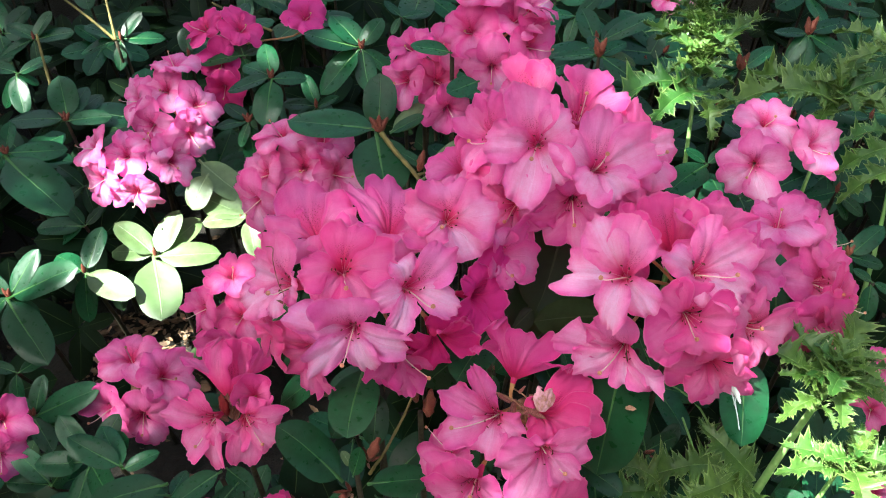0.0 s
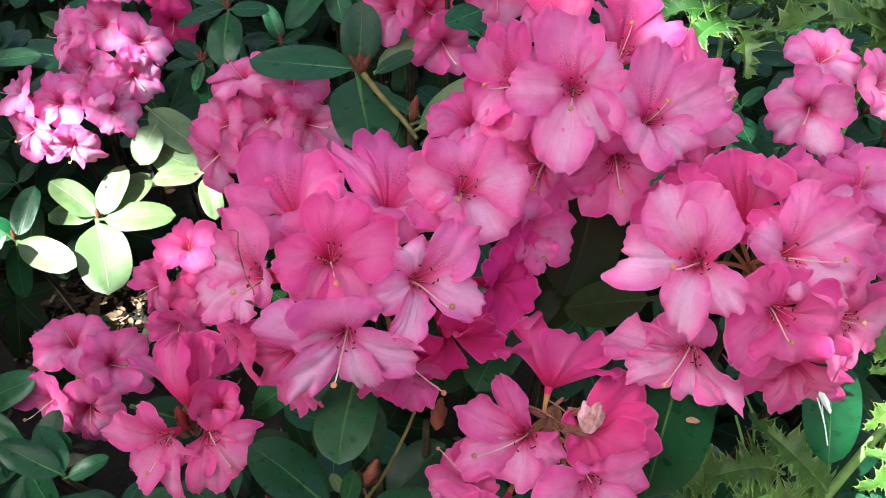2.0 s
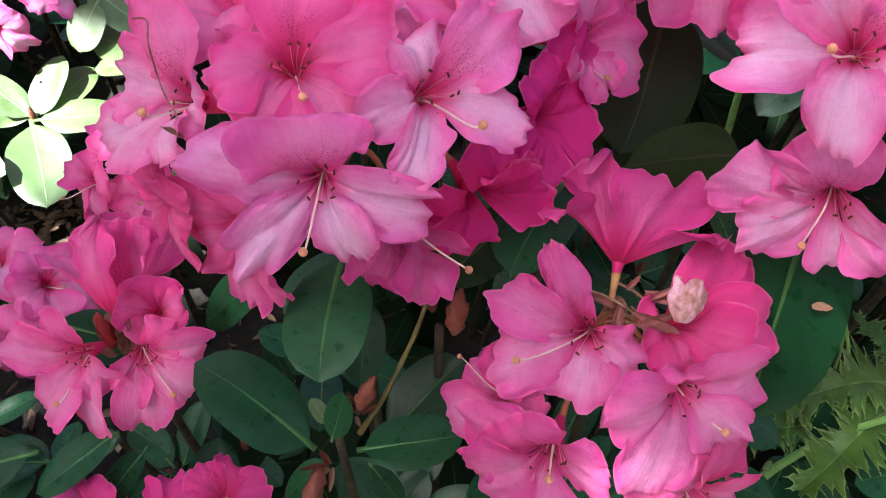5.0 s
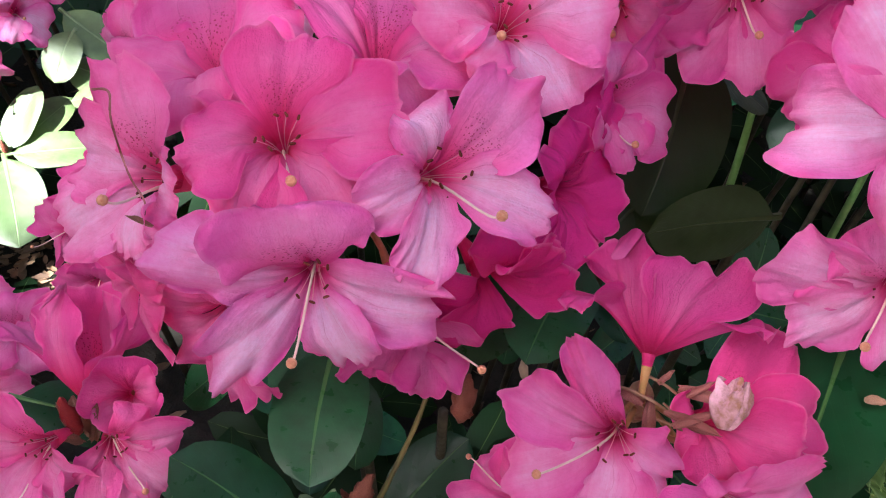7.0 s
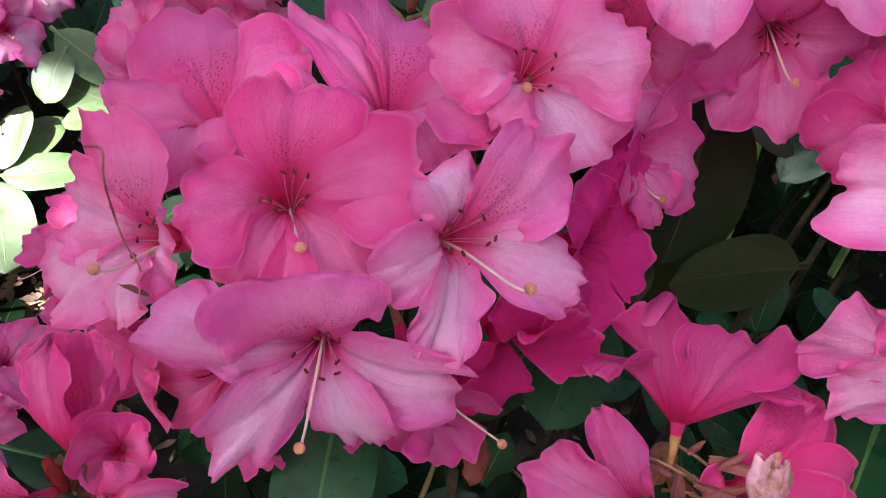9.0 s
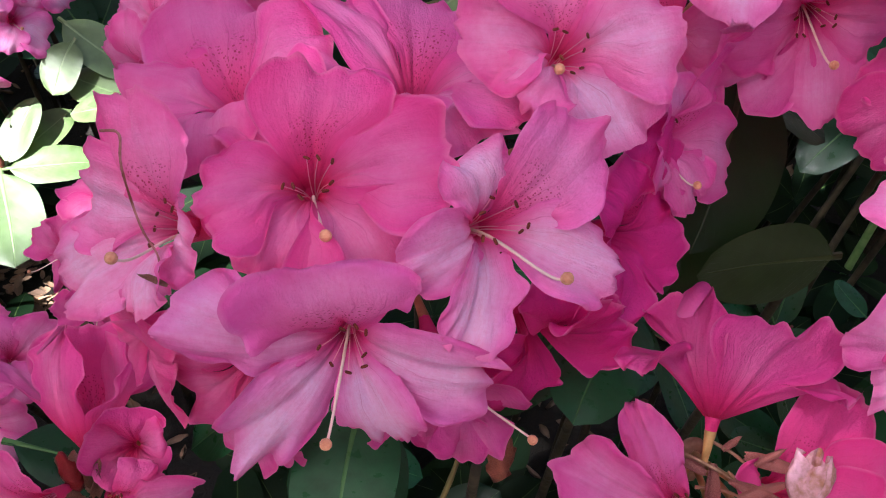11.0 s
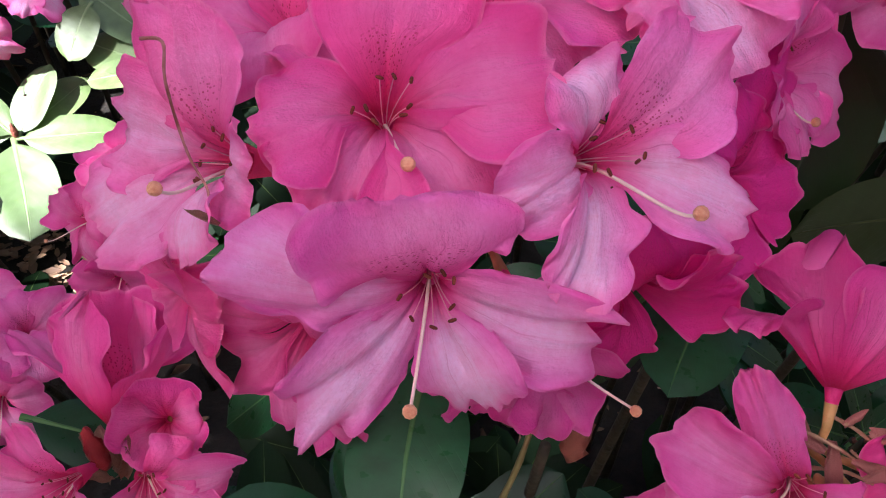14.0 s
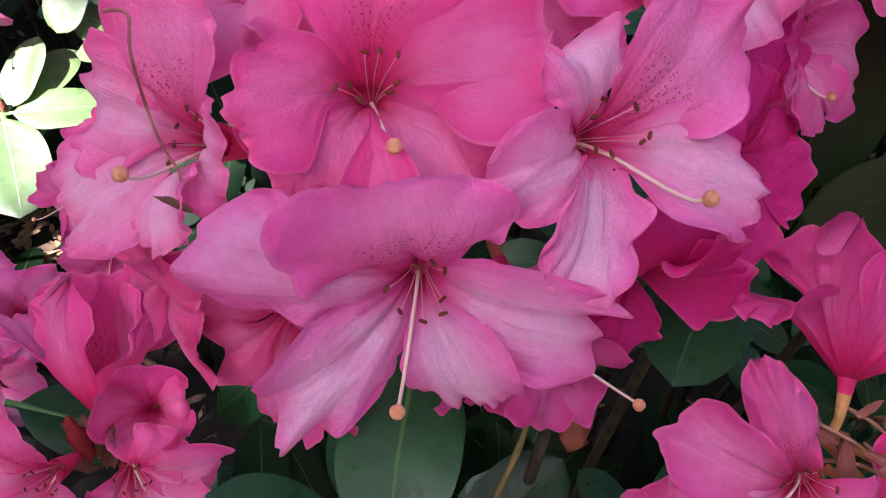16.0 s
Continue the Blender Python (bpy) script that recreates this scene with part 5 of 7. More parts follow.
flower(head, (0.083, 0.986, 0.723), (0.303, -0.326, 0.896), 0, 0.076, 417, near=False)
flower(head, (0.100, 0.970, 0.701), (0.600, -0.630, 0.493), 0, 0.076, 598, near=False)
flower(head, (0.059, 0.957, 0.685), (0.000, -1.000, 0.020), 0, 0.076, 237, near=False)
flower(head, (0.052, 1.001, 0.742), (-0.212, -0.044, 0.976), 0, 0.076, 344, near=False)
flower(head, (0.103, 0.997, 0.736), (0.539, -0.027, 0.842), 0, 0.076, 698, near=False)

stem = branch((-0.026, 1.055, 0.613), (-0.026, 1.135, 0.000), "slender brown stem carrying a pink flower truss", 0.3, 0.0032)
head = truss((-0.026, 1.055, 0.625), "deep pink truss half hidden by a leaf", 3)
flower(head, (-0.035, 1.012, 0.674), (-0.303, -0.326, 0.896), 0, 0.072, 876, near=False)
flower(head, (-0.010, 0.990, 0.646), (0.309, -0.858, 0.409), 0, 0.072, 286, near=False)
flower(head, (-0.042, 0.990, 0.646), (-0.600, -0.630, 0.493), 0, 0.072, 620, near=False)
flower(head, (0.004, 0.972, 0.623), (0.309, -0.950, -0.043), 0, 0.072, 687, near=False)
flower(head, (-0.003, 1.012, 0.674), (0.329, -0.268, 0.906), 0, 0.072, 712, near=False)

stem = branch((-0.393, 1.428, 0.466), (-0.393, 1.508, 0.000), "slender brown stem carrying a pink flower truss", 0.3, 0.0032)
head = truss((-0.393, 1.428, 0.478), "shaded deep pink truss deep in the shrub", 20)
# blush near zero: the shade on this truss is put into its colour
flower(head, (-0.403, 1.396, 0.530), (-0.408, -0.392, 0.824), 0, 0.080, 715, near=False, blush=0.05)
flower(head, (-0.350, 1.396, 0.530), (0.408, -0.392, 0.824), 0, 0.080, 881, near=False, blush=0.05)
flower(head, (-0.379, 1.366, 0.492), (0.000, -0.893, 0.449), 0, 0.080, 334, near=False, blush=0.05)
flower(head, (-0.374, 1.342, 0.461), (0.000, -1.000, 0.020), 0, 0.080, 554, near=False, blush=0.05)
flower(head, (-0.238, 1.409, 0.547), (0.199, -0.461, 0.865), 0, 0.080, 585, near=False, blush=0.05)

stem = branch((0.421, 0.922, 0.571), (0.421, 1.002, 0.000), "slender brown stem carrying a pink flower truss", 0.3, 0.0032)
head = truss((0.421, 0.922, 0.583), "three-flowered soft pink truss beside a thistle", 72)
flower(head, (0.385, 0.903, 0.628), (-0.102, -0.299, 0.949), 0, 0.082, 91, near=False, blush=0.8)
flower(head, (0.424, 0.871, 0.621), (0.453, -0.636, 0.625), 0, 0.082, 92, near=False, blush=0.9)
flower(head, (0.366, 0.859, 0.606), (-0.351, -0.865, 0.358), 0, 0.082, 93, near=False, blush=0.8)

stem = branch((-0.640, 0.779, 0.191), (-0.640, 0.859, 0.000), "slender brown stem carrying a pink flower truss", 0.3, 0.0032)
head = truss((-0.640, 0.779, 0.203), "pink truss low at the edge of the shrub", 13)
flower(head, (-0.583, 0.758, 0.269), (0.505, -0.450, 0.736), 0, 0.074, 730, near=False)
flower(head, (-0.587, 0.733, 0.236), (0.488, -0.856, 0.173), 0, 0.074, 671, near=False)

stem = branch((0.491, 0.948, 0.442), (0.491, 1.028, 0.000), "slender brown stem carrying a pink flower truss", 0.3, 0.0032)
head = truss((0.491, 0.948, 0.454), "shaded deep pink truss under leaves", 27)
flower(head, (0.465, 0.929, 0.487), (-0.331, -0.492, 0.805), 0, 0.055, 648, near=False)
flower(head, (0.480, 0.920, 0.475), (0.530, -0.668, 0.522), 0, 0.055, 851, near=False)

stem = branch((0.647, 0.872, 0.194), (0.647, 0.952, 0.000), "slender brown stem carrying a pink flower truss", 0.3, 0.0032)
head = truss((0.647, 0.872, 0.206), "dull pink truss deep under the thistle", 73)
flower(head, (0.613, 0.852, 0.273), (0.206, -0.541, 0.815), 0, 0.060, 273, near=False)
flower(head, (0.602, 0.815, 0.226), (-0.406, -0.720, 0.563), 0, 0.060, 291, near=False)

stem = branch((0.574, 0.687, 0.189), (0.574, 0.767, 0.000), "slender brown stem carrying a pink flower truss", 0.3, 0.0032)
head = truss((0.574, 0.687, 0.201), "dull pink truss low under the thistle", 15)
flower(head, (0.534, 0.655, 0.252), (-0.206, -0.541, 0.815), 0, 0.060, 64, near=False)

stem = branch((-0.184, 0.531, 0.360), (-0.184, 0.611, 0.000), "slender brown stem carrying a pink flower truss", 0.3, 0.0032)
head = truss((-0.184, 0.531, 0.372), "low pink truss just above the soil", 61)
# low blush darkens these flowers to stand for shade near the soil
flower(head, (-0.199, 0.530, 0.370), (-0.222, -0.332, 0.917), 0, 0.056, 874, near=False, blush=0.1)
flower(head, (-0.167, 0.533, 0.374), (0.421, -0.013, 0.907), 0, 0.056, 654, near=False, blush=0.1)
flower(head, (-0.250, 0.529, 0.369), (-0.356, -0.365, 0.860), 0, 0.056, 495, near=False, blush=0.1)

stem = branch((0.418, 1.515, 0.531), (0.418, 1.595, 0.000), "slender brown stem carrying a pink flower truss", 0.3, 0.0032)
head = truss((0.418, 1.515, 0.543), "pink truss far back in the shrub", 11)
flower(head, (0.399, 1.479, 0.554), (-0.206, -0.541, 0.815), 0, 0.064, 352, near=False)
flower(head, (0.419, 1.480, 0.557), (0.426, -0.110, 0.898), 0, 0.064, 819, near=False)

stem = branch((-0.066, 0.578, 0.548), (-0.066, 0.678, 0.000), "glossy dark green oval leaves on a brown shoot", 0.3, 0.003)
leaf(stem, (-0.074, 0.567, 0.569), (-0.085, 0.501, 0.547), (-0.016, -0.187, 0.982), 0.62, 1)
leaf(stem, (-0.066, 0.597, 0.538), (-0.116, 0.578, 0.512), (-0.016, -0.187, 0.982), 0.55, 6)
leaf(stem, (-0.086, 0.593, 0.509), (-0.114, 0.559, 0.476), (-0.016, -0.187, 0.982), 0.5, 2)
leaf(stem, (-0.064, 0.598, 0.503), (-0.073, 0.557, 0.463), (-0.016, -0.187, 0.982), 0.5, 0)
leaf(stem, (-0.117, 0.613, 0.511), (-0.172, 0.604, 0.477), (-0.016, -0.187, 0.982), 0.5, 4)

stem = branch((-0.082, 0.514, 0.476), (-0.082, 0.614, 0.000), "shoot with paired oval leaves and a dry brown bud", 0.3, 0.003)
leaf(stem, (-0.094, 0.510, 0.472), (-0.153, 0.533, 0.524), (-0.016, -0.187, 0.982), 0.52, 6)
leaf(stem, (-0.072, 0.507, 0.468), (-0.013, 0.510, 0.484), (-0.016, -0.187, 0.982), 0.52, 6)
leaf(stem, (-0.087, 0.514, 0.486), (-0.096, 0.525, 0.497), (0.200, -0.500, 0.840), 0.50, 1, True)
leaf(stem, (-0.085, 0.513, 0.491), (-0.078, 0.524, 0.503), (-0.300, -0.500, 0.840), 0.34, 2, True)
leaf(stem, (-0.085, 0.507, 0.480), (-0.078, 0.515, 0.513), (-0.016, -0.187, 0.982), 0.45, 1)
leaf(stem, (-0.059, 0.545, 0.424), (-0.006, 0.574, 0.461), (-0.016, -0.187, 0.982), 0.55, 0)
leaf(stem, (-0.089, 0.512, 0.452), (-0.120, 0.504, 0.429), (-0.016, -0.187, 0.982), 0.45, 0)
leaf(stem, (-0.067, 0.514, 0.443), (-0.045, 0.498, 0.422), (-0.016, -0.187, 0.982), 0.45, 6)
bud(stem, (-0.093, 0.497, 0.467), (-0.275, -0.949, -0.153), 0.030, 1)
bud(stem, (-0.068, 0.515, 0.502), (0.357, 0.075, 0.931), 0.026, 2)
twig(stem, ((-0.070, 0.516, 0.474), (-0.064, 0.517, 0.486), (-0.056, 0.521, 0.498), (-0.038, 0.542, 0.524), (-0.028, 0.561, 0.537)), 0.0018, GREEN_TWIG, "twig", "")
scrap(stem, (-0.069, 0.520, 0.491), (-0.056, 0.524, 0.508), (0.237, -0.417, 0.877), 0.5, 42, HUSK, "bud_scale", "dry reddish-brown bud scale")
scrap(stem, (-0.070, 0.520, 0.490), (-0.063, 0.526, 0.510), (0.057, -0.429, 0.902), 0.4, 35, BUD, "bud_scale", "dry reddish-brown bud scale")
scrap(stem, (-0.069, 0.519, 0.489), (-0.077, 0.522, 0.505), (0.006, -0.429, 0.903), 0.5, 4, HUSK, "bud_scale", "dry reddish-brown bud scale")
scrap(stem, (-0.068, 0.519, 0.489), (-0.055, 0.517, 0.498), (-0.208, -0.420, 0.883), 0.4, 9, BUD, "bud_scale", "dry reddish-brown bud scale")
scrap(stem, (-0.071, 0.518, 0.488), (-0.066, 0.509, 0.488), (-0.401, -0.393, 0.827), 0.5, 68, HUSK, "bud_scale", "dry reddish-brown bud scale")
scrap(stem, (-0.069, 0.521, 0.492), (-0.072, 0.525, 0.508), (-0.464, -0.380, 0.800), 0.35, 25, BUD, "bud_scale", "dry reddish-brown bud scale")
scrap(stem, (-0.088, 0.500, 0.465), (-0.102, 0.491, 0.464), (0.466, -0.380, 0.799), 0.5, 37, HUSK, "bud_scale", "dry reddish-brown bud scale")
scrap(stem, (-0.088, 0.501, 0.467), (-0.095, 0.505, 0.482), (0.123, -0.426, 0.896), 0.5, 19, BUD, "bud_scale", "dry reddish-brown bud scale")
scrap(stem, (-0.086, 0.500, 0.465), (-0.088, 0.487, 0.460), (0.208, -0.420, 0.883), 0.45, 43, HUSK, "bud_scale", "dry reddish-brown bud scale")
scrap(stem, (-0.088, 0.501, 0.466), (-0.105, 0.495, 0.470), (-0.204, -0.420, 0.884), 0.35, 17, BUD, "bud_scale", "dry reddish-brown bud scale")

stem = branch((-0.022, 0.560, 0.512), (-0.022, 0.660, 0.000), "shoot with russet buds under the flowers", 0.3, 0.003)
bud(stem, (-0.014, 0.549, 0.522), (0.106, 0.080, 0.991), 0.032, 3)
bud(stem, (-0.026, 0.562, 0.527), (-0.201, 0.239, 0.950), 0.026, 0)

stem = branch((0.048, 0.609, 0.587), (0.048, 0.709, 0.000), "glossy dark green oval leaves on a brown shoot", 0.3, 0.003)
leaf(stem, (0.046, 0.592, 0.592), (0.014, 0.535, 0.588), (-0.016, -0.187, 0.982), 0.58, 6)
leaf(stem, (0.030, 0.612, 0.556), (-0.016, 0.578, 0.524), (-0.15, -0.97, 0.20), 0.6, 6)
leaf(stem, (0.012, 0.619, 0.554), (0.013, 0.587, 0.524), (-0.016, -0.187, 0.982), 0.6, 7)

stem = branch((0.149, 0.632, 0.582), (0.149, 0.732, 0.000), "bronze-green leaves on a brown shoot, coloured dark for shade", 0.3, 0.003)
# these leaves lie in deep shade, which their dark colour carries
leaf(stem, (0.164, 0.628, 0.577), (0.090, 0.617, 0.574), (-0.15, -0.97, 0.20), 0.6, 6, dimmed=True)
leaf(stem, (0.127, 0.706, 0.642), (0.091, 0.636, 0.575), (-0.15, -0.97, 0.20), 0.6, 1, dimmed=True)
leaf(stem, (0.131, 0.703, 0.626), (0.168, 0.680, 0.609), (-0.016, -0.187, 0.982), 0.5, 4, dimmed=True)
leaf(stem, (0.109, 0.695, 0.593), (0.078, 0.637, 0.531), (-0.15, -0.97, 0.20), 0.6, 6, dimmed=True)
leaf(stem, (0.095, 0.660, 0.560), (0.059, 0.636, 0.529), (-0.016, -0.187, 0.982), 0.5, 3, dimmed=True)

stem = branch((0.177, 0.561, 0.595), (0.177, 0.661, 0.000), "glossy dark green oval leaves on a brown shoot", 0.3, 0.003)
leaf(stem, (0.168, 0.546, 0.614), (0.135, 0.489, 0.504), (-0.016, -0.187, 0.982), 0.5, 4)

stem = branch((0.329, 0.633, 0.571), (0.329, 0.733, 0.000), "glossy dark green oval leaves on a brown shoot", 0.3, 0.003)
leaf(stem, (0.321, 0.610, 0.588), (0.313, 0.638, 0.647), (0.000, -0.314, 0.949), 0.5, 6)
leaf(stem, (0.273, 0.548, 0.607), (0.258, 0.482, 0.557), (0.000, -0.314, 0.949), 0.5, 4)
leaf(stem, (0.244, 0.591, 0.541), (0.253, 0.557, 0.521), (0.000, -0.314, 0.949), 0.6, 4)
leaf(stem, (0.134, 0.525, 0.479), (0.169, 0.497, 0.467), (0.000, -0.314, 0.949), 0.5, 5)

stem = branch((-0.236, 0.573, 0.391), (-0.236, 0.673, 0.000), "glossy dark green oval leaves on a brown shoot", 0.3, 0.003)
leaf(stem, (-0.230, 0.564, 0.414), (-0.283, 0.535, 0.400), (-0.016, -0.187, 0.982), 0.46, 0)
leaf(stem, (-0.301, 0.584, 0.370), (-0.399, 0.568, 0.349), (-0.016, -0.187, 0.982), 0.42, 6)
leaf(stem, (-0.216, 0.566, 0.393), (-0.254, 0.532, 0.372), (-0.016, -0.187, 0.982), 0.42, 5)
leaf(stem, (-0.231, 0.581, 0.401), (-0.204, 0.562, 0.388), (-0.016, -0.187, 0.982), 0.6, 0)
leaf(stem, (-0.282, 0.629, 0.451), (-0.192, 0.617, 0.435), (-0.016, -0.187, 0.982), 0.42, 6)

stem = branch((-0.576, 0.810, 0.220), (-0.576, 0.910, 0.000), "glossy dark green oval leaves on a brown shoot", 0.3, 0.003)
leaf(stem, (-0.576, 0.810, 0.220), (-0.481, 0.815, 0.272), (0.000, -0.314, 0.949), 0.42, 2)
leaf(stem, (-0.576, 0.810, 0.220), (-0.564, 0.845, 0.264), (0.000, -0.314, 0.949), 0.42, 0)
leaf(stem, (-0.576, 0.810, 0.220), (-0.623, 0.842, 0.226), (0.000, -0.314, 0.949), 0.42, 5)
leaf(stem, (-0.576, 0.810, 0.220), (-0.536, 0.756, 0.208), (0.000, -0.314, 0.949), 0.42, 7)
leaf(stem, (-0.576, 0.810, 0.220), (-0.512, 0.788, 0.192), (0.000, -0.314, 0.949), 0.42, 5)
bud(stem, (-0.576, 0.810, 0.220), (-0.262, -0.044, 0.964), 0.018, 0)
bud(stem, (-0.576, 0.810, 0.220), (0.262, -0.044, 0.964), 0.018, 1)

stem = branch((-0.520, 0.705, 0.201), (-0.520, 0.805, 0.000), "glossy dark green oval leaves on a brown shoot", 0.3, 0.003)
leaf(stem, (-0.520, 0.705, 0.201), (-0.484, 0.712, 0.245), (0.000, -0.314, 0.949), 0.6, 5)
leaf(stem, (-0.520, 0.705, 0.201), (-0.572, 0.737, 0.242), (0.000, -0.314, 0.949), 0.42, 4)
leaf(stem, (-0.520, 0.705, 0.201), (-0.580, 0.710, 0.207), (0.000, -0.314, 0.949), 0.42, 7)
leaf(stem, (-0.520, 0.705, 0.201), (-0.464, 0.737, 0.195), (0.000, -0.314, 0.949), 0.42, 0)

stem = branch((-0.317, 0.609, 0.309), (-0.317, 0.709, 0.000), "glossy dark green oval leaves on a brown shoot", 0.3, 0.003)
leaf(stem, (-0.317, 0.609, 0.309), (-0.393, 0.613, 0.314), (0.000, -0.314, 0.949), 0.42, 0)
leaf(stem, (-0.317, 0.609, 0.309), (-0.364, 0.636, 0.310), (0.000, -0.314, 0.949), 0.42, 0)
leaf(stem, (-0.317, 0.609, 0.309), (-0.265, 0.621, 0.325), (0.000, -0.314, 0.949), 0.42, 5)
leaf(stem, (-0.317, 0.609, 0.309), (-0.308, 0.652, 0.306), (0.000, -0.314, 0.949), 0.42, 4)

stem = branch((-0.399, 0.674, 0.277), (-0.399, 0.774, 0.000), "glossy dark green oval leaves on a brown shoot", 0.3, 0.003)
leaf(stem, (-0.399, 0.674, 0.277), (-0.466, 0.700, 0.310), (0.000, -0.314, 0.949), 0.42, 7)
leaf(stem, (-0.399, 0.674, 0.277), (-0.354, 0.687, 0.293), (0.000, -0.314, 0.949), 0.42, 4)
leaf(stem, (-0.399, 0.674, 0.277), (-0.438, 0.732, 0.293), (0.000, -0.314, 0.949), 0.42, 5)

stem = branch((-0.655, 0.978, 0.295), (-0.655, 1.078, 0.000), "glossy dark green oval leaves on a brown shoot", 0.3, 0.003)
leaf(stem, (-0.655, 0.978, 0.295), (-0.615, 1.022, 0.352), (0.000, -0.314, 0.949), 0.42, 2)
leaf(stem, (-0.655, 0.978, 0.295), (-0.546, 0.989, 0.344), (0.000, -0.314, 0.949), 0.42, 5)
leaf(stem, (-0.655, 0.978, 0.295), (-0.577, 0.877, 0.259), (0.000, -0.314, 0.949), 0.42, 2)
leaf(stem, (-0.655, 0.978, 0.295), (-0.618, 0.975, 0.257), (0.000, -0.314, 0.949), 0.42, 5)
leaf(stem, (-0.655, 0.978, 0.295), (-0.685, 1.001, 0.325), (0.000, -0.314, 0.949), 0.42, 5)
leaf(stem, (-0.655, 0.978, 0.295), (-0.693, 0.954, 0.265), (0.000, -0.314, 0.949), 0.42, 4)
bud(stem, (-0.655, 0.978, 0.295), (-0.262, -0.044, 0.964), 0.018, 0)
bud(stem, (-0.655, 0.978, 0.295), (0.262, -0.044, 0.964), 0.018, 1)

stem = branch((-0.558, 1.033, 0.297), (-0.558, 1.133, 0.000), "glossy dark green oval leaves on a brown shoot", 0.3, 0.003)
# pale colour here puts the sun on this one leaf
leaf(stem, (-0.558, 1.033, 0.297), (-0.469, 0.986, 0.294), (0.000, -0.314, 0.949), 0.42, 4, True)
leaf(stem, (-0.558, 1.033, 0.297), (-0.553, 0.985, 0.234), (0.000, -0.314, 0.949), 0.42, 6)
leaf(stem, (-0.558, 1.033, 0.297), (-0.622, 1.079, 0.297), (0.000, -0.314, 0.949), 0.42, 1)
leaf(stem, (-0.558, 1.033, 0.297), (-0.540, 1.095, 0.341), (0.000, -0.314, 0.949), 0.42, 0)
bud(stem, (-0.558, 1.033, 0.297), (0.000, -0.045, 0.999), 0.018, 0)

stem = branch((-0.635, 0.897, 0.215), (-0.635, 0.997, 0.000), "glossy dark green oval leaves on a brown shoot", 0.3, 0.003)
leaf(stem, (-0.635, 0.897, 0.215), (-0.594, 0.933, 0.226), (0.000, -0.314, 0.949), 0.42, 2)
leaf(stem, (-0.635, 0.897, 0.215), (-0.635, 0.866, 0.175), (0.000, -0.314, 0.949), 0.42, 4)
leaf(stem, (-0.635, 0.897, 0.215), (-0.677, 0.907, 0.228), (0.000, -0.314, 0.949), 0.42, 3)

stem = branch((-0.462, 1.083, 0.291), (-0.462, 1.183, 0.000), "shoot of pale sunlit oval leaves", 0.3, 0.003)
# full-grown leaves; part of their sunlight is painted in with the pale colour
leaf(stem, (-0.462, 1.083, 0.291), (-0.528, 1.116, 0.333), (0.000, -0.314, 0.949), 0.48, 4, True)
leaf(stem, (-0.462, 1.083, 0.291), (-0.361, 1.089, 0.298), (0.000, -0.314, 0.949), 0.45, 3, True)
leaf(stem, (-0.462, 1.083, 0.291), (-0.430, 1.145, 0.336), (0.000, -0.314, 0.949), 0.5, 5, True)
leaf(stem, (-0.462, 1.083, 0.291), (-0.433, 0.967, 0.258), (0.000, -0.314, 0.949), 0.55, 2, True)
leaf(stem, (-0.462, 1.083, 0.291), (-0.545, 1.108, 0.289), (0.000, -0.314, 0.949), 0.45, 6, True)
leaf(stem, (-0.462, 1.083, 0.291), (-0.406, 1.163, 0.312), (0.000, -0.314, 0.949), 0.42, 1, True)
bud(stem, (-0.462, 1.083, 0.291), (0.000, -0.045, 0.999), 0.018, 0)

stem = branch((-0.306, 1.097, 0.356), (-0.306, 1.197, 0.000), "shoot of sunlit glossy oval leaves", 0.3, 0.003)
# same pale colour, standing in for sun on this shoot
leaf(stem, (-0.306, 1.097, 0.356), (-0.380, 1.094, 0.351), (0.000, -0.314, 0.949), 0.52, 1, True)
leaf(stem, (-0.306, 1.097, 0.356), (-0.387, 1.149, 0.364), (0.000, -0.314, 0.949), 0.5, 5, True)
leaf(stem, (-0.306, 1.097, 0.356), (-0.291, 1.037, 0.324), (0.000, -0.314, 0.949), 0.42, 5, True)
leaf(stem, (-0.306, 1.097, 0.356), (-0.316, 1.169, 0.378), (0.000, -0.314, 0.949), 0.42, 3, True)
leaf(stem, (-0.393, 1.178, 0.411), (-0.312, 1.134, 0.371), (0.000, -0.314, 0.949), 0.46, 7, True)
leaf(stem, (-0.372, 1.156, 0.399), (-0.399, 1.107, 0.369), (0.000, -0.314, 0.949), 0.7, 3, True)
bud(stem, (-0.306, 1.097, 0.356), (0.000, -0.045, 0.999), 0.018, 0)

stem = branch((-0.322, 1.253, 0.439), (-0.322, 1.353, 0.000), "glossy dark green oval leaves on a brown shoot", 0.3, 0.003)
leaf(stem, (-0.322, 1.253, 0.439), (-0.378, 1.250, 0.436), (0.000, -0.314, 0.949), 0.42, 2)
leaf(stem, (-0.322, 1.253, 0.439), (-0.336, 1.227, 0.406), (0.000, -0.314, 0.949), 0.42, 1)
leaf(stem, (-0.322, 1.253, 0.439), (-0.294, 1.273, 0.465), (0.000, -0.314, 0.949), 0.42, 5)
leaf(stem, (-0.322, 1.253, 0.439), (-0.317, 1.222, 0.365), (0.000, -0.314, 0.949), 0.42, 3)
leaf(stem, (-0.322, 1.253, 0.439), (-0.365, 1.292, 0.455), (0.000, -0.314, 0.949), 0.42, 7)
bud(stem, (-0.322, 1.253, 0.439), (-0.477, -0.040, 0.878), 0.018, 0)
bud(stem, (-0.322, 1.253, 0.439), (0.000, -0.045, 0.999), 0.018, 1)
bud(stem, (-0.322, 1.253, 0.439), (0.477, -0.040, 0.878), 0.018, 2)

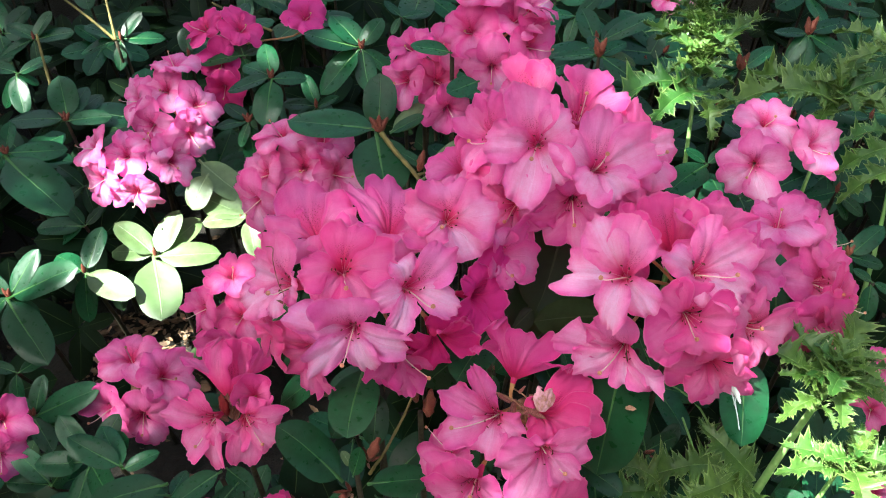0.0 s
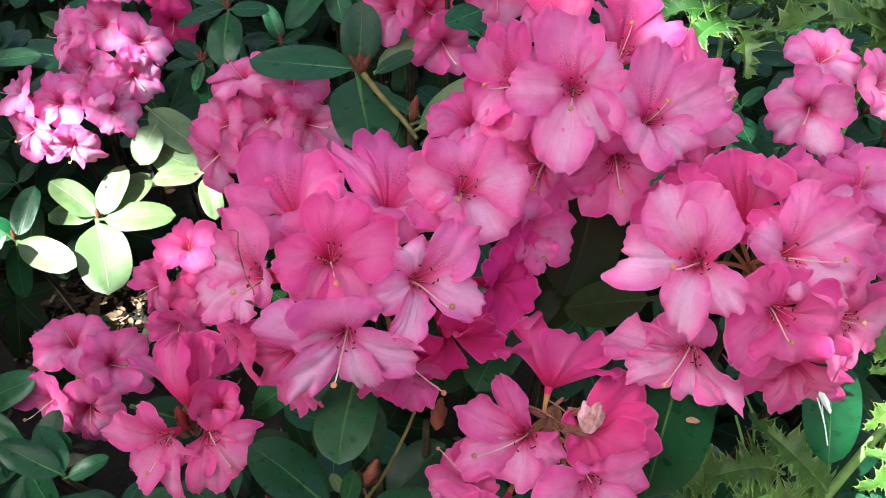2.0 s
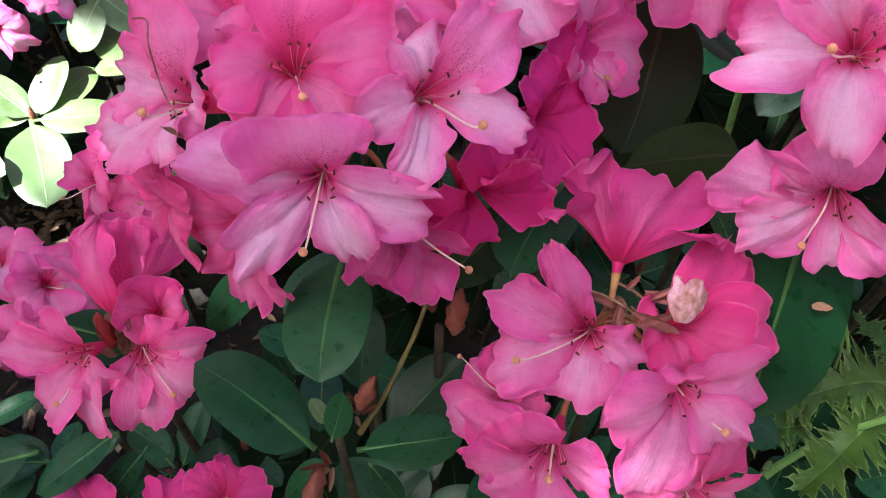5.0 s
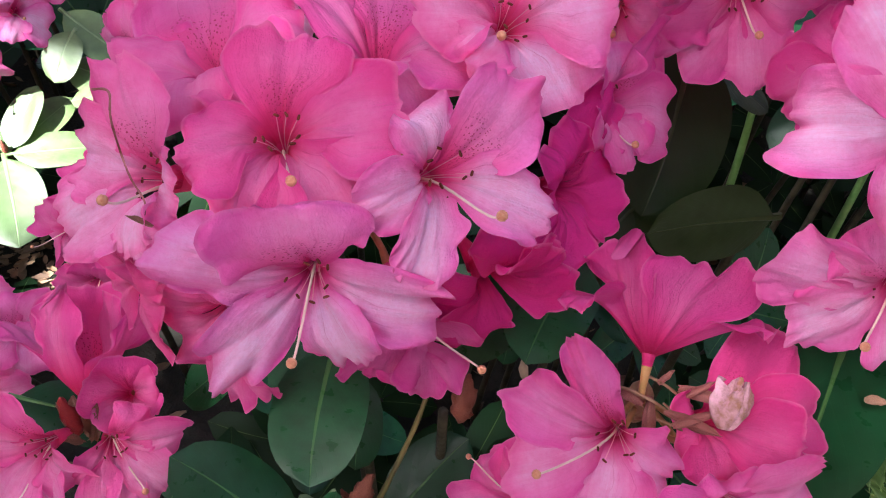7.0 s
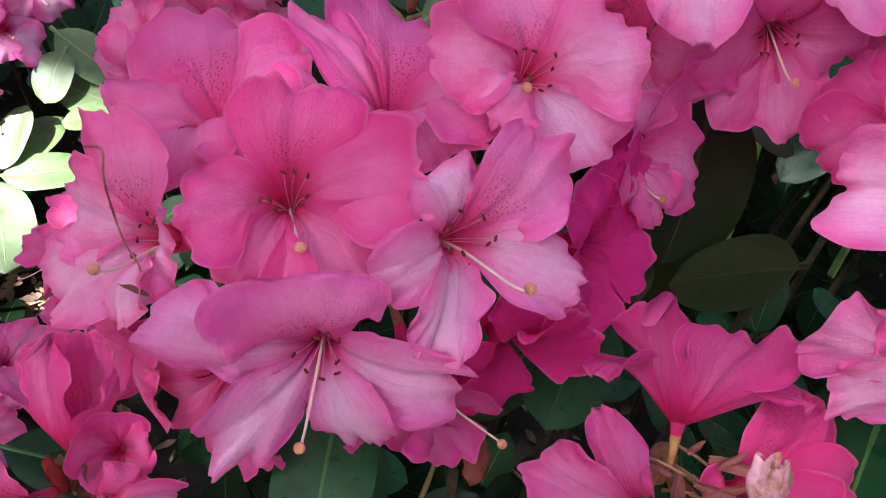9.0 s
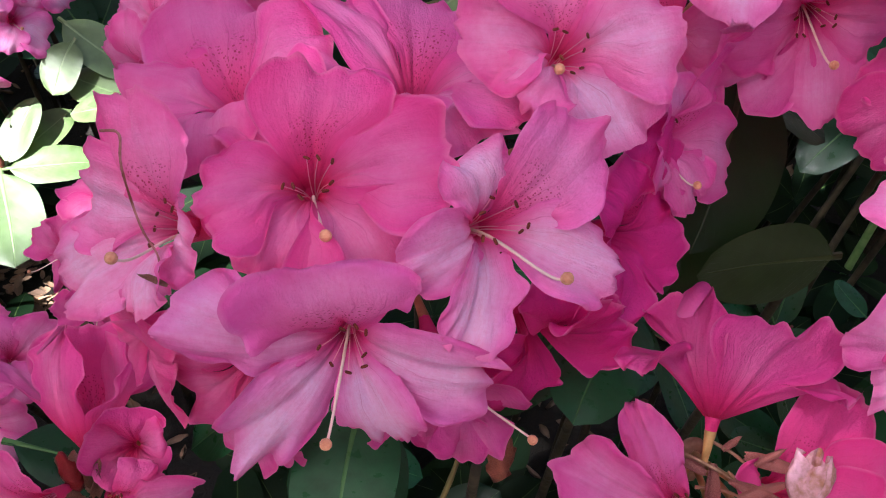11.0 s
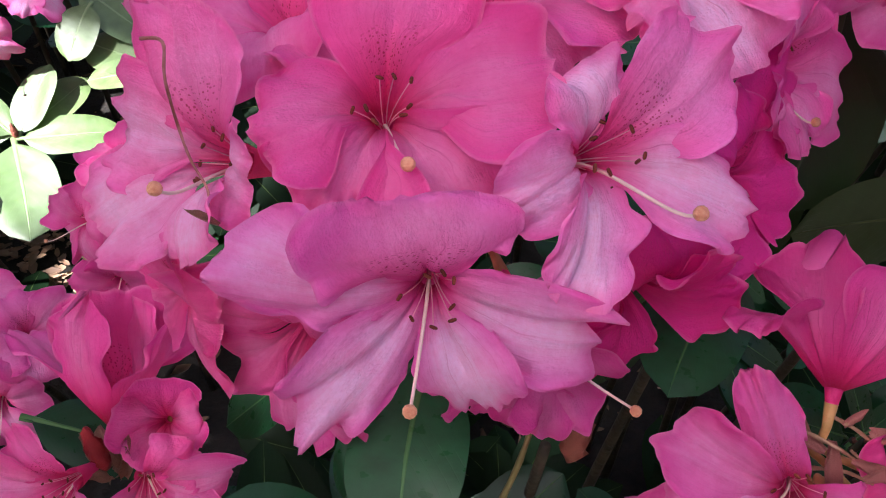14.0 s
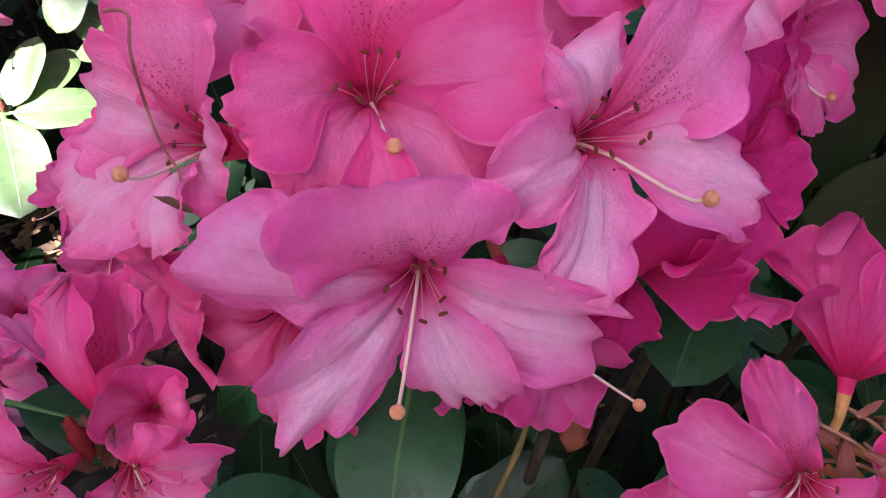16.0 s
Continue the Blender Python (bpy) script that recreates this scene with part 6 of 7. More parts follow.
stem = branch((-0.710, 1.196, 0.412), (-0.710, 1.296, 0.000), "glossy dark green oval leaves on a brown shoot", 0.3, 0.003)
leaf(stem, (-0.710, 1.196, 0.412), (-0.591, 1.092, 0.372), (0.000, -0.314, 0.949), 0.46, 4)
leaf(stem, (-0.710, 1.196, 0.412), (-0.713, 1.247, 0.443), (0.000, -0.314, 0.949), 0.42, 3)
leaf(stem, (-0.710, 1.196, 0.412), (-0.620, 1.222, 0.411), (0.000, -0.314, 0.949), 0.42, 1)
leaf(stem, (-0.710, 1.196, 0.412), (-0.747, 1.163, 0.370), (0.000, -0.314, 0.949), 0.42, 0)
leaf(stem, (-0.710, 1.196, 0.412), (-0.628, 1.231, 0.388), (0.000, -0.314, 0.949), 0.42, 3)
leaf(stem, (-0.710, 1.196, 0.412), (-0.738, 1.220, 0.443), (0.000, -0.314, 0.949), 0.42, 5)
bud(stem, (-0.710, 1.196, 0.412), (-0.477, -0.040, 0.878), 0.018, 0)
bud(stem, (-0.710, 1.196, 0.412), (0.000, -0.045, 0.999), 0.018, 1)
bud(stem, (-0.710, 1.196, 0.412), (0.477, -0.040, 0.878), 0.018, 2)

stem = branch((-0.624, 1.254, 0.441), (-0.624, 1.354, 0.000), "glossy dark green oval leaves on a brown shoot", 0.3, 0.003)
leaf(stem, (-0.624, 1.254, 0.441), (-0.723, 1.259, 0.447), (0.000, -0.314, 0.949), 0.42, 2)
leaf(stem, (-0.624, 1.254, 0.441), (-0.647, 1.322, 0.492), (0.000, -0.314, 0.949), 0.55, 4)
leaf(stem, (-0.624, 1.254, 0.441), (-0.550, 1.259, 0.447), (0.000, -0.314, 0.949), 0.42, 5)
leaf(stem, (-0.624, 1.254, 0.441), (-0.608, 1.323, 0.471), (0.000, -0.314, 0.949), 0.42, 1)
leaf(stem, (-0.624, 1.254, 0.441), (-0.685, 1.254, 0.417), (0.000, -0.314, 0.949), 0.42, 5)
leaf(stem, (-0.624, 1.254, 0.441), (-0.588, 1.336, 0.453), (0.000, -0.314, 0.949), 0.42, 2)
bud(stem, (-0.624, 1.254, 0.441), (-0.477, -0.040, 0.878), 0.018, 0)
bud(stem, (-0.624, 1.254, 0.441), (0.000, -0.045, 0.999), 0.018, 1)
bud(stem, (-0.624, 1.254, 0.441), (0.477, -0.040, 0.878), 0.018, 2)

stem = branch((-0.776, 1.432, 0.437), (-0.776, 1.532, 0.000), "glossy dark green oval leaves on a brown shoot", 0.3, 0.003)
leaf(stem, (-0.776, 1.432, 0.437), (-0.802, 1.394, 0.389), (0.000, -0.314, 0.949), 0.42, 6)
leaf(stem, (-0.776, 1.432, 0.437), (-0.756, 1.369, 0.391), (0.000, -0.314, 0.949), 0.42, 4)
leaf(stem, (-0.776, 1.432, 0.437), (-0.838, 1.445, 0.454), (0.000, -0.314, 0.949), 0.42, 4)
leaf(stem, (-0.776, 1.432, 0.437), (-0.715, 1.451, 0.462), (0.000, -0.314, 0.949), 0.42, 7)
leaf(stem, (-0.776, 1.432, 0.437), (-0.745, 1.439, 0.411), (0.000, -0.314, 0.949), 0.42, 5)

stem = branch((-0.623, 1.246, 0.315), (-0.623, 1.346, 0.000), "glossy dark green oval leaves on a brown shoot", 0.3, 0.003)
leaf(stem, (-0.623, 1.246, 0.315), (-0.672, 1.270, 0.346), (0.000, -0.314, 0.949), 0.42, 6)
leaf(stem, (-0.623, 1.246, 0.315), (-0.682, 1.222, 0.284), (0.000, -0.314, 0.949), 0.42, 4)
leaf(stem, (-0.623, 1.246, 0.315), (-0.604, 1.216, 0.276), (0.000, -0.314, 0.949), 0.42, 6)
leaf(stem, (-0.623, 1.246, 0.315), (-0.574, 1.246, 0.315), (0.000, -0.314, 0.949), 0.42, 6)

stem = branch((-0.623, 1.204, 0.261), (-0.623, 1.304, 0.000), "glossy dark green oval leaves on a brown shoot", 0.3, 0.003)
leaf(stem, (-0.623, 1.204, 0.261), (-0.672, 1.186, 0.237), (0.000, -0.314, 0.949), 0.42, 0)
leaf(stem, (-0.623, 1.204, 0.261), (-0.712, 1.204, 0.261), (0.000, -0.314, 0.949), 0.42, 6)
leaf(stem, (-0.623, 1.204, 0.261), (-0.589, 1.228, 0.292), (0.000, -0.314, 0.949), 0.42, 2)
leaf(stem, (-0.623, 1.204, 0.261), (-0.653, 1.228, 0.292), (0.000, -0.314, 0.949), 0.42, 3)

stem = branch((-0.613, 1.537, 0.456), (-0.613, 1.637, 0.000), "glossy dark green oval leaves on a brown shoot", 0.3, 0.003)
leaf(stem, (-0.613, 1.537, 0.456), (-0.693, 1.524, 0.439), (0.000, -0.314, 0.949), 0.42, 0)
leaf(stem, (-0.613, 1.537, 0.456), (-0.618, 1.501, 0.409), (0.000, -0.314, 0.949), 0.42, 7)
leaf(stem, (-0.613, 1.537, 0.456), (-0.532, 1.544, 0.464), (0.000, -0.314, 0.949), 0.42, 6)
leaf(stem, (-0.613, 1.537, 0.456), (-0.575, 1.570, 0.498), (0.000, -0.314, 0.949), 0.42, 3)
leaf(stem, (-0.613, 1.537, 0.456), (-0.683, 1.557, 0.481), (0.000, -0.314, 0.949), 0.42, 0)
bud(stem, (-0.613, 1.537, 0.456), (0.000, -0.045, 0.999), 0.018, 0)

stem = branch((-0.813, 1.604, 0.426), (-0.813, 1.704, 0.000), "glossy dark green oval leaves on a brown shoot", 0.3, 0.003)
leaf(stem, (-0.813, 1.604, 0.426), (-0.892, 1.583, 0.399), (0.000, -0.314, 0.949), 0.42, 7)
leaf(stem, (-0.813, 1.604, 0.426), (-0.869, 1.625, 0.452), (0.000, -0.314, 0.949), 0.42, 4)
leaf(stem, (-0.813, 1.604, 0.426), (-0.735, 1.614, 0.439), (0.000, -0.314, 0.949), 0.42, 5)
leaf(stem, (-0.813, 1.604, 0.426), (-0.780, 1.639, 0.470), (0.000, -0.314, 0.949), 0.42, 3)
leaf(stem, (-0.813, 1.604, 0.426), (-0.802, 1.570, 0.381), (0.000, -0.314, 0.949), 0.42, 1)
bud(stem, (-0.813, 1.604, 0.426), (0.000, -0.045, 0.999), 0.018, 0)

stem = branch((-0.452, 1.418, 0.477), (-0.452, 1.518, 0.000), "glossy dark green oval leaves on a brown shoot", 0.3, 0.003)
leaf(stem, (-0.452, 1.418, 0.477), (-0.462, 1.451, 0.519), (0.000, -0.314, 0.949), 0.55, 4)
leaf(stem, (-0.452, 1.418, 0.477), (-0.497, 1.412, 0.469), (0.000, -0.314, 0.949), 0.42, 1)
leaf(stem, (-0.452, 1.418, 0.477), (-0.524, 1.394, 0.412), (0.000, -0.314, 0.949), 0.5, 3)
leaf(stem, (-0.452, 1.418, 0.477), (-0.414, 1.457, 0.481), (0.000, -0.314, 0.949), 0.42, 0)
bud(stem, (-0.452, 1.418, 0.477), (0.000, -0.045, 0.999), 0.018, 0)

stem = branch((-0.338, 1.352, 0.509), (-0.338, 1.452, 0.000), "glossy dark green oval leaves on a brown shoot", 0.3, 0.003)
leaf(stem, (-0.338, 1.352, 0.509), (-0.416, 1.349, 0.504), (0.000, -0.314, 0.949), 0.45, 0)
leaf(stem, (-0.338, 1.352, 0.509), (-0.354, 1.396, 0.530), (0.000, -0.314, 0.949), 0.42, 3)
leaf(stem, (-0.338, 1.352, 0.509), (-0.306, 1.384, 0.515), (0.000, -0.314, 0.949), 0.42, 6)
leaf(stem, (-0.338, 1.352, 0.509), (-0.325, 1.342, 0.461), (0.000, -0.314, 0.949), 0.42, 0)

stem = branch((-0.279, 1.272, 0.509), (-0.279, 1.372, 0.000), "glossy dark green oval leaves on a brown shoot", 0.3, 0.003)
leaf(stem, (-0.279, 1.272, 0.509), (-0.352, 1.261, 0.496), (0.000, -0.314, 0.949), 0.42, 0)
leaf(stem, (-0.279, 1.272, 0.509), (-0.292, 1.327, 0.546), (0.000, -0.314, 0.949), 0.5, 7)
leaf(stem, (-0.279, 1.272, 0.509), (-0.280, 1.199, 0.463), (0.000, -0.314, 0.949), 0.55, 1)
leaf(stem, (-0.279, 1.272, 0.509), (-0.222, 1.273, 0.511), (0.000, -0.314, 0.949), 0.5, 2)
leaf(stem, (-0.279, 1.272, 0.509), (-0.333, 1.320, 0.514), (0.000, -0.314, 0.949), 0.42, 4)
bud(stem, (-0.279, 1.272, 0.509), (-0.262, -0.044, 0.964), 0.018, 0)
bud(stem, (-0.279, 1.272, 0.509), (0.262, -0.044, 0.964), 0.018, 1)

stem = branch((-0.132, 1.301, 0.547), (-0.132, 1.401, 0.000), "glossy dark green oval leaves on a brown shoot", 0.3, 0.003)
leaf(stem, (-0.132, 1.301, 0.547), (-0.226, 1.318, 0.569), (0.000, -0.314, 0.949), 0.45, 3)
leaf(stem, (-0.132, 1.301, 0.547), (-0.181, 1.358, 0.585), (0.000, -0.314, 0.949), 0.5, 0)
leaf(stem, (-0.132, 1.301, 0.547), (-0.103, 1.334, 0.589), (0.000, -0.314, 0.949), 0.55, 6)
leaf(stem, (-0.132, 1.301, 0.547), (-0.204, 1.258, 0.492), (0.000, -0.314, 0.949), 0.5, 0)
leaf(stem, (-0.132, 1.301, 0.547), (-0.117, 1.259, 0.493), (0.000, -0.314, 0.949), 0.5, 1)
leaf(stem, (-0.132, 1.301, 0.547), (-0.079, 1.302, 0.502), (0.000, -0.314, 0.949), 0.42, 5)
leaf(stem, (-0.132, 1.301, 0.547), (-0.202, 1.327, 0.511), (0.000, -0.314, 0.949), 0.42, 2)
bud(stem, (-0.132, 1.301, 0.547), (-0.262, -0.044, 0.964), 0.018, 0)
bud(stem, (-0.132, 1.301, 0.547), (0.262, -0.044, 0.964), 0.018, 1)

stem = branch((-0.215, 1.299, 0.441), (-0.215, 1.399, 0.000), "glossy dark green oval leaves on a brown shoot", 0.3, 0.003)
leaf(stem, (-0.215, 1.299, 0.441), (-0.273, 1.305, 0.448), (0.000, -0.314, 0.949), 0.42, 4)
leaf(stem, (-0.215, 1.299, 0.441), (-0.234, 1.335, 0.486), (0.000, -0.314, 0.949), 0.42, 7)
leaf(stem, (-0.215, 1.299, 0.441), (-0.177, 1.311, 0.456), (0.000, -0.314, 0.949), 0.42, 0)
leaf(stem, (-0.215, 1.299, 0.441), (-0.186, 1.276, 0.410), (0.000, -0.314, 0.949), 0.42, 5)
leaf(stem, (-0.215, 1.299, 0.441), (-0.253, 1.276, 0.410), (0.000, -0.314, 0.949), 0.42, 3)
bud(stem, (-0.215, 1.299, 0.441), (0.000, -0.045, 0.999), 0.018, 0)

stem = branch((-0.241, 1.584, 0.515), (-0.241, 1.684, 0.000), "glossy dark green oval leaves on a brown shoot", 0.3, 0.003)
leaf(stem, (-0.241, 1.584, 0.515), (-0.306, 1.570, 0.498), (0.000, -0.314, 0.949), 0.42, 3)
leaf(stem, (-0.241, 1.584, 0.515), (-0.220, 1.557, 0.481), (0.000, -0.314, 0.949), 0.42, 1)
leaf(stem, (-0.241, 1.584, 0.515), (-0.177, 1.597, 0.532), (0.000, -0.314, 0.949), 0.42, 1)
leaf(stem, (-0.241, 1.584, 0.515), (-0.284, 1.604, 0.541), (0.000, -0.314, 0.949), 0.42, 2)

stem = branch((-0.073, 1.428, 0.547), (-0.073, 1.528, 0.000), "glossy dark green oval leaves on a brown shoot", 0.3, 0.003)
leaf(stem, (-0.073, 1.428, 0.547), (-0.102, 1.446, 0.570), (0.000, -0.314, 0.949), 0.42, 3)
leaf(stem, (-0.073, 1.428, 0.547), (-0.024, 1.434, 0.555), (0.000, -0.314, 0.949), 0.42, 4)
leaf(stem, (-0.073, 1.428, 0.547), (-0.092, 1.410, 0.524), (0.000, -0.314, 0.949), 0.42, 2)
leaf(stem, (-0.073, 1.428, 0.547), (-0.043, 1.416, 0.532), (0.000, -0.314, 0.949), 0.42, 0)

stem = branch((-0.080, 0.945, 0.600), (-0.080, 1.045, 0.000), "leafy shoot with pointed reddish buds", 0.3, 0.003)
leaf(stem, (-0.080, 0.945, 0.600), (-0.202, 0.983, 0.603), (0.000, -0.314, 0.949), 0.38, 7)
leaf(stem, (-0.080, 0.945, 0.600), (-0.081, 0.977, 0.664), (0.000, -0.314, 0.949), 0.58, 6)
leaf(stem, (-0.080, 0.945, 0.600), (-0.074, 0.860, 0.561), (0.000, -0.314, 0.949), 0.72, 0)
bud(stem, (-0.080, 0.945, 0.600), (-0.477, -0.040, 0.878), 0.024, 0)
bud(stem, (-0.080, 0.945, 0.600), (0.000, -0.045, 0.999), 0.024, 1)
bud(stem, (-0.080, 0.945, 0.600), (0.477, -0.040, 0.878), 0.024, 2)
leaf(stem, (-0.067, 0.944, 0.599), (-0.014, 0.968, 0.630), (0.000, -0.314, 0.949), 0.42, 4, True)
leaf(stem, (-0.067, 0.943, 0.598), (-0.024, 0.944, 0.623), (0.000, -0.314, 0.949), 0.35, 3)
twig(stem, ((-0.077, 0.937, 0.602), (-0.059, 0.911, 0.591), (-0.038, 0.879, 0.585), (-0.023, 0.855, 0.577)), 0.0034, GREEN_TWIG, "twig", "")

stem = branch((-0.030, 0.875, 0.580), (-0.030, 0.975, 0.000), "glossy dark green oval leaves on a brown shoot", 0.3, 0.003)
twig(stem, ((-0.030, 0.863, 0.588), (-0.013, 0.865, 0.591), (0.004, 0.848, 0.592)), 0.002, GREEN_TWIG, "twig", "")
leaf(stem, (-0.026, 0.859, 0.583), (0.043, 0.867, 0.640), (0.000, -0.314, 0.949), 0.4, 4, True)
leaf(stem, (-0.017, 0.891, 0.578), (-0.059, 0.914, 0.596), (0.000, -0.314, 0.949), 0.3, 6)
bud(stem, (-0.028, 0.861, 0.597), (0.207, 0.102, 0.973), 0.026, 1)

stem = branch((0.011, 0.967, 0.699), (0.011, 1.067, 0.000), "glossy dark green oval leaves on a brown shoot", 0.3, 0.003)
leaf(stem, (0.011, 0.939, 0.708), (-0.037, 0.934, 0.725), (0.000, -0.314, 0.949), 0.5, 0)
leaf(stem, (0.043, 0.905, 0.689), (0.004, 0.887, 0.688), (0.000, -0.314, 0.949), 0.7, 7)

stem = branch((-0.610, 1.503, 0.469), (-0.610, 1.603, 0.000), "bare yellow-green twigs above the leaves", 0.3, 0.003)
twig(stem, ((-0.610, 1.503, 0.469), (-0.649, 1.518, 0.500), (-0.698, 1.535, 0.535)), 0.003, GREEN_TWIG, "twig", "")
twig(stem, ((-0.610, 1.503, 0.469), (-0.618, 1.523, 0.496), (-0.631, 1.556, 0.537)), 0.003, GREEN_TWIG, "twig", "")
twig(stem, ((-0.713, 1.413, 0.413), (-0.727, 1.445, 0.465), (-0.734, 1.463, 0.500)), 0.003, GREEN_TWIG, "twig", "")

stem = branch((-0.304, 1.446, 0.513), (-0.304, 1.546, 0.000), "long bare yellow-green twig", 0.3, 0.003)
twig(stem, ((-0.304, 1.446, 0.513), (-0.345, 1.450, 0.529), (-0.406, 1.457, 0.561)), 0.0026, GREEN_TWIG, "twig", "")

stem = branch((-0.414, 0.977, 0.144), (-0.414, 1.077, 0.000), "fresh light green seedling on the soil", 0.3, 0.003)
leaf(stem, (-0.414, 0.977, 0.144), (-0.381, 0.989, 0.182), (0.000, -0.314, 0.949), 0.5, 5, True)
leaf(stem, (-0.419, 0.975, 0.141), (-0.437, 0.970, 0.158), (0.000, -0.314, 0.949), 0.5, 0, True)
leaf(stem, (-0.414, 0.972, 0.137), (-0.395, 0.939, 0.130), (0.000, -0.314, 0.949), 0.5, 0, True)
leaf(stem, (-0.419, 0.972, 0.137), (-0.437, 0.951, 0.133), (0.000, -0.314, 0.949), 0.4, 2, True)

stem = branch((0.230, 1.175, 0.594), (0.230, 1.275, 0.000), "leafy shoot with two upright red buds", 0.3, 0.003)
leaf(stem, (0.230, 1.175, 0.594), (0.275, 1.202, 0.605), (0.000, -0.314, 0.949), 0.42, 0)
leaf(stem, (0.230, 1.175, 0.594), (0.298, 1.122, 0.572), (0.000, -0.314, 0.949), 0.36, 1)
leaf(stem, (0.230, 1.175, 0.594), (0.159, 1.177, 0.596), (0.000, -0.314, 0.949), 0.36, 0)
leaf(stem, (0.230, 1.175, 0.594), (0.221, 1.215, 0.610), (0.000, -0.314, 0.949), 0.5, 1)
leaf(stem, (0.230, 1.175, 0.594), (0.149, 1.184, 0.570), (0.000, -0.314, 0.949), 0.42, 7)
leaf(stem, (0.230, 1.175, 0.594), (0.296, 1.202, 0.571), (0.000, -0.314, 0.949), 0.42, 0)
bud(stem, (0.230, 1.175, 0.594), (-0.262, -0.044, 0.964), 0.030, 0)
bud(stem, (0.230, 1.175, 0.594), (0.262, -0.044, 0.964), 0.030, 1)

stem = branch((0.325, 1.278, 0.529), (0.325, 1.378, 0.000), "glossy dark green oval leaves on a brown shoot", 0.3, 0.003)
leaf(stem, (0.325, 1.278, 0.529), (0.352, 1.312, 0.572), (0.000, -0.314, 0.949), 0.5, 1)
leaf(stem, (0.325, 1.278, 0.529), (0.288, 1.309, 0.569), (0.000, -0.314, 0.949), 0.42, 7)
leaf(stem, (0.325, 1.278, 0.529), (0.389, 1.270, 0.518), (0.000, -0.314, 0.949), 0.42, 5)
leaf(stem, (0.325, 1.278, 0.529), (0.361, 1.253, 0.497), (0.000, -0.314, 0.949), 0.42, 2)
bud(stem, (0.325, 1.278, 0.529), (0.000, -0.045, 0.999), 0.018, 0)

stem = branch((0.232, 1.428, 0.547), (0.232, 1.528, 0.000), "glossy dark green oval leaves on a brown shoot", 0.3, 0.003)
leaf(stem, (0.232, 1.428, 0.547), (0.173, 1.434, 0.555), (0.000, -0.314, 0.949), 0.42, 5)
leaf(stem, (0.232, 1.428, 0.547), (0.271, 1.452, 0.578), (0.000, -0.314, 0.949), 0.42, 1)
leaf(stem, (0.232, 1.428, 0.547), (0.212, 1.398, 0.508), (0.000, -0.314, 0.949), 0.42, 5)
leaf(stem, (0.232, 1.428, 0.547), (0.291, 1.416, 0.532), (0.000, -0.314, 0.949), 0.42, 6)

stem = branch((0.468, 1.241, 0.540), (0.468, 1.341, 0.000), "glossy dark green oval leaves on a brown shoot", 0.3, 0.003)
leaf(stem, (0.468, 1.241, 0.540), (0.450, 1.275, 0.584), (0.000, -0.314, 0.949), 0.42, 6)
leaf(stem, (0.468, 1.241, 0.540), (0.521, 1.264, 0.570), (0.000, -0.314, 0.949), 0.42, 4)
leaf(stem, (0.468, 1.241, 0.540), (0.423, 1.253, 0.556), (0.000, -0.314, 0.949), 0.42, 5)
leaf(stem, (0.468, 1.241, 0.540), (0.414, 1.226, 0.520), (0.000, -0.314, 0.949), 0.42, 4)
bud(stem, (0.468, 1.241, 0.540), (-0.262, -0.044, 0.964), 0.030, 0)
bud(stem, (0.468, 1.241, 0.540), (0.262, -0.044, 0.964), 0.030, 1)

stem = branch((0.575, 1.275, 0.584), (0.575, 1.375, 0.000), "glossy dark green oval leaves on a brown shoot", 0.3, 0.003)
leaf(stem, (0.575, 1.275, 0.584), (0.521, 1.278, 0.587), (0.000, -0.314, 0.949), 0.42, 3)
leaf(stem, (0.575, 1.275, 0.584), (0.646, 1.248, 0.549), (0.000, -0.314, 0.949), 0.42, 5)
leaf(stem, (0.575, 1.275, 0.584), (0.637, 1.292, 0.605), (0.000, -0.314, 0.949), 0.42, 6)
leaf(stem, (0.575, 1.275, 0.584), (0.566, 1.232, 0.527), (0.000, -0.314, 0.949), 0.42, 1)
leaf(stem, (0.575, 1.275, 0.584), (0.539, 1.248, 0.549), (0.000, -0.314, 0.949), 0.42, 2)
bud(stem, (0.575, 1.275, 0.584), (-0.262, -0.044, 0.964), 0.030, 0)
bud(stem, (0.575, 1.275, 0.584), (0.262, -0.044, 0.964), 0.030, 1)

stem = branch((0.737, 1.502, 0.527), (0.737, 1.602, 0.000), "glossy dark green oval leaves on a brown shoot", 0.3, 0.003)
leaf(stem, (0.737, 1.502, 0.527), (0.686, 1.515, 0.543), (0.000, -0.314, 0.949), 0.42, 0)
leaf(stem, (0.737, 1.502, 0.527), (0.799, 1.502, 0.527), (0.000, -0.314, 0.949), 0.42, 6)
leaf(stem, (0.737, 1.502, 0.527), (0.778, 1.477, 0.494), (0.000, -0.314, 0.949), 0.42, 1)
bud(stem, (0.737, 1.502, 0.527), (0.000, -0.045, 0.999), 0.018, 0)

stem = branch((0.519, 0.865, 0.464), (0.519, 0.965, 0.000), "glossy dark green oval leaves on a brown shoot", 0.3, 0.003)
leaf(stem, (0.519, 0.865, 0.464), (0.569, 0.889, 0.494), (0.000, -0.314, 0.949), 0.42, 2)
leaf(stem, (0.519, 0.865, 0.464), (0.498, 0.889, 0.494), (0.000, -0.314, 0.949), 0.5, 0)
leaf(stem, (0.519, 0.865, 0.464), (0.567, 0.857, 0.453), (0.000, -0.314, 0.949), 0.42, 5)
leaf(stem, (0.519, 0.865, 0.464), (0.483, 0.898, 0.505), (0.000, -0.314, 0.949), 0.42, 7)
leaf(stem, (0.519, 0.865, 0.464), (0.512, 0.835, 0.425), (0.000, -0.314, 0.949), 0.42, 6)
bud(stem, (0.519, 0.865, 0.464), (-0.262, -0.044, 0.964), 0.018, 0)
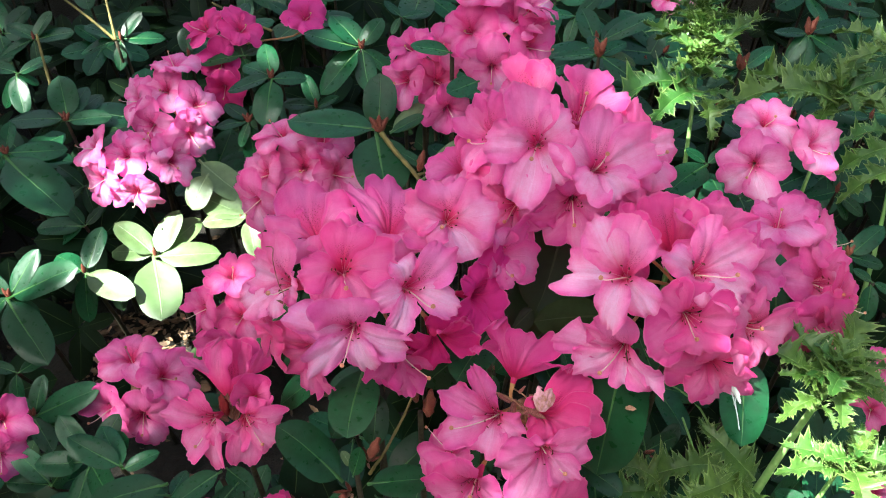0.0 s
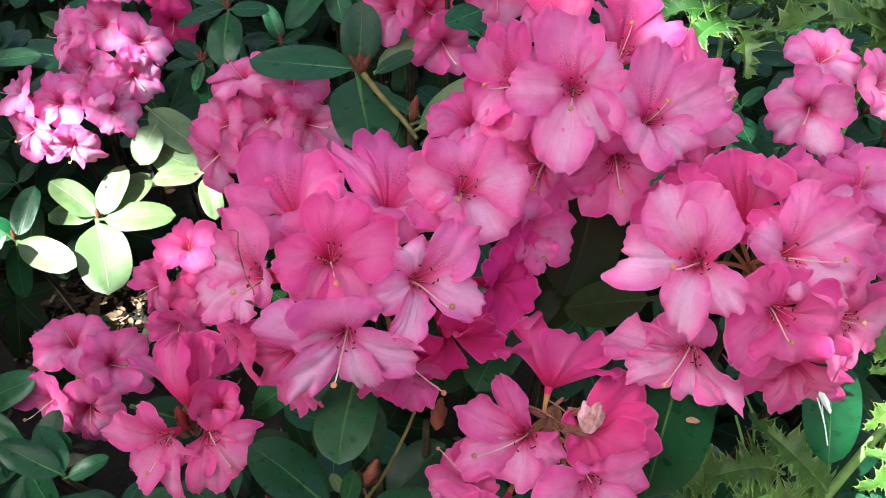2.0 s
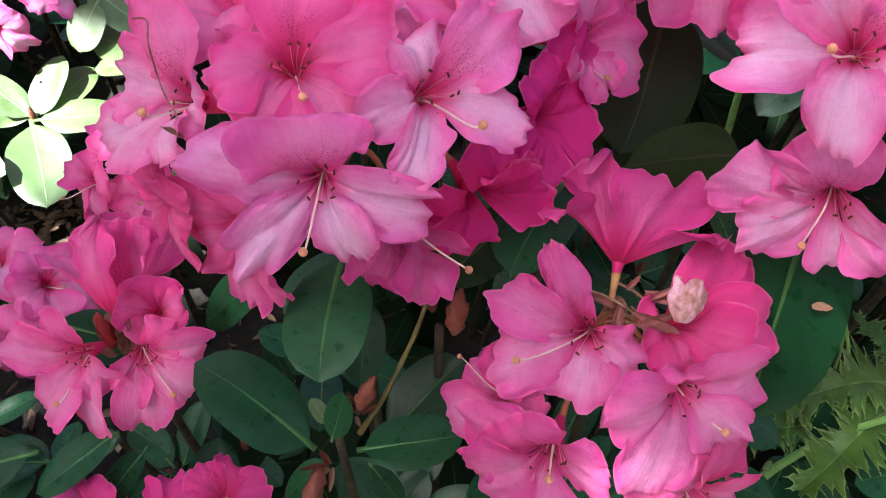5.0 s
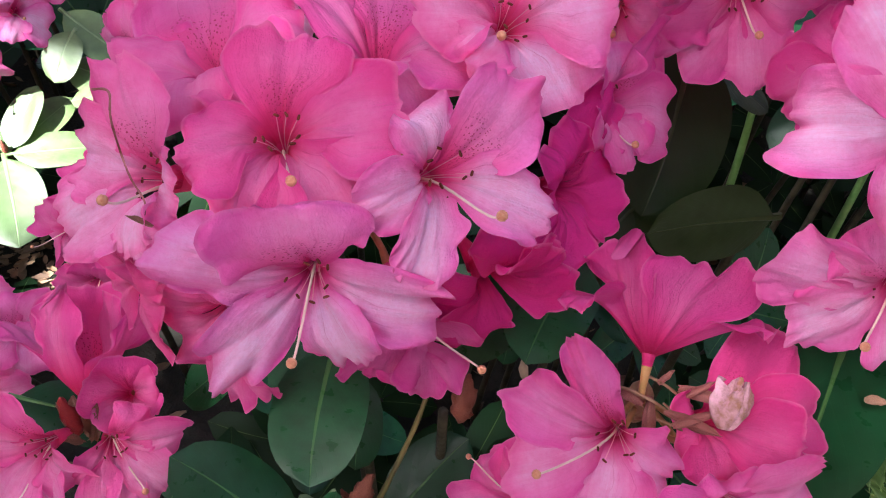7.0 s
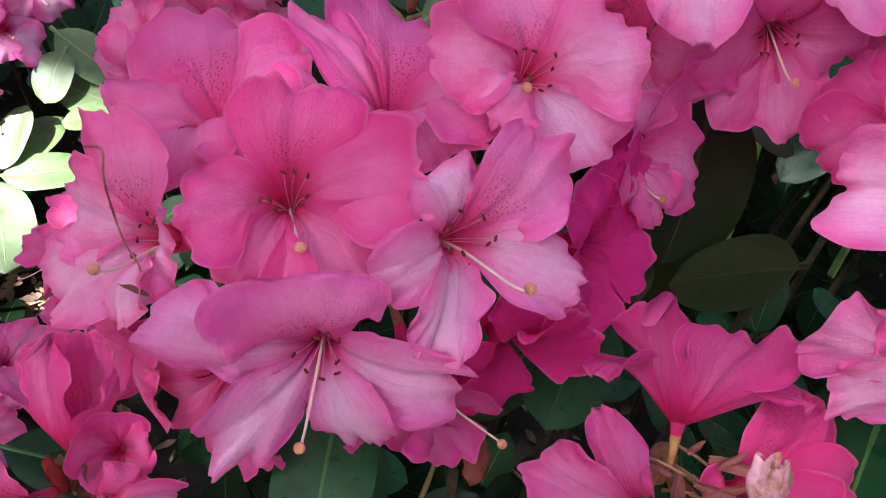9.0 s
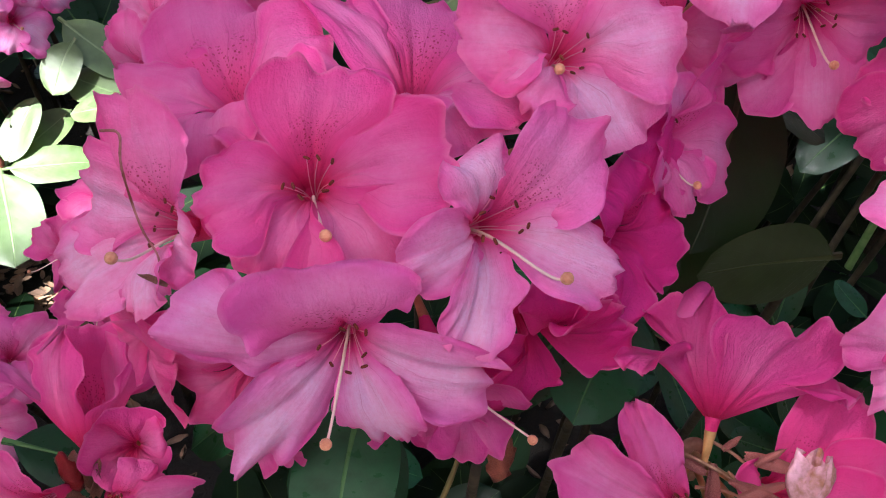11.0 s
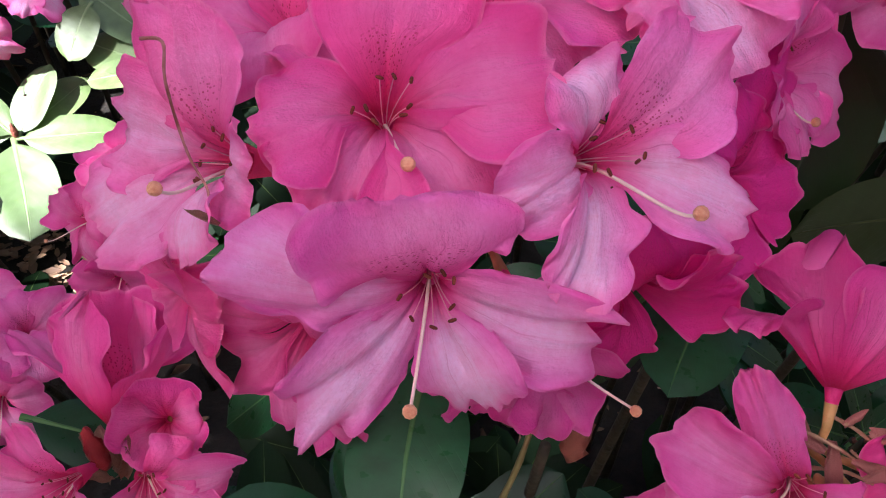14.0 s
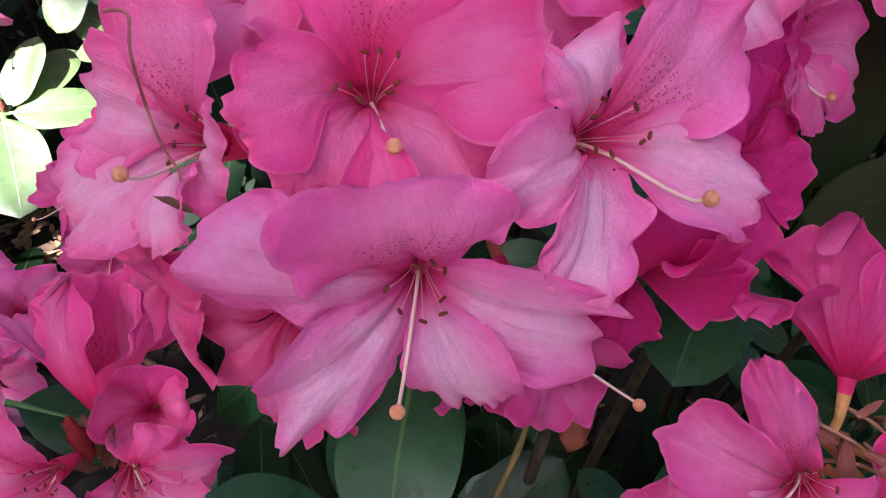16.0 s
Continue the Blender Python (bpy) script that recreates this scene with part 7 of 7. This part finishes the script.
bud(stem, (0.519, 0.865, 0.464), (0.262, -0.044, 0.964), 0.018, 1)

stem = branch((0.516, 0.789, 0.482), (0.516, 0.889, 0.000), "glossy dark green oval leaves on a brown shoot", 0.3, 0.003)
leaf(stem, (0.516, 0.789, 0.482), (0.494, 0.800, 0.496), (0.000, -0.314, 0.949), 0.5, 0)
leaf(stem, (0.516, 0.789, 0.482), (0.547, 0.781, 0.472), (0.000, -0.314, 0.949), 0.42, 6)
leaf(stem, (0.516, 0.789, 0.482), (0.506, 0.760, 0.445), (0.000, -0.314, 0.949), 0.42, 0)

stem = branch((0.360, 0.998, 0.518), (0.360, 1.098, 0.000), "glossy dark green oval leaves on a brown shoot", 0.3, 0.003)
leaf(stem, (0.360, 0.998, 0.518), (0.333, 1.012, 0.536), (0.000, -0.314, 0.949), 0.5, 5)
leaf(stem, (0.360, 0.998, 0.518), (0.391, 1.012, 0.536), (0.000, -0.314, 0.949), 0.42, 7)
leaf(stem, (0.360, 0.998, 0.518), (0.344, 0.979, 0.494), (0.000, -0.314, 0.949), 0.42, 5)
leaf(stem, (0.360, 0.998, 0.518), (0.295, 0.920, 0.534), (0.000, -0.314, 0.949), 0.42, 6)

stem = branch((0.382, 0.911, 0.522), (0.382, 1.011, 0.000), "glossy dark green oval leaves on a brown shoot", 0.3, 0.003)
leaf(stem, (0.382, 0.911, 0.522), (0.360, 0.920, 0.534), (0.000, -0.314, 0.949), 0.5, 6)
leaf(stem, (0.382, 0.911, 0.522), (0.383, 0.860, 0.515), (0.000, -0.314, 0.949), 0.42, 7)
leaf(stem, (0.382, 0.911, 0.522), (0.403, 0.920, 0.534), (0.000, -0.314, 0.949), 0.42, 0)

stem = branch((0.554, 1.004, 0.468), (0.554, 1.104, 0.000), "glossy dark green oval leaves on a brown shoot", 0.3, 0.003)
leaf(stem, (0.554, 1.004, 0.468), (0.506, 0.999, 0.461), (0.000, -0.314, 0.949), 0.42, 3)
leaf(stem, (0.554, 1.004, 0.468), (0.602, 1.014, 0.480), (0.000, -0.314, 0.949), 0.42, 3)
leaf(stem, (0.554, 1.004, 0.468), (0.570, 0.979, 0.436), (0.000, -0.314, 0.949), 0.42, 4)
leaf(stem, (0.554, 1.004, 0.468), (0.594, 0.984, 0.443), (0.000, -0.314, 0.949), 0.42, 1)
leaf(stem, (0.554, 1.004, 0.468), (0.562, 1.024, 0.493), (0.000, -0.314, 0.949), 0.42, 6)
bud(stem, (0.554, 1.004, 0.468), (0.000, -0.045, 0.999), 0.018, 0)

stem = branch((0.655, 1.162, 0.496), (0.655, 1.262, 0.000), "glossy dark green oval leaves on a brown shoot", 0.3, 0.003)
leaf(stem, (0.655, 1.162, 0.496), (0.611, 1.167, 0.503), (0.000, -0.314, 0.949), 0.42, 3)
leaf(stem, (0.655, 1.162, 0.496), (0.698, 1.173, 0.510), (0.000, -0.314, 0.949), 0.42, 6)
leaf(stem, (0.655, 1.162, 0.496), (0.655, 1.135, 0.462), (0.000, -0.314, 0.949), 0.42, 2)
leaf(stem, (0.655, 1.162, 0.496), (0.620, 1.146, 0.476), (0.000, -0.314, 0.949), 0.42, 0)
bud(stem, (0.655, 1.162, 0.496), (0.000, -0.045, 0.999), 0.018, 0)

stem = branch((0.491, 0.807, 0.331), (0.491, 0.907, 0.000), "glossy dark green oval leaves on a brown shoot", 0.3, 0.003)
leaf(stem, (0.491, 0.807, 0.331), (0.461, 0.779, 0.295), (0.000, -0.314, 0.949), 0.42, 5)
leaf(stem, (0.491, 0.807, 0.331), (0.521, 0.784, 0.301), (0.000, -0.314, 0.949), 0.42, 5)
leaf(stem, (0.491, 0.807, 0.331), (0.454, 0.816, 0.343), (0.000, -0.314, 0.949), 0.42, 4)
leaf(stem, (0.491, 0.807, 0.331), (0.499, 0.770, 0.283), (0.000, -0.314, 0.949), 0.42, 1)

plant, way = thistle((0.347, 1.063, 0.000), (0.361, 1.147, 0.674), "upright spiny green thistle with a pale crown", (-0.008, -0.092, 0.029), 0.004)
thistle_leaf(plant, (0.354, 1.064, 0.591), (0.228, 1.041, 0.607), (-0.023, -0.198, 0.980), 0.7, 0)
thistle_leaf(plant, (0.354, 1.066, 0.594), (0.284, 1.003, 0.594), (0.275, -0.190, 0.943), 0.8, 5)
thistle_leaf(plant, (0.354, 1.064, 0.591), (0.405, 1.035, 0.589), (0.105, -0.197, 0.975), 0.8, 4)
thistle_leaf(plant, (0.353, 1.062, 0.588), (0.360, 0.993, 0.570), (0.187, -0.194, 0.963), 0.8, 5)
thistle_leaf(plant, (0.356, 1.088, 0.621), (0.288, 1.142, 0.668), (-0.247, -0.192, 0.950), 0.6, 2)
thistle_leaf(plant, (0.357, 1.090, 0.624), (0.445, 1.147, 0.674), (0.042, -0.197, 0.979), 0.6, 0)
thistle_leaf(plant, (0.358, 1.116, 0.646), (0.327, 1.175, 0.687), (0.199, -0.194, 0.961), 0.6, 5)
thistle_leaf(plant, (0.357, 1.105, 0.643), (0.396, 1.089, 0.646), (-0.307, -0.188, 0.933), 0.6, 1)
thistle_tuft(plant, (0.353, 1.081, 0.625), (0.000, 0.104, 0.995), 9, 0.060, 30)
thistle_tuft(plant, (0.357, 1.114, 0.655), (0.000, 0.335, 0.942), 9, 0.060, 49)
thistle_tuft(plant, (0.359, 1.140, 0.677), (0.000, 0.335, 0.942), 6, 0.050, 5)

plant, way = thistle((0.512, 1.063, 0.000), (0.555, 1.077, 0.584), "spreading thistle with toothed green leaves", (-0.027, -0.041, 0.009), 0.004)
thistle_leaf(plant, (0.544, 1.063, 0.578), (0.388, 1.049, 0.595), (0.018, -0.198, 0.980), 0.7, 4)
thistle_leaf(plant, (0.539, 1.072, 0.578), (0.440, 1.125, 0.599), (-0.252, -0.191, 0.949), 0.7, 3)
thistle_leaf(plant, (0.544, 1.066, 0.581), (0.634, 1.081, 0.612), (-0.204, -0.193, 0.960), 0.7, 0)
thistle_leaf(plant, (0.540, 1.063, 0.578), (0.496, 1.002, 0.534), (-0.103, -0.197, 0.975), 0.7, 0)
thistle_leaf(plant, (0.547, 1.074, 0.581), (0.512, 1.130, 0.605), (-0.295, -0.189, 0.937), 0.7, 0)
thistle_leaf(plant, (0.544, 1.063, 0.578), (0.619, 1.035, 0.576), (0.112, -0.196, 0.974), 0.7, 5)
thistle_leaf(plant, (0.551, 1.077, 0.584), (0.616, 1.168, 0.631), (0.282, -0.190, 0.940), 0.7, 4)
thistle_tuft(plant, (0.548, 1.068, 0.584), (0.000, 0.104, 0.995), 4, 0.080, 38)

plant, way = thistle((0.593, 0.938, 0.000), (0.589, 0.971, 0.587), "thistle with toothed green leaves at the edge", (0.003, -0.055, 0.011), 0.004)
thistle_leaf(plant, (0.589, 0.964, 0.578), (0.513, 0.954, 0.589), (0.191, -0.194, 0.962), 0.7, 0)
thistle_leaf(plant, (0.589, 0.959, 0.573), (0.499, 0.915, 0.562), (0.307, -0.188, 0.933), 0.7, 4)
thistle_leaf(plant, (0.589, 0.966, 0.581), (0.552, 1.015, 0.621), (0.007, -0.198, 0.980), 0.7, 5)
thistle_leaf(plant, (0.589, 0.939, 0.547), (0.506, 0.895, 0.537), (-0.168, -0.195, 0.966), 0.7, 4)
thistle_leaf(plant, (0.615, 1.075, 0.640), (0.539, 1.101, 0.673), (0.160, -0.195, 0.968), 0.8, 4)
thistle_leaf(plant, (0.615, 1.075, 0.640), (0.544, 1.058, 0.652), (-0.275, -0.190, 0.943), 0.8, 2)

plant, way = thistle((0.298, 0.556, 0.000), (0.367, 0.556, 0.578), "bright green spiny thistle leaning over the soil", (-0.046, -0.030, 0.017), 0.0055)
thistle_leaf(plant, (0.347, 0.545, 0.540), (0.302, 0.562, 0.608), (0.234, -0.192, 0.953), 0.9, 1)
thistle_leaf(plant, (0.349, 0.545, 0.552), (0.333, 0.580, 0.608), (0.209, -0.193, 0.959), 0.9, 1)
thistle_leaf(plant, (0.354, 0.548, 0.556), (0.393, 0.608, 0.608), (0.309, -0.188, 0.932), 0.8, 5)
thistle_leaf(plant, (0.349, 0.545, 0.552), (0.307, 0.518, 0.552), (-0.161, -0.195, 0.968), 0.8, 4)
thistle_leaf(plant, (0.347, 0.544, 0.538), (0.355, 0.515, 0.548), (0.129, -0.196, 0.972), 0.8, 3)
thistle_leaf(plant, (0.360, 0.552, 0.560), (0.406, 0.560, 0.582), (-0.159, -0.195, 0.968), 0.9, 4)
thistle_leaf(plant, (0.360, 0.548, 0.556), (0.400, 0.534, 0.560), (-0.067, -0.197, 0.978), 0.9, 2)
thistle_leaf(plant, (0.354, 0.548, 0.556), (0.312, 0.545, 0.586), (0.037, -0.198, 0.980), 0.9, 0)
thistle_tuft(plant, (0.365, 0.557, 0.566), (0.108, -0.045, 0.993), 8, 0.070, 48)

plant, way = thistle((0.353, 0.545, 0.000), (0.385, 0.523, 0.489), "sunlit yellow-green spiny thistle", (-0.023, -0.012, 0.005), 0.004)
thistle_leaf(plant, (0.385, 0.518, 0.483), (0.326, 0.522, 0.511), (0.000, -0.198, 0.980), 0.8, 3)
thistle_leaf(plant, (0.385, 0.518, 0.483), (0.426, 0.521, 0.509), (0.218, -0.193, 0.957), 0.8, 1)
thistle_leaf(plant, (0.385, 0.517, 0.481), (0.318, 0.502, 0.496), (-0.055, -0.197, 0.979), 0.8, 4)
thistle_leaf(plant, (0.388, 0.517, 0.481), (0.417, 0.494, 0.486), (0.164, -0.195, 0.967), 0.9, 5)
thistle_leaf(plant, (0.388, 0.518, 0.483), (0.405, 0.548, 0.509), (0.266, -0.191, 0.945), 0.8, 5)
thistle_tuft(plant, (0.385, 0.517, 0.493), (0.108, -0.045, 0.993), 5, 0.060, 61)

plant, way = thistle((0.244, 0.605, 0.000), (0.284, 0.532, 0.443), "low spiny thistle seedling on dark soil", (-0.029, 0.033, 0.025), 0.004)
thistle_leaf(plant, (0.302, 0.519, 0.460), (0.254, 0.540, 0.510), (-0.218, -0.193, 0.957), 1.2, 3)
thistle_leaf(plant, (0.302, 0.517, 0.458), (0.239, 0.498, 0.480), (0.250, -0.191, 0.949), 1.2, 1)
thistle_leaf(plant, (0.299, 0.514, 0.454), (0.281, 0.471, 0.457), (-0.214, -0.193, 0.957), 1.2, 3)
thistle_leaf(plant, (0.237, 0.560, 0.386), (0.186, 0.570, 0.421), (0.159, -0.195, 0.968), 1.0, 5)
thistle_leaf(plant, (0.237, 0.560, 0.386), (0.173, 0.547, 0.404), (0.011, -0.198, 0.980), 1.0, 3)

plant, way = thistle((0.340, 0.568, 0.000), (0.310, 0.584, 0.404), "dark green thistle below the flower trusses", (0.018, -0.042, 0.010), 0.004)
thistle_leaf(plant, (0.306, 0.576, 0.394), (0.214, 0.577, 0.407), (0.056, -0.197, 0.979), 1.0, 1)
thistle_leaf(plant, (0.307, 0.567, 0.383), (0.223, 0.530, 0.371), (-0.230, -0.192, 0.954), 1.1, 1)
thistle_leaf(plant, (0.311, 0.573, 0.390), (0.330, 0.544, 0.388), (-0.224, -0.193, 0.955), 1.0, 4)
thistle_leaf(plant, (0.303, 0.588, 0.399), (0.281, 0.616, 0.435), (-0.120, -0.196, 0.973), 0.9, 1)

plant, way = thistle((0.306, 0.617, 0.000), (0.248, 0.594, 0.464), "bare pale thistle stalk under the flowers", (0.042, -0.011, 0.017), 0.0022)

plant, way = thistle((0.331, 0.695, 0.000), (0.235, 0.642, 0.468), "thin pale thistle stalk among dark leaves", (0.069, 0.015, 0.079), 0.0016)
fallen_scrap((0.161, 0.512, 0.572), (0.170, 0.510, 0.571), (0.000, -0.342, 0.940), 88, HUSK, "small dry petal scrap lying on a leaf")
fallen_scrap((0.205, 0.559, 0.372), (0.214, 0.561, 0.376), (0.000, -0.342, 0.940), 68, FADED, "pale dry scrap caught among stems")
fallen_scrap((0.208, 0.545, 0.354), (0.212, 0.550, 0.361), (0.000, -0.342, 0.940), 37, YOUNG_SUNLIT, "pale green scrap caught among stems")
fallen_scrap((0.280, 0.545, 0.389), (0.289, 0.541, 0.384), (0.000, -0.342, 0.940), 85, FADED, "pale dry scrap on a thistle")
fallen_scrap((-0.517, 1.257, 0.410), (-0.494, 1.253, 0.417), (0.000, -0.342, 0.940), 90, FADED, "withered white petal on a leaf")
stain_plant = thing("white_stain", (0.254, 0.501, 0.576), "white bird dropping streaked on a leaf", "stain")
scrap(stain_plant, (0.251, 0.518, 0.595), (0.254, 0.506, 0.584), (0.369, -0.399, 0.839), 0.45, 76, STAIN, "blotch", "")
twig(stain_plant, ((0.252, 0.517, 0.589), (0.254, 0.509, 0.583), (0.256, 0.501, 0.576), (0.257, 0.491, 0.567)), 0.0006, STAIN, "streak", "")
twig(stain_plant, ((0.255, 0.513, 0.587), (0.255, 0.506, 0.581), (0.256, 0.499, 0.575)), 0.0005, STAIN, "streak", "")


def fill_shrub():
    """The foliage all through the depth of the shrub, past counting, its colour darkened to stand for shade."""
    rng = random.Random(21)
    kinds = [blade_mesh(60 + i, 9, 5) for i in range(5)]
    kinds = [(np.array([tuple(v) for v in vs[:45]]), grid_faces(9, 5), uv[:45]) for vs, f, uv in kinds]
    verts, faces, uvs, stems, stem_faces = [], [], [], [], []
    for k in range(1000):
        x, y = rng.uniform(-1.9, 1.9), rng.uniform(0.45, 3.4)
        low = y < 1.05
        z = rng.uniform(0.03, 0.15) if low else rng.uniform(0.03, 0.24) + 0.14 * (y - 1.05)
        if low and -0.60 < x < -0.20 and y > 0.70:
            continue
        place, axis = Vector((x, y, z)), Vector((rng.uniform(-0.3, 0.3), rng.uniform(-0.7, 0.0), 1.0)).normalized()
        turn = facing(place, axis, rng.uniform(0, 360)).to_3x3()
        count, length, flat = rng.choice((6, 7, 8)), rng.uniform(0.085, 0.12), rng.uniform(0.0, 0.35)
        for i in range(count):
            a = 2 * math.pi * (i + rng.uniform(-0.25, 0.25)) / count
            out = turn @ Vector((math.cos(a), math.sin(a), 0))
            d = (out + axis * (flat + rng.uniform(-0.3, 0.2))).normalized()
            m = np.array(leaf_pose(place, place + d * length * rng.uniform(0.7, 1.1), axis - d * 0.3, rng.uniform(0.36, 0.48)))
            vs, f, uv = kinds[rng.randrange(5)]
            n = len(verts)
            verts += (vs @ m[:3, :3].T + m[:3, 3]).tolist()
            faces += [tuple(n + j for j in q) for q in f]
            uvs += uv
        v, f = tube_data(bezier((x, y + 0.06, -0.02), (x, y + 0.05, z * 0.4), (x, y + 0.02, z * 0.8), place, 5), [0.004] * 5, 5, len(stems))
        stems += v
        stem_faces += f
    tagged(new("shrub_foliage", mesh_of("shrub_foliage", verts, faces, SHADED_FOLIAGE, uvs)), "dense green leaves inside the shrub, coloured dark for shade", "foliage", kind="stuff")
    tagged(new("shrub_stems", mesh_of("shrub_stems", stems, stem_faces, TWIG)), "thin dark brown stems inside the shrub", "stems", kind="stuff")


fill_shrub()


def fill_shoots():
    """Leafy shoots at the top of the shrub, behind and between the flowers."""
    rng = random.Random(77)
    for k in range(110):
        x, y = rng.uniform(-1.25, 1.25), rng.uniform(0.95, 2.3)
        z = 0.30 + 0.20 * (y - 1.0) + rng.uniform(-0.10, 0.08) + (0.14 if x > -0.1 else 0.0)
        way = (rng.uniform(-0.3, 0.3), rng.uniform(-0.7, -0.1), 1.0)
        if -0.75 < x < -0.30 and y < 1.2:
            continue
        whorl((x, y, z), way, (x + rng.uniform(-0.05, 0.05), y + 0.08, 0.0), rng.choice((5, 6, 7)), rng.uniform(0.085, 0.115), k, "glossy dark green oval leaves round a scaly bud", rng.uniform(0.0, 0.35))


fill_shoots()


def fill_undergrowth():
    """Low leafy shoots in the gaps under the flower trusses."""
    rng = random.Random(131)
    for k in range(46):
        x, y = rng.uniform(-0.62, 0.50), rng.uniform(0.50, 0.92)
        if -0.55 < x < -0.22 and y > 0.74:
            continue
        z = rng.uniform(0.15, 0.29) + 0.10 * (x > 0)
        way = (rng.uniform(-0.5, 0.5), rng.uniform(-0.9, -0.2), 1.0)
        whorl((x, y, z), way, (x + rng.uniform(-0.04, 0.04), y + 0.06, 0.0), rng.choice((4, 5, 6)), rng.uniform(0.05, 0.085), 400 + k, "small dark green leaves low under the flowers", rng.uniform(0.0, 0.3))


fill_undergrowth()
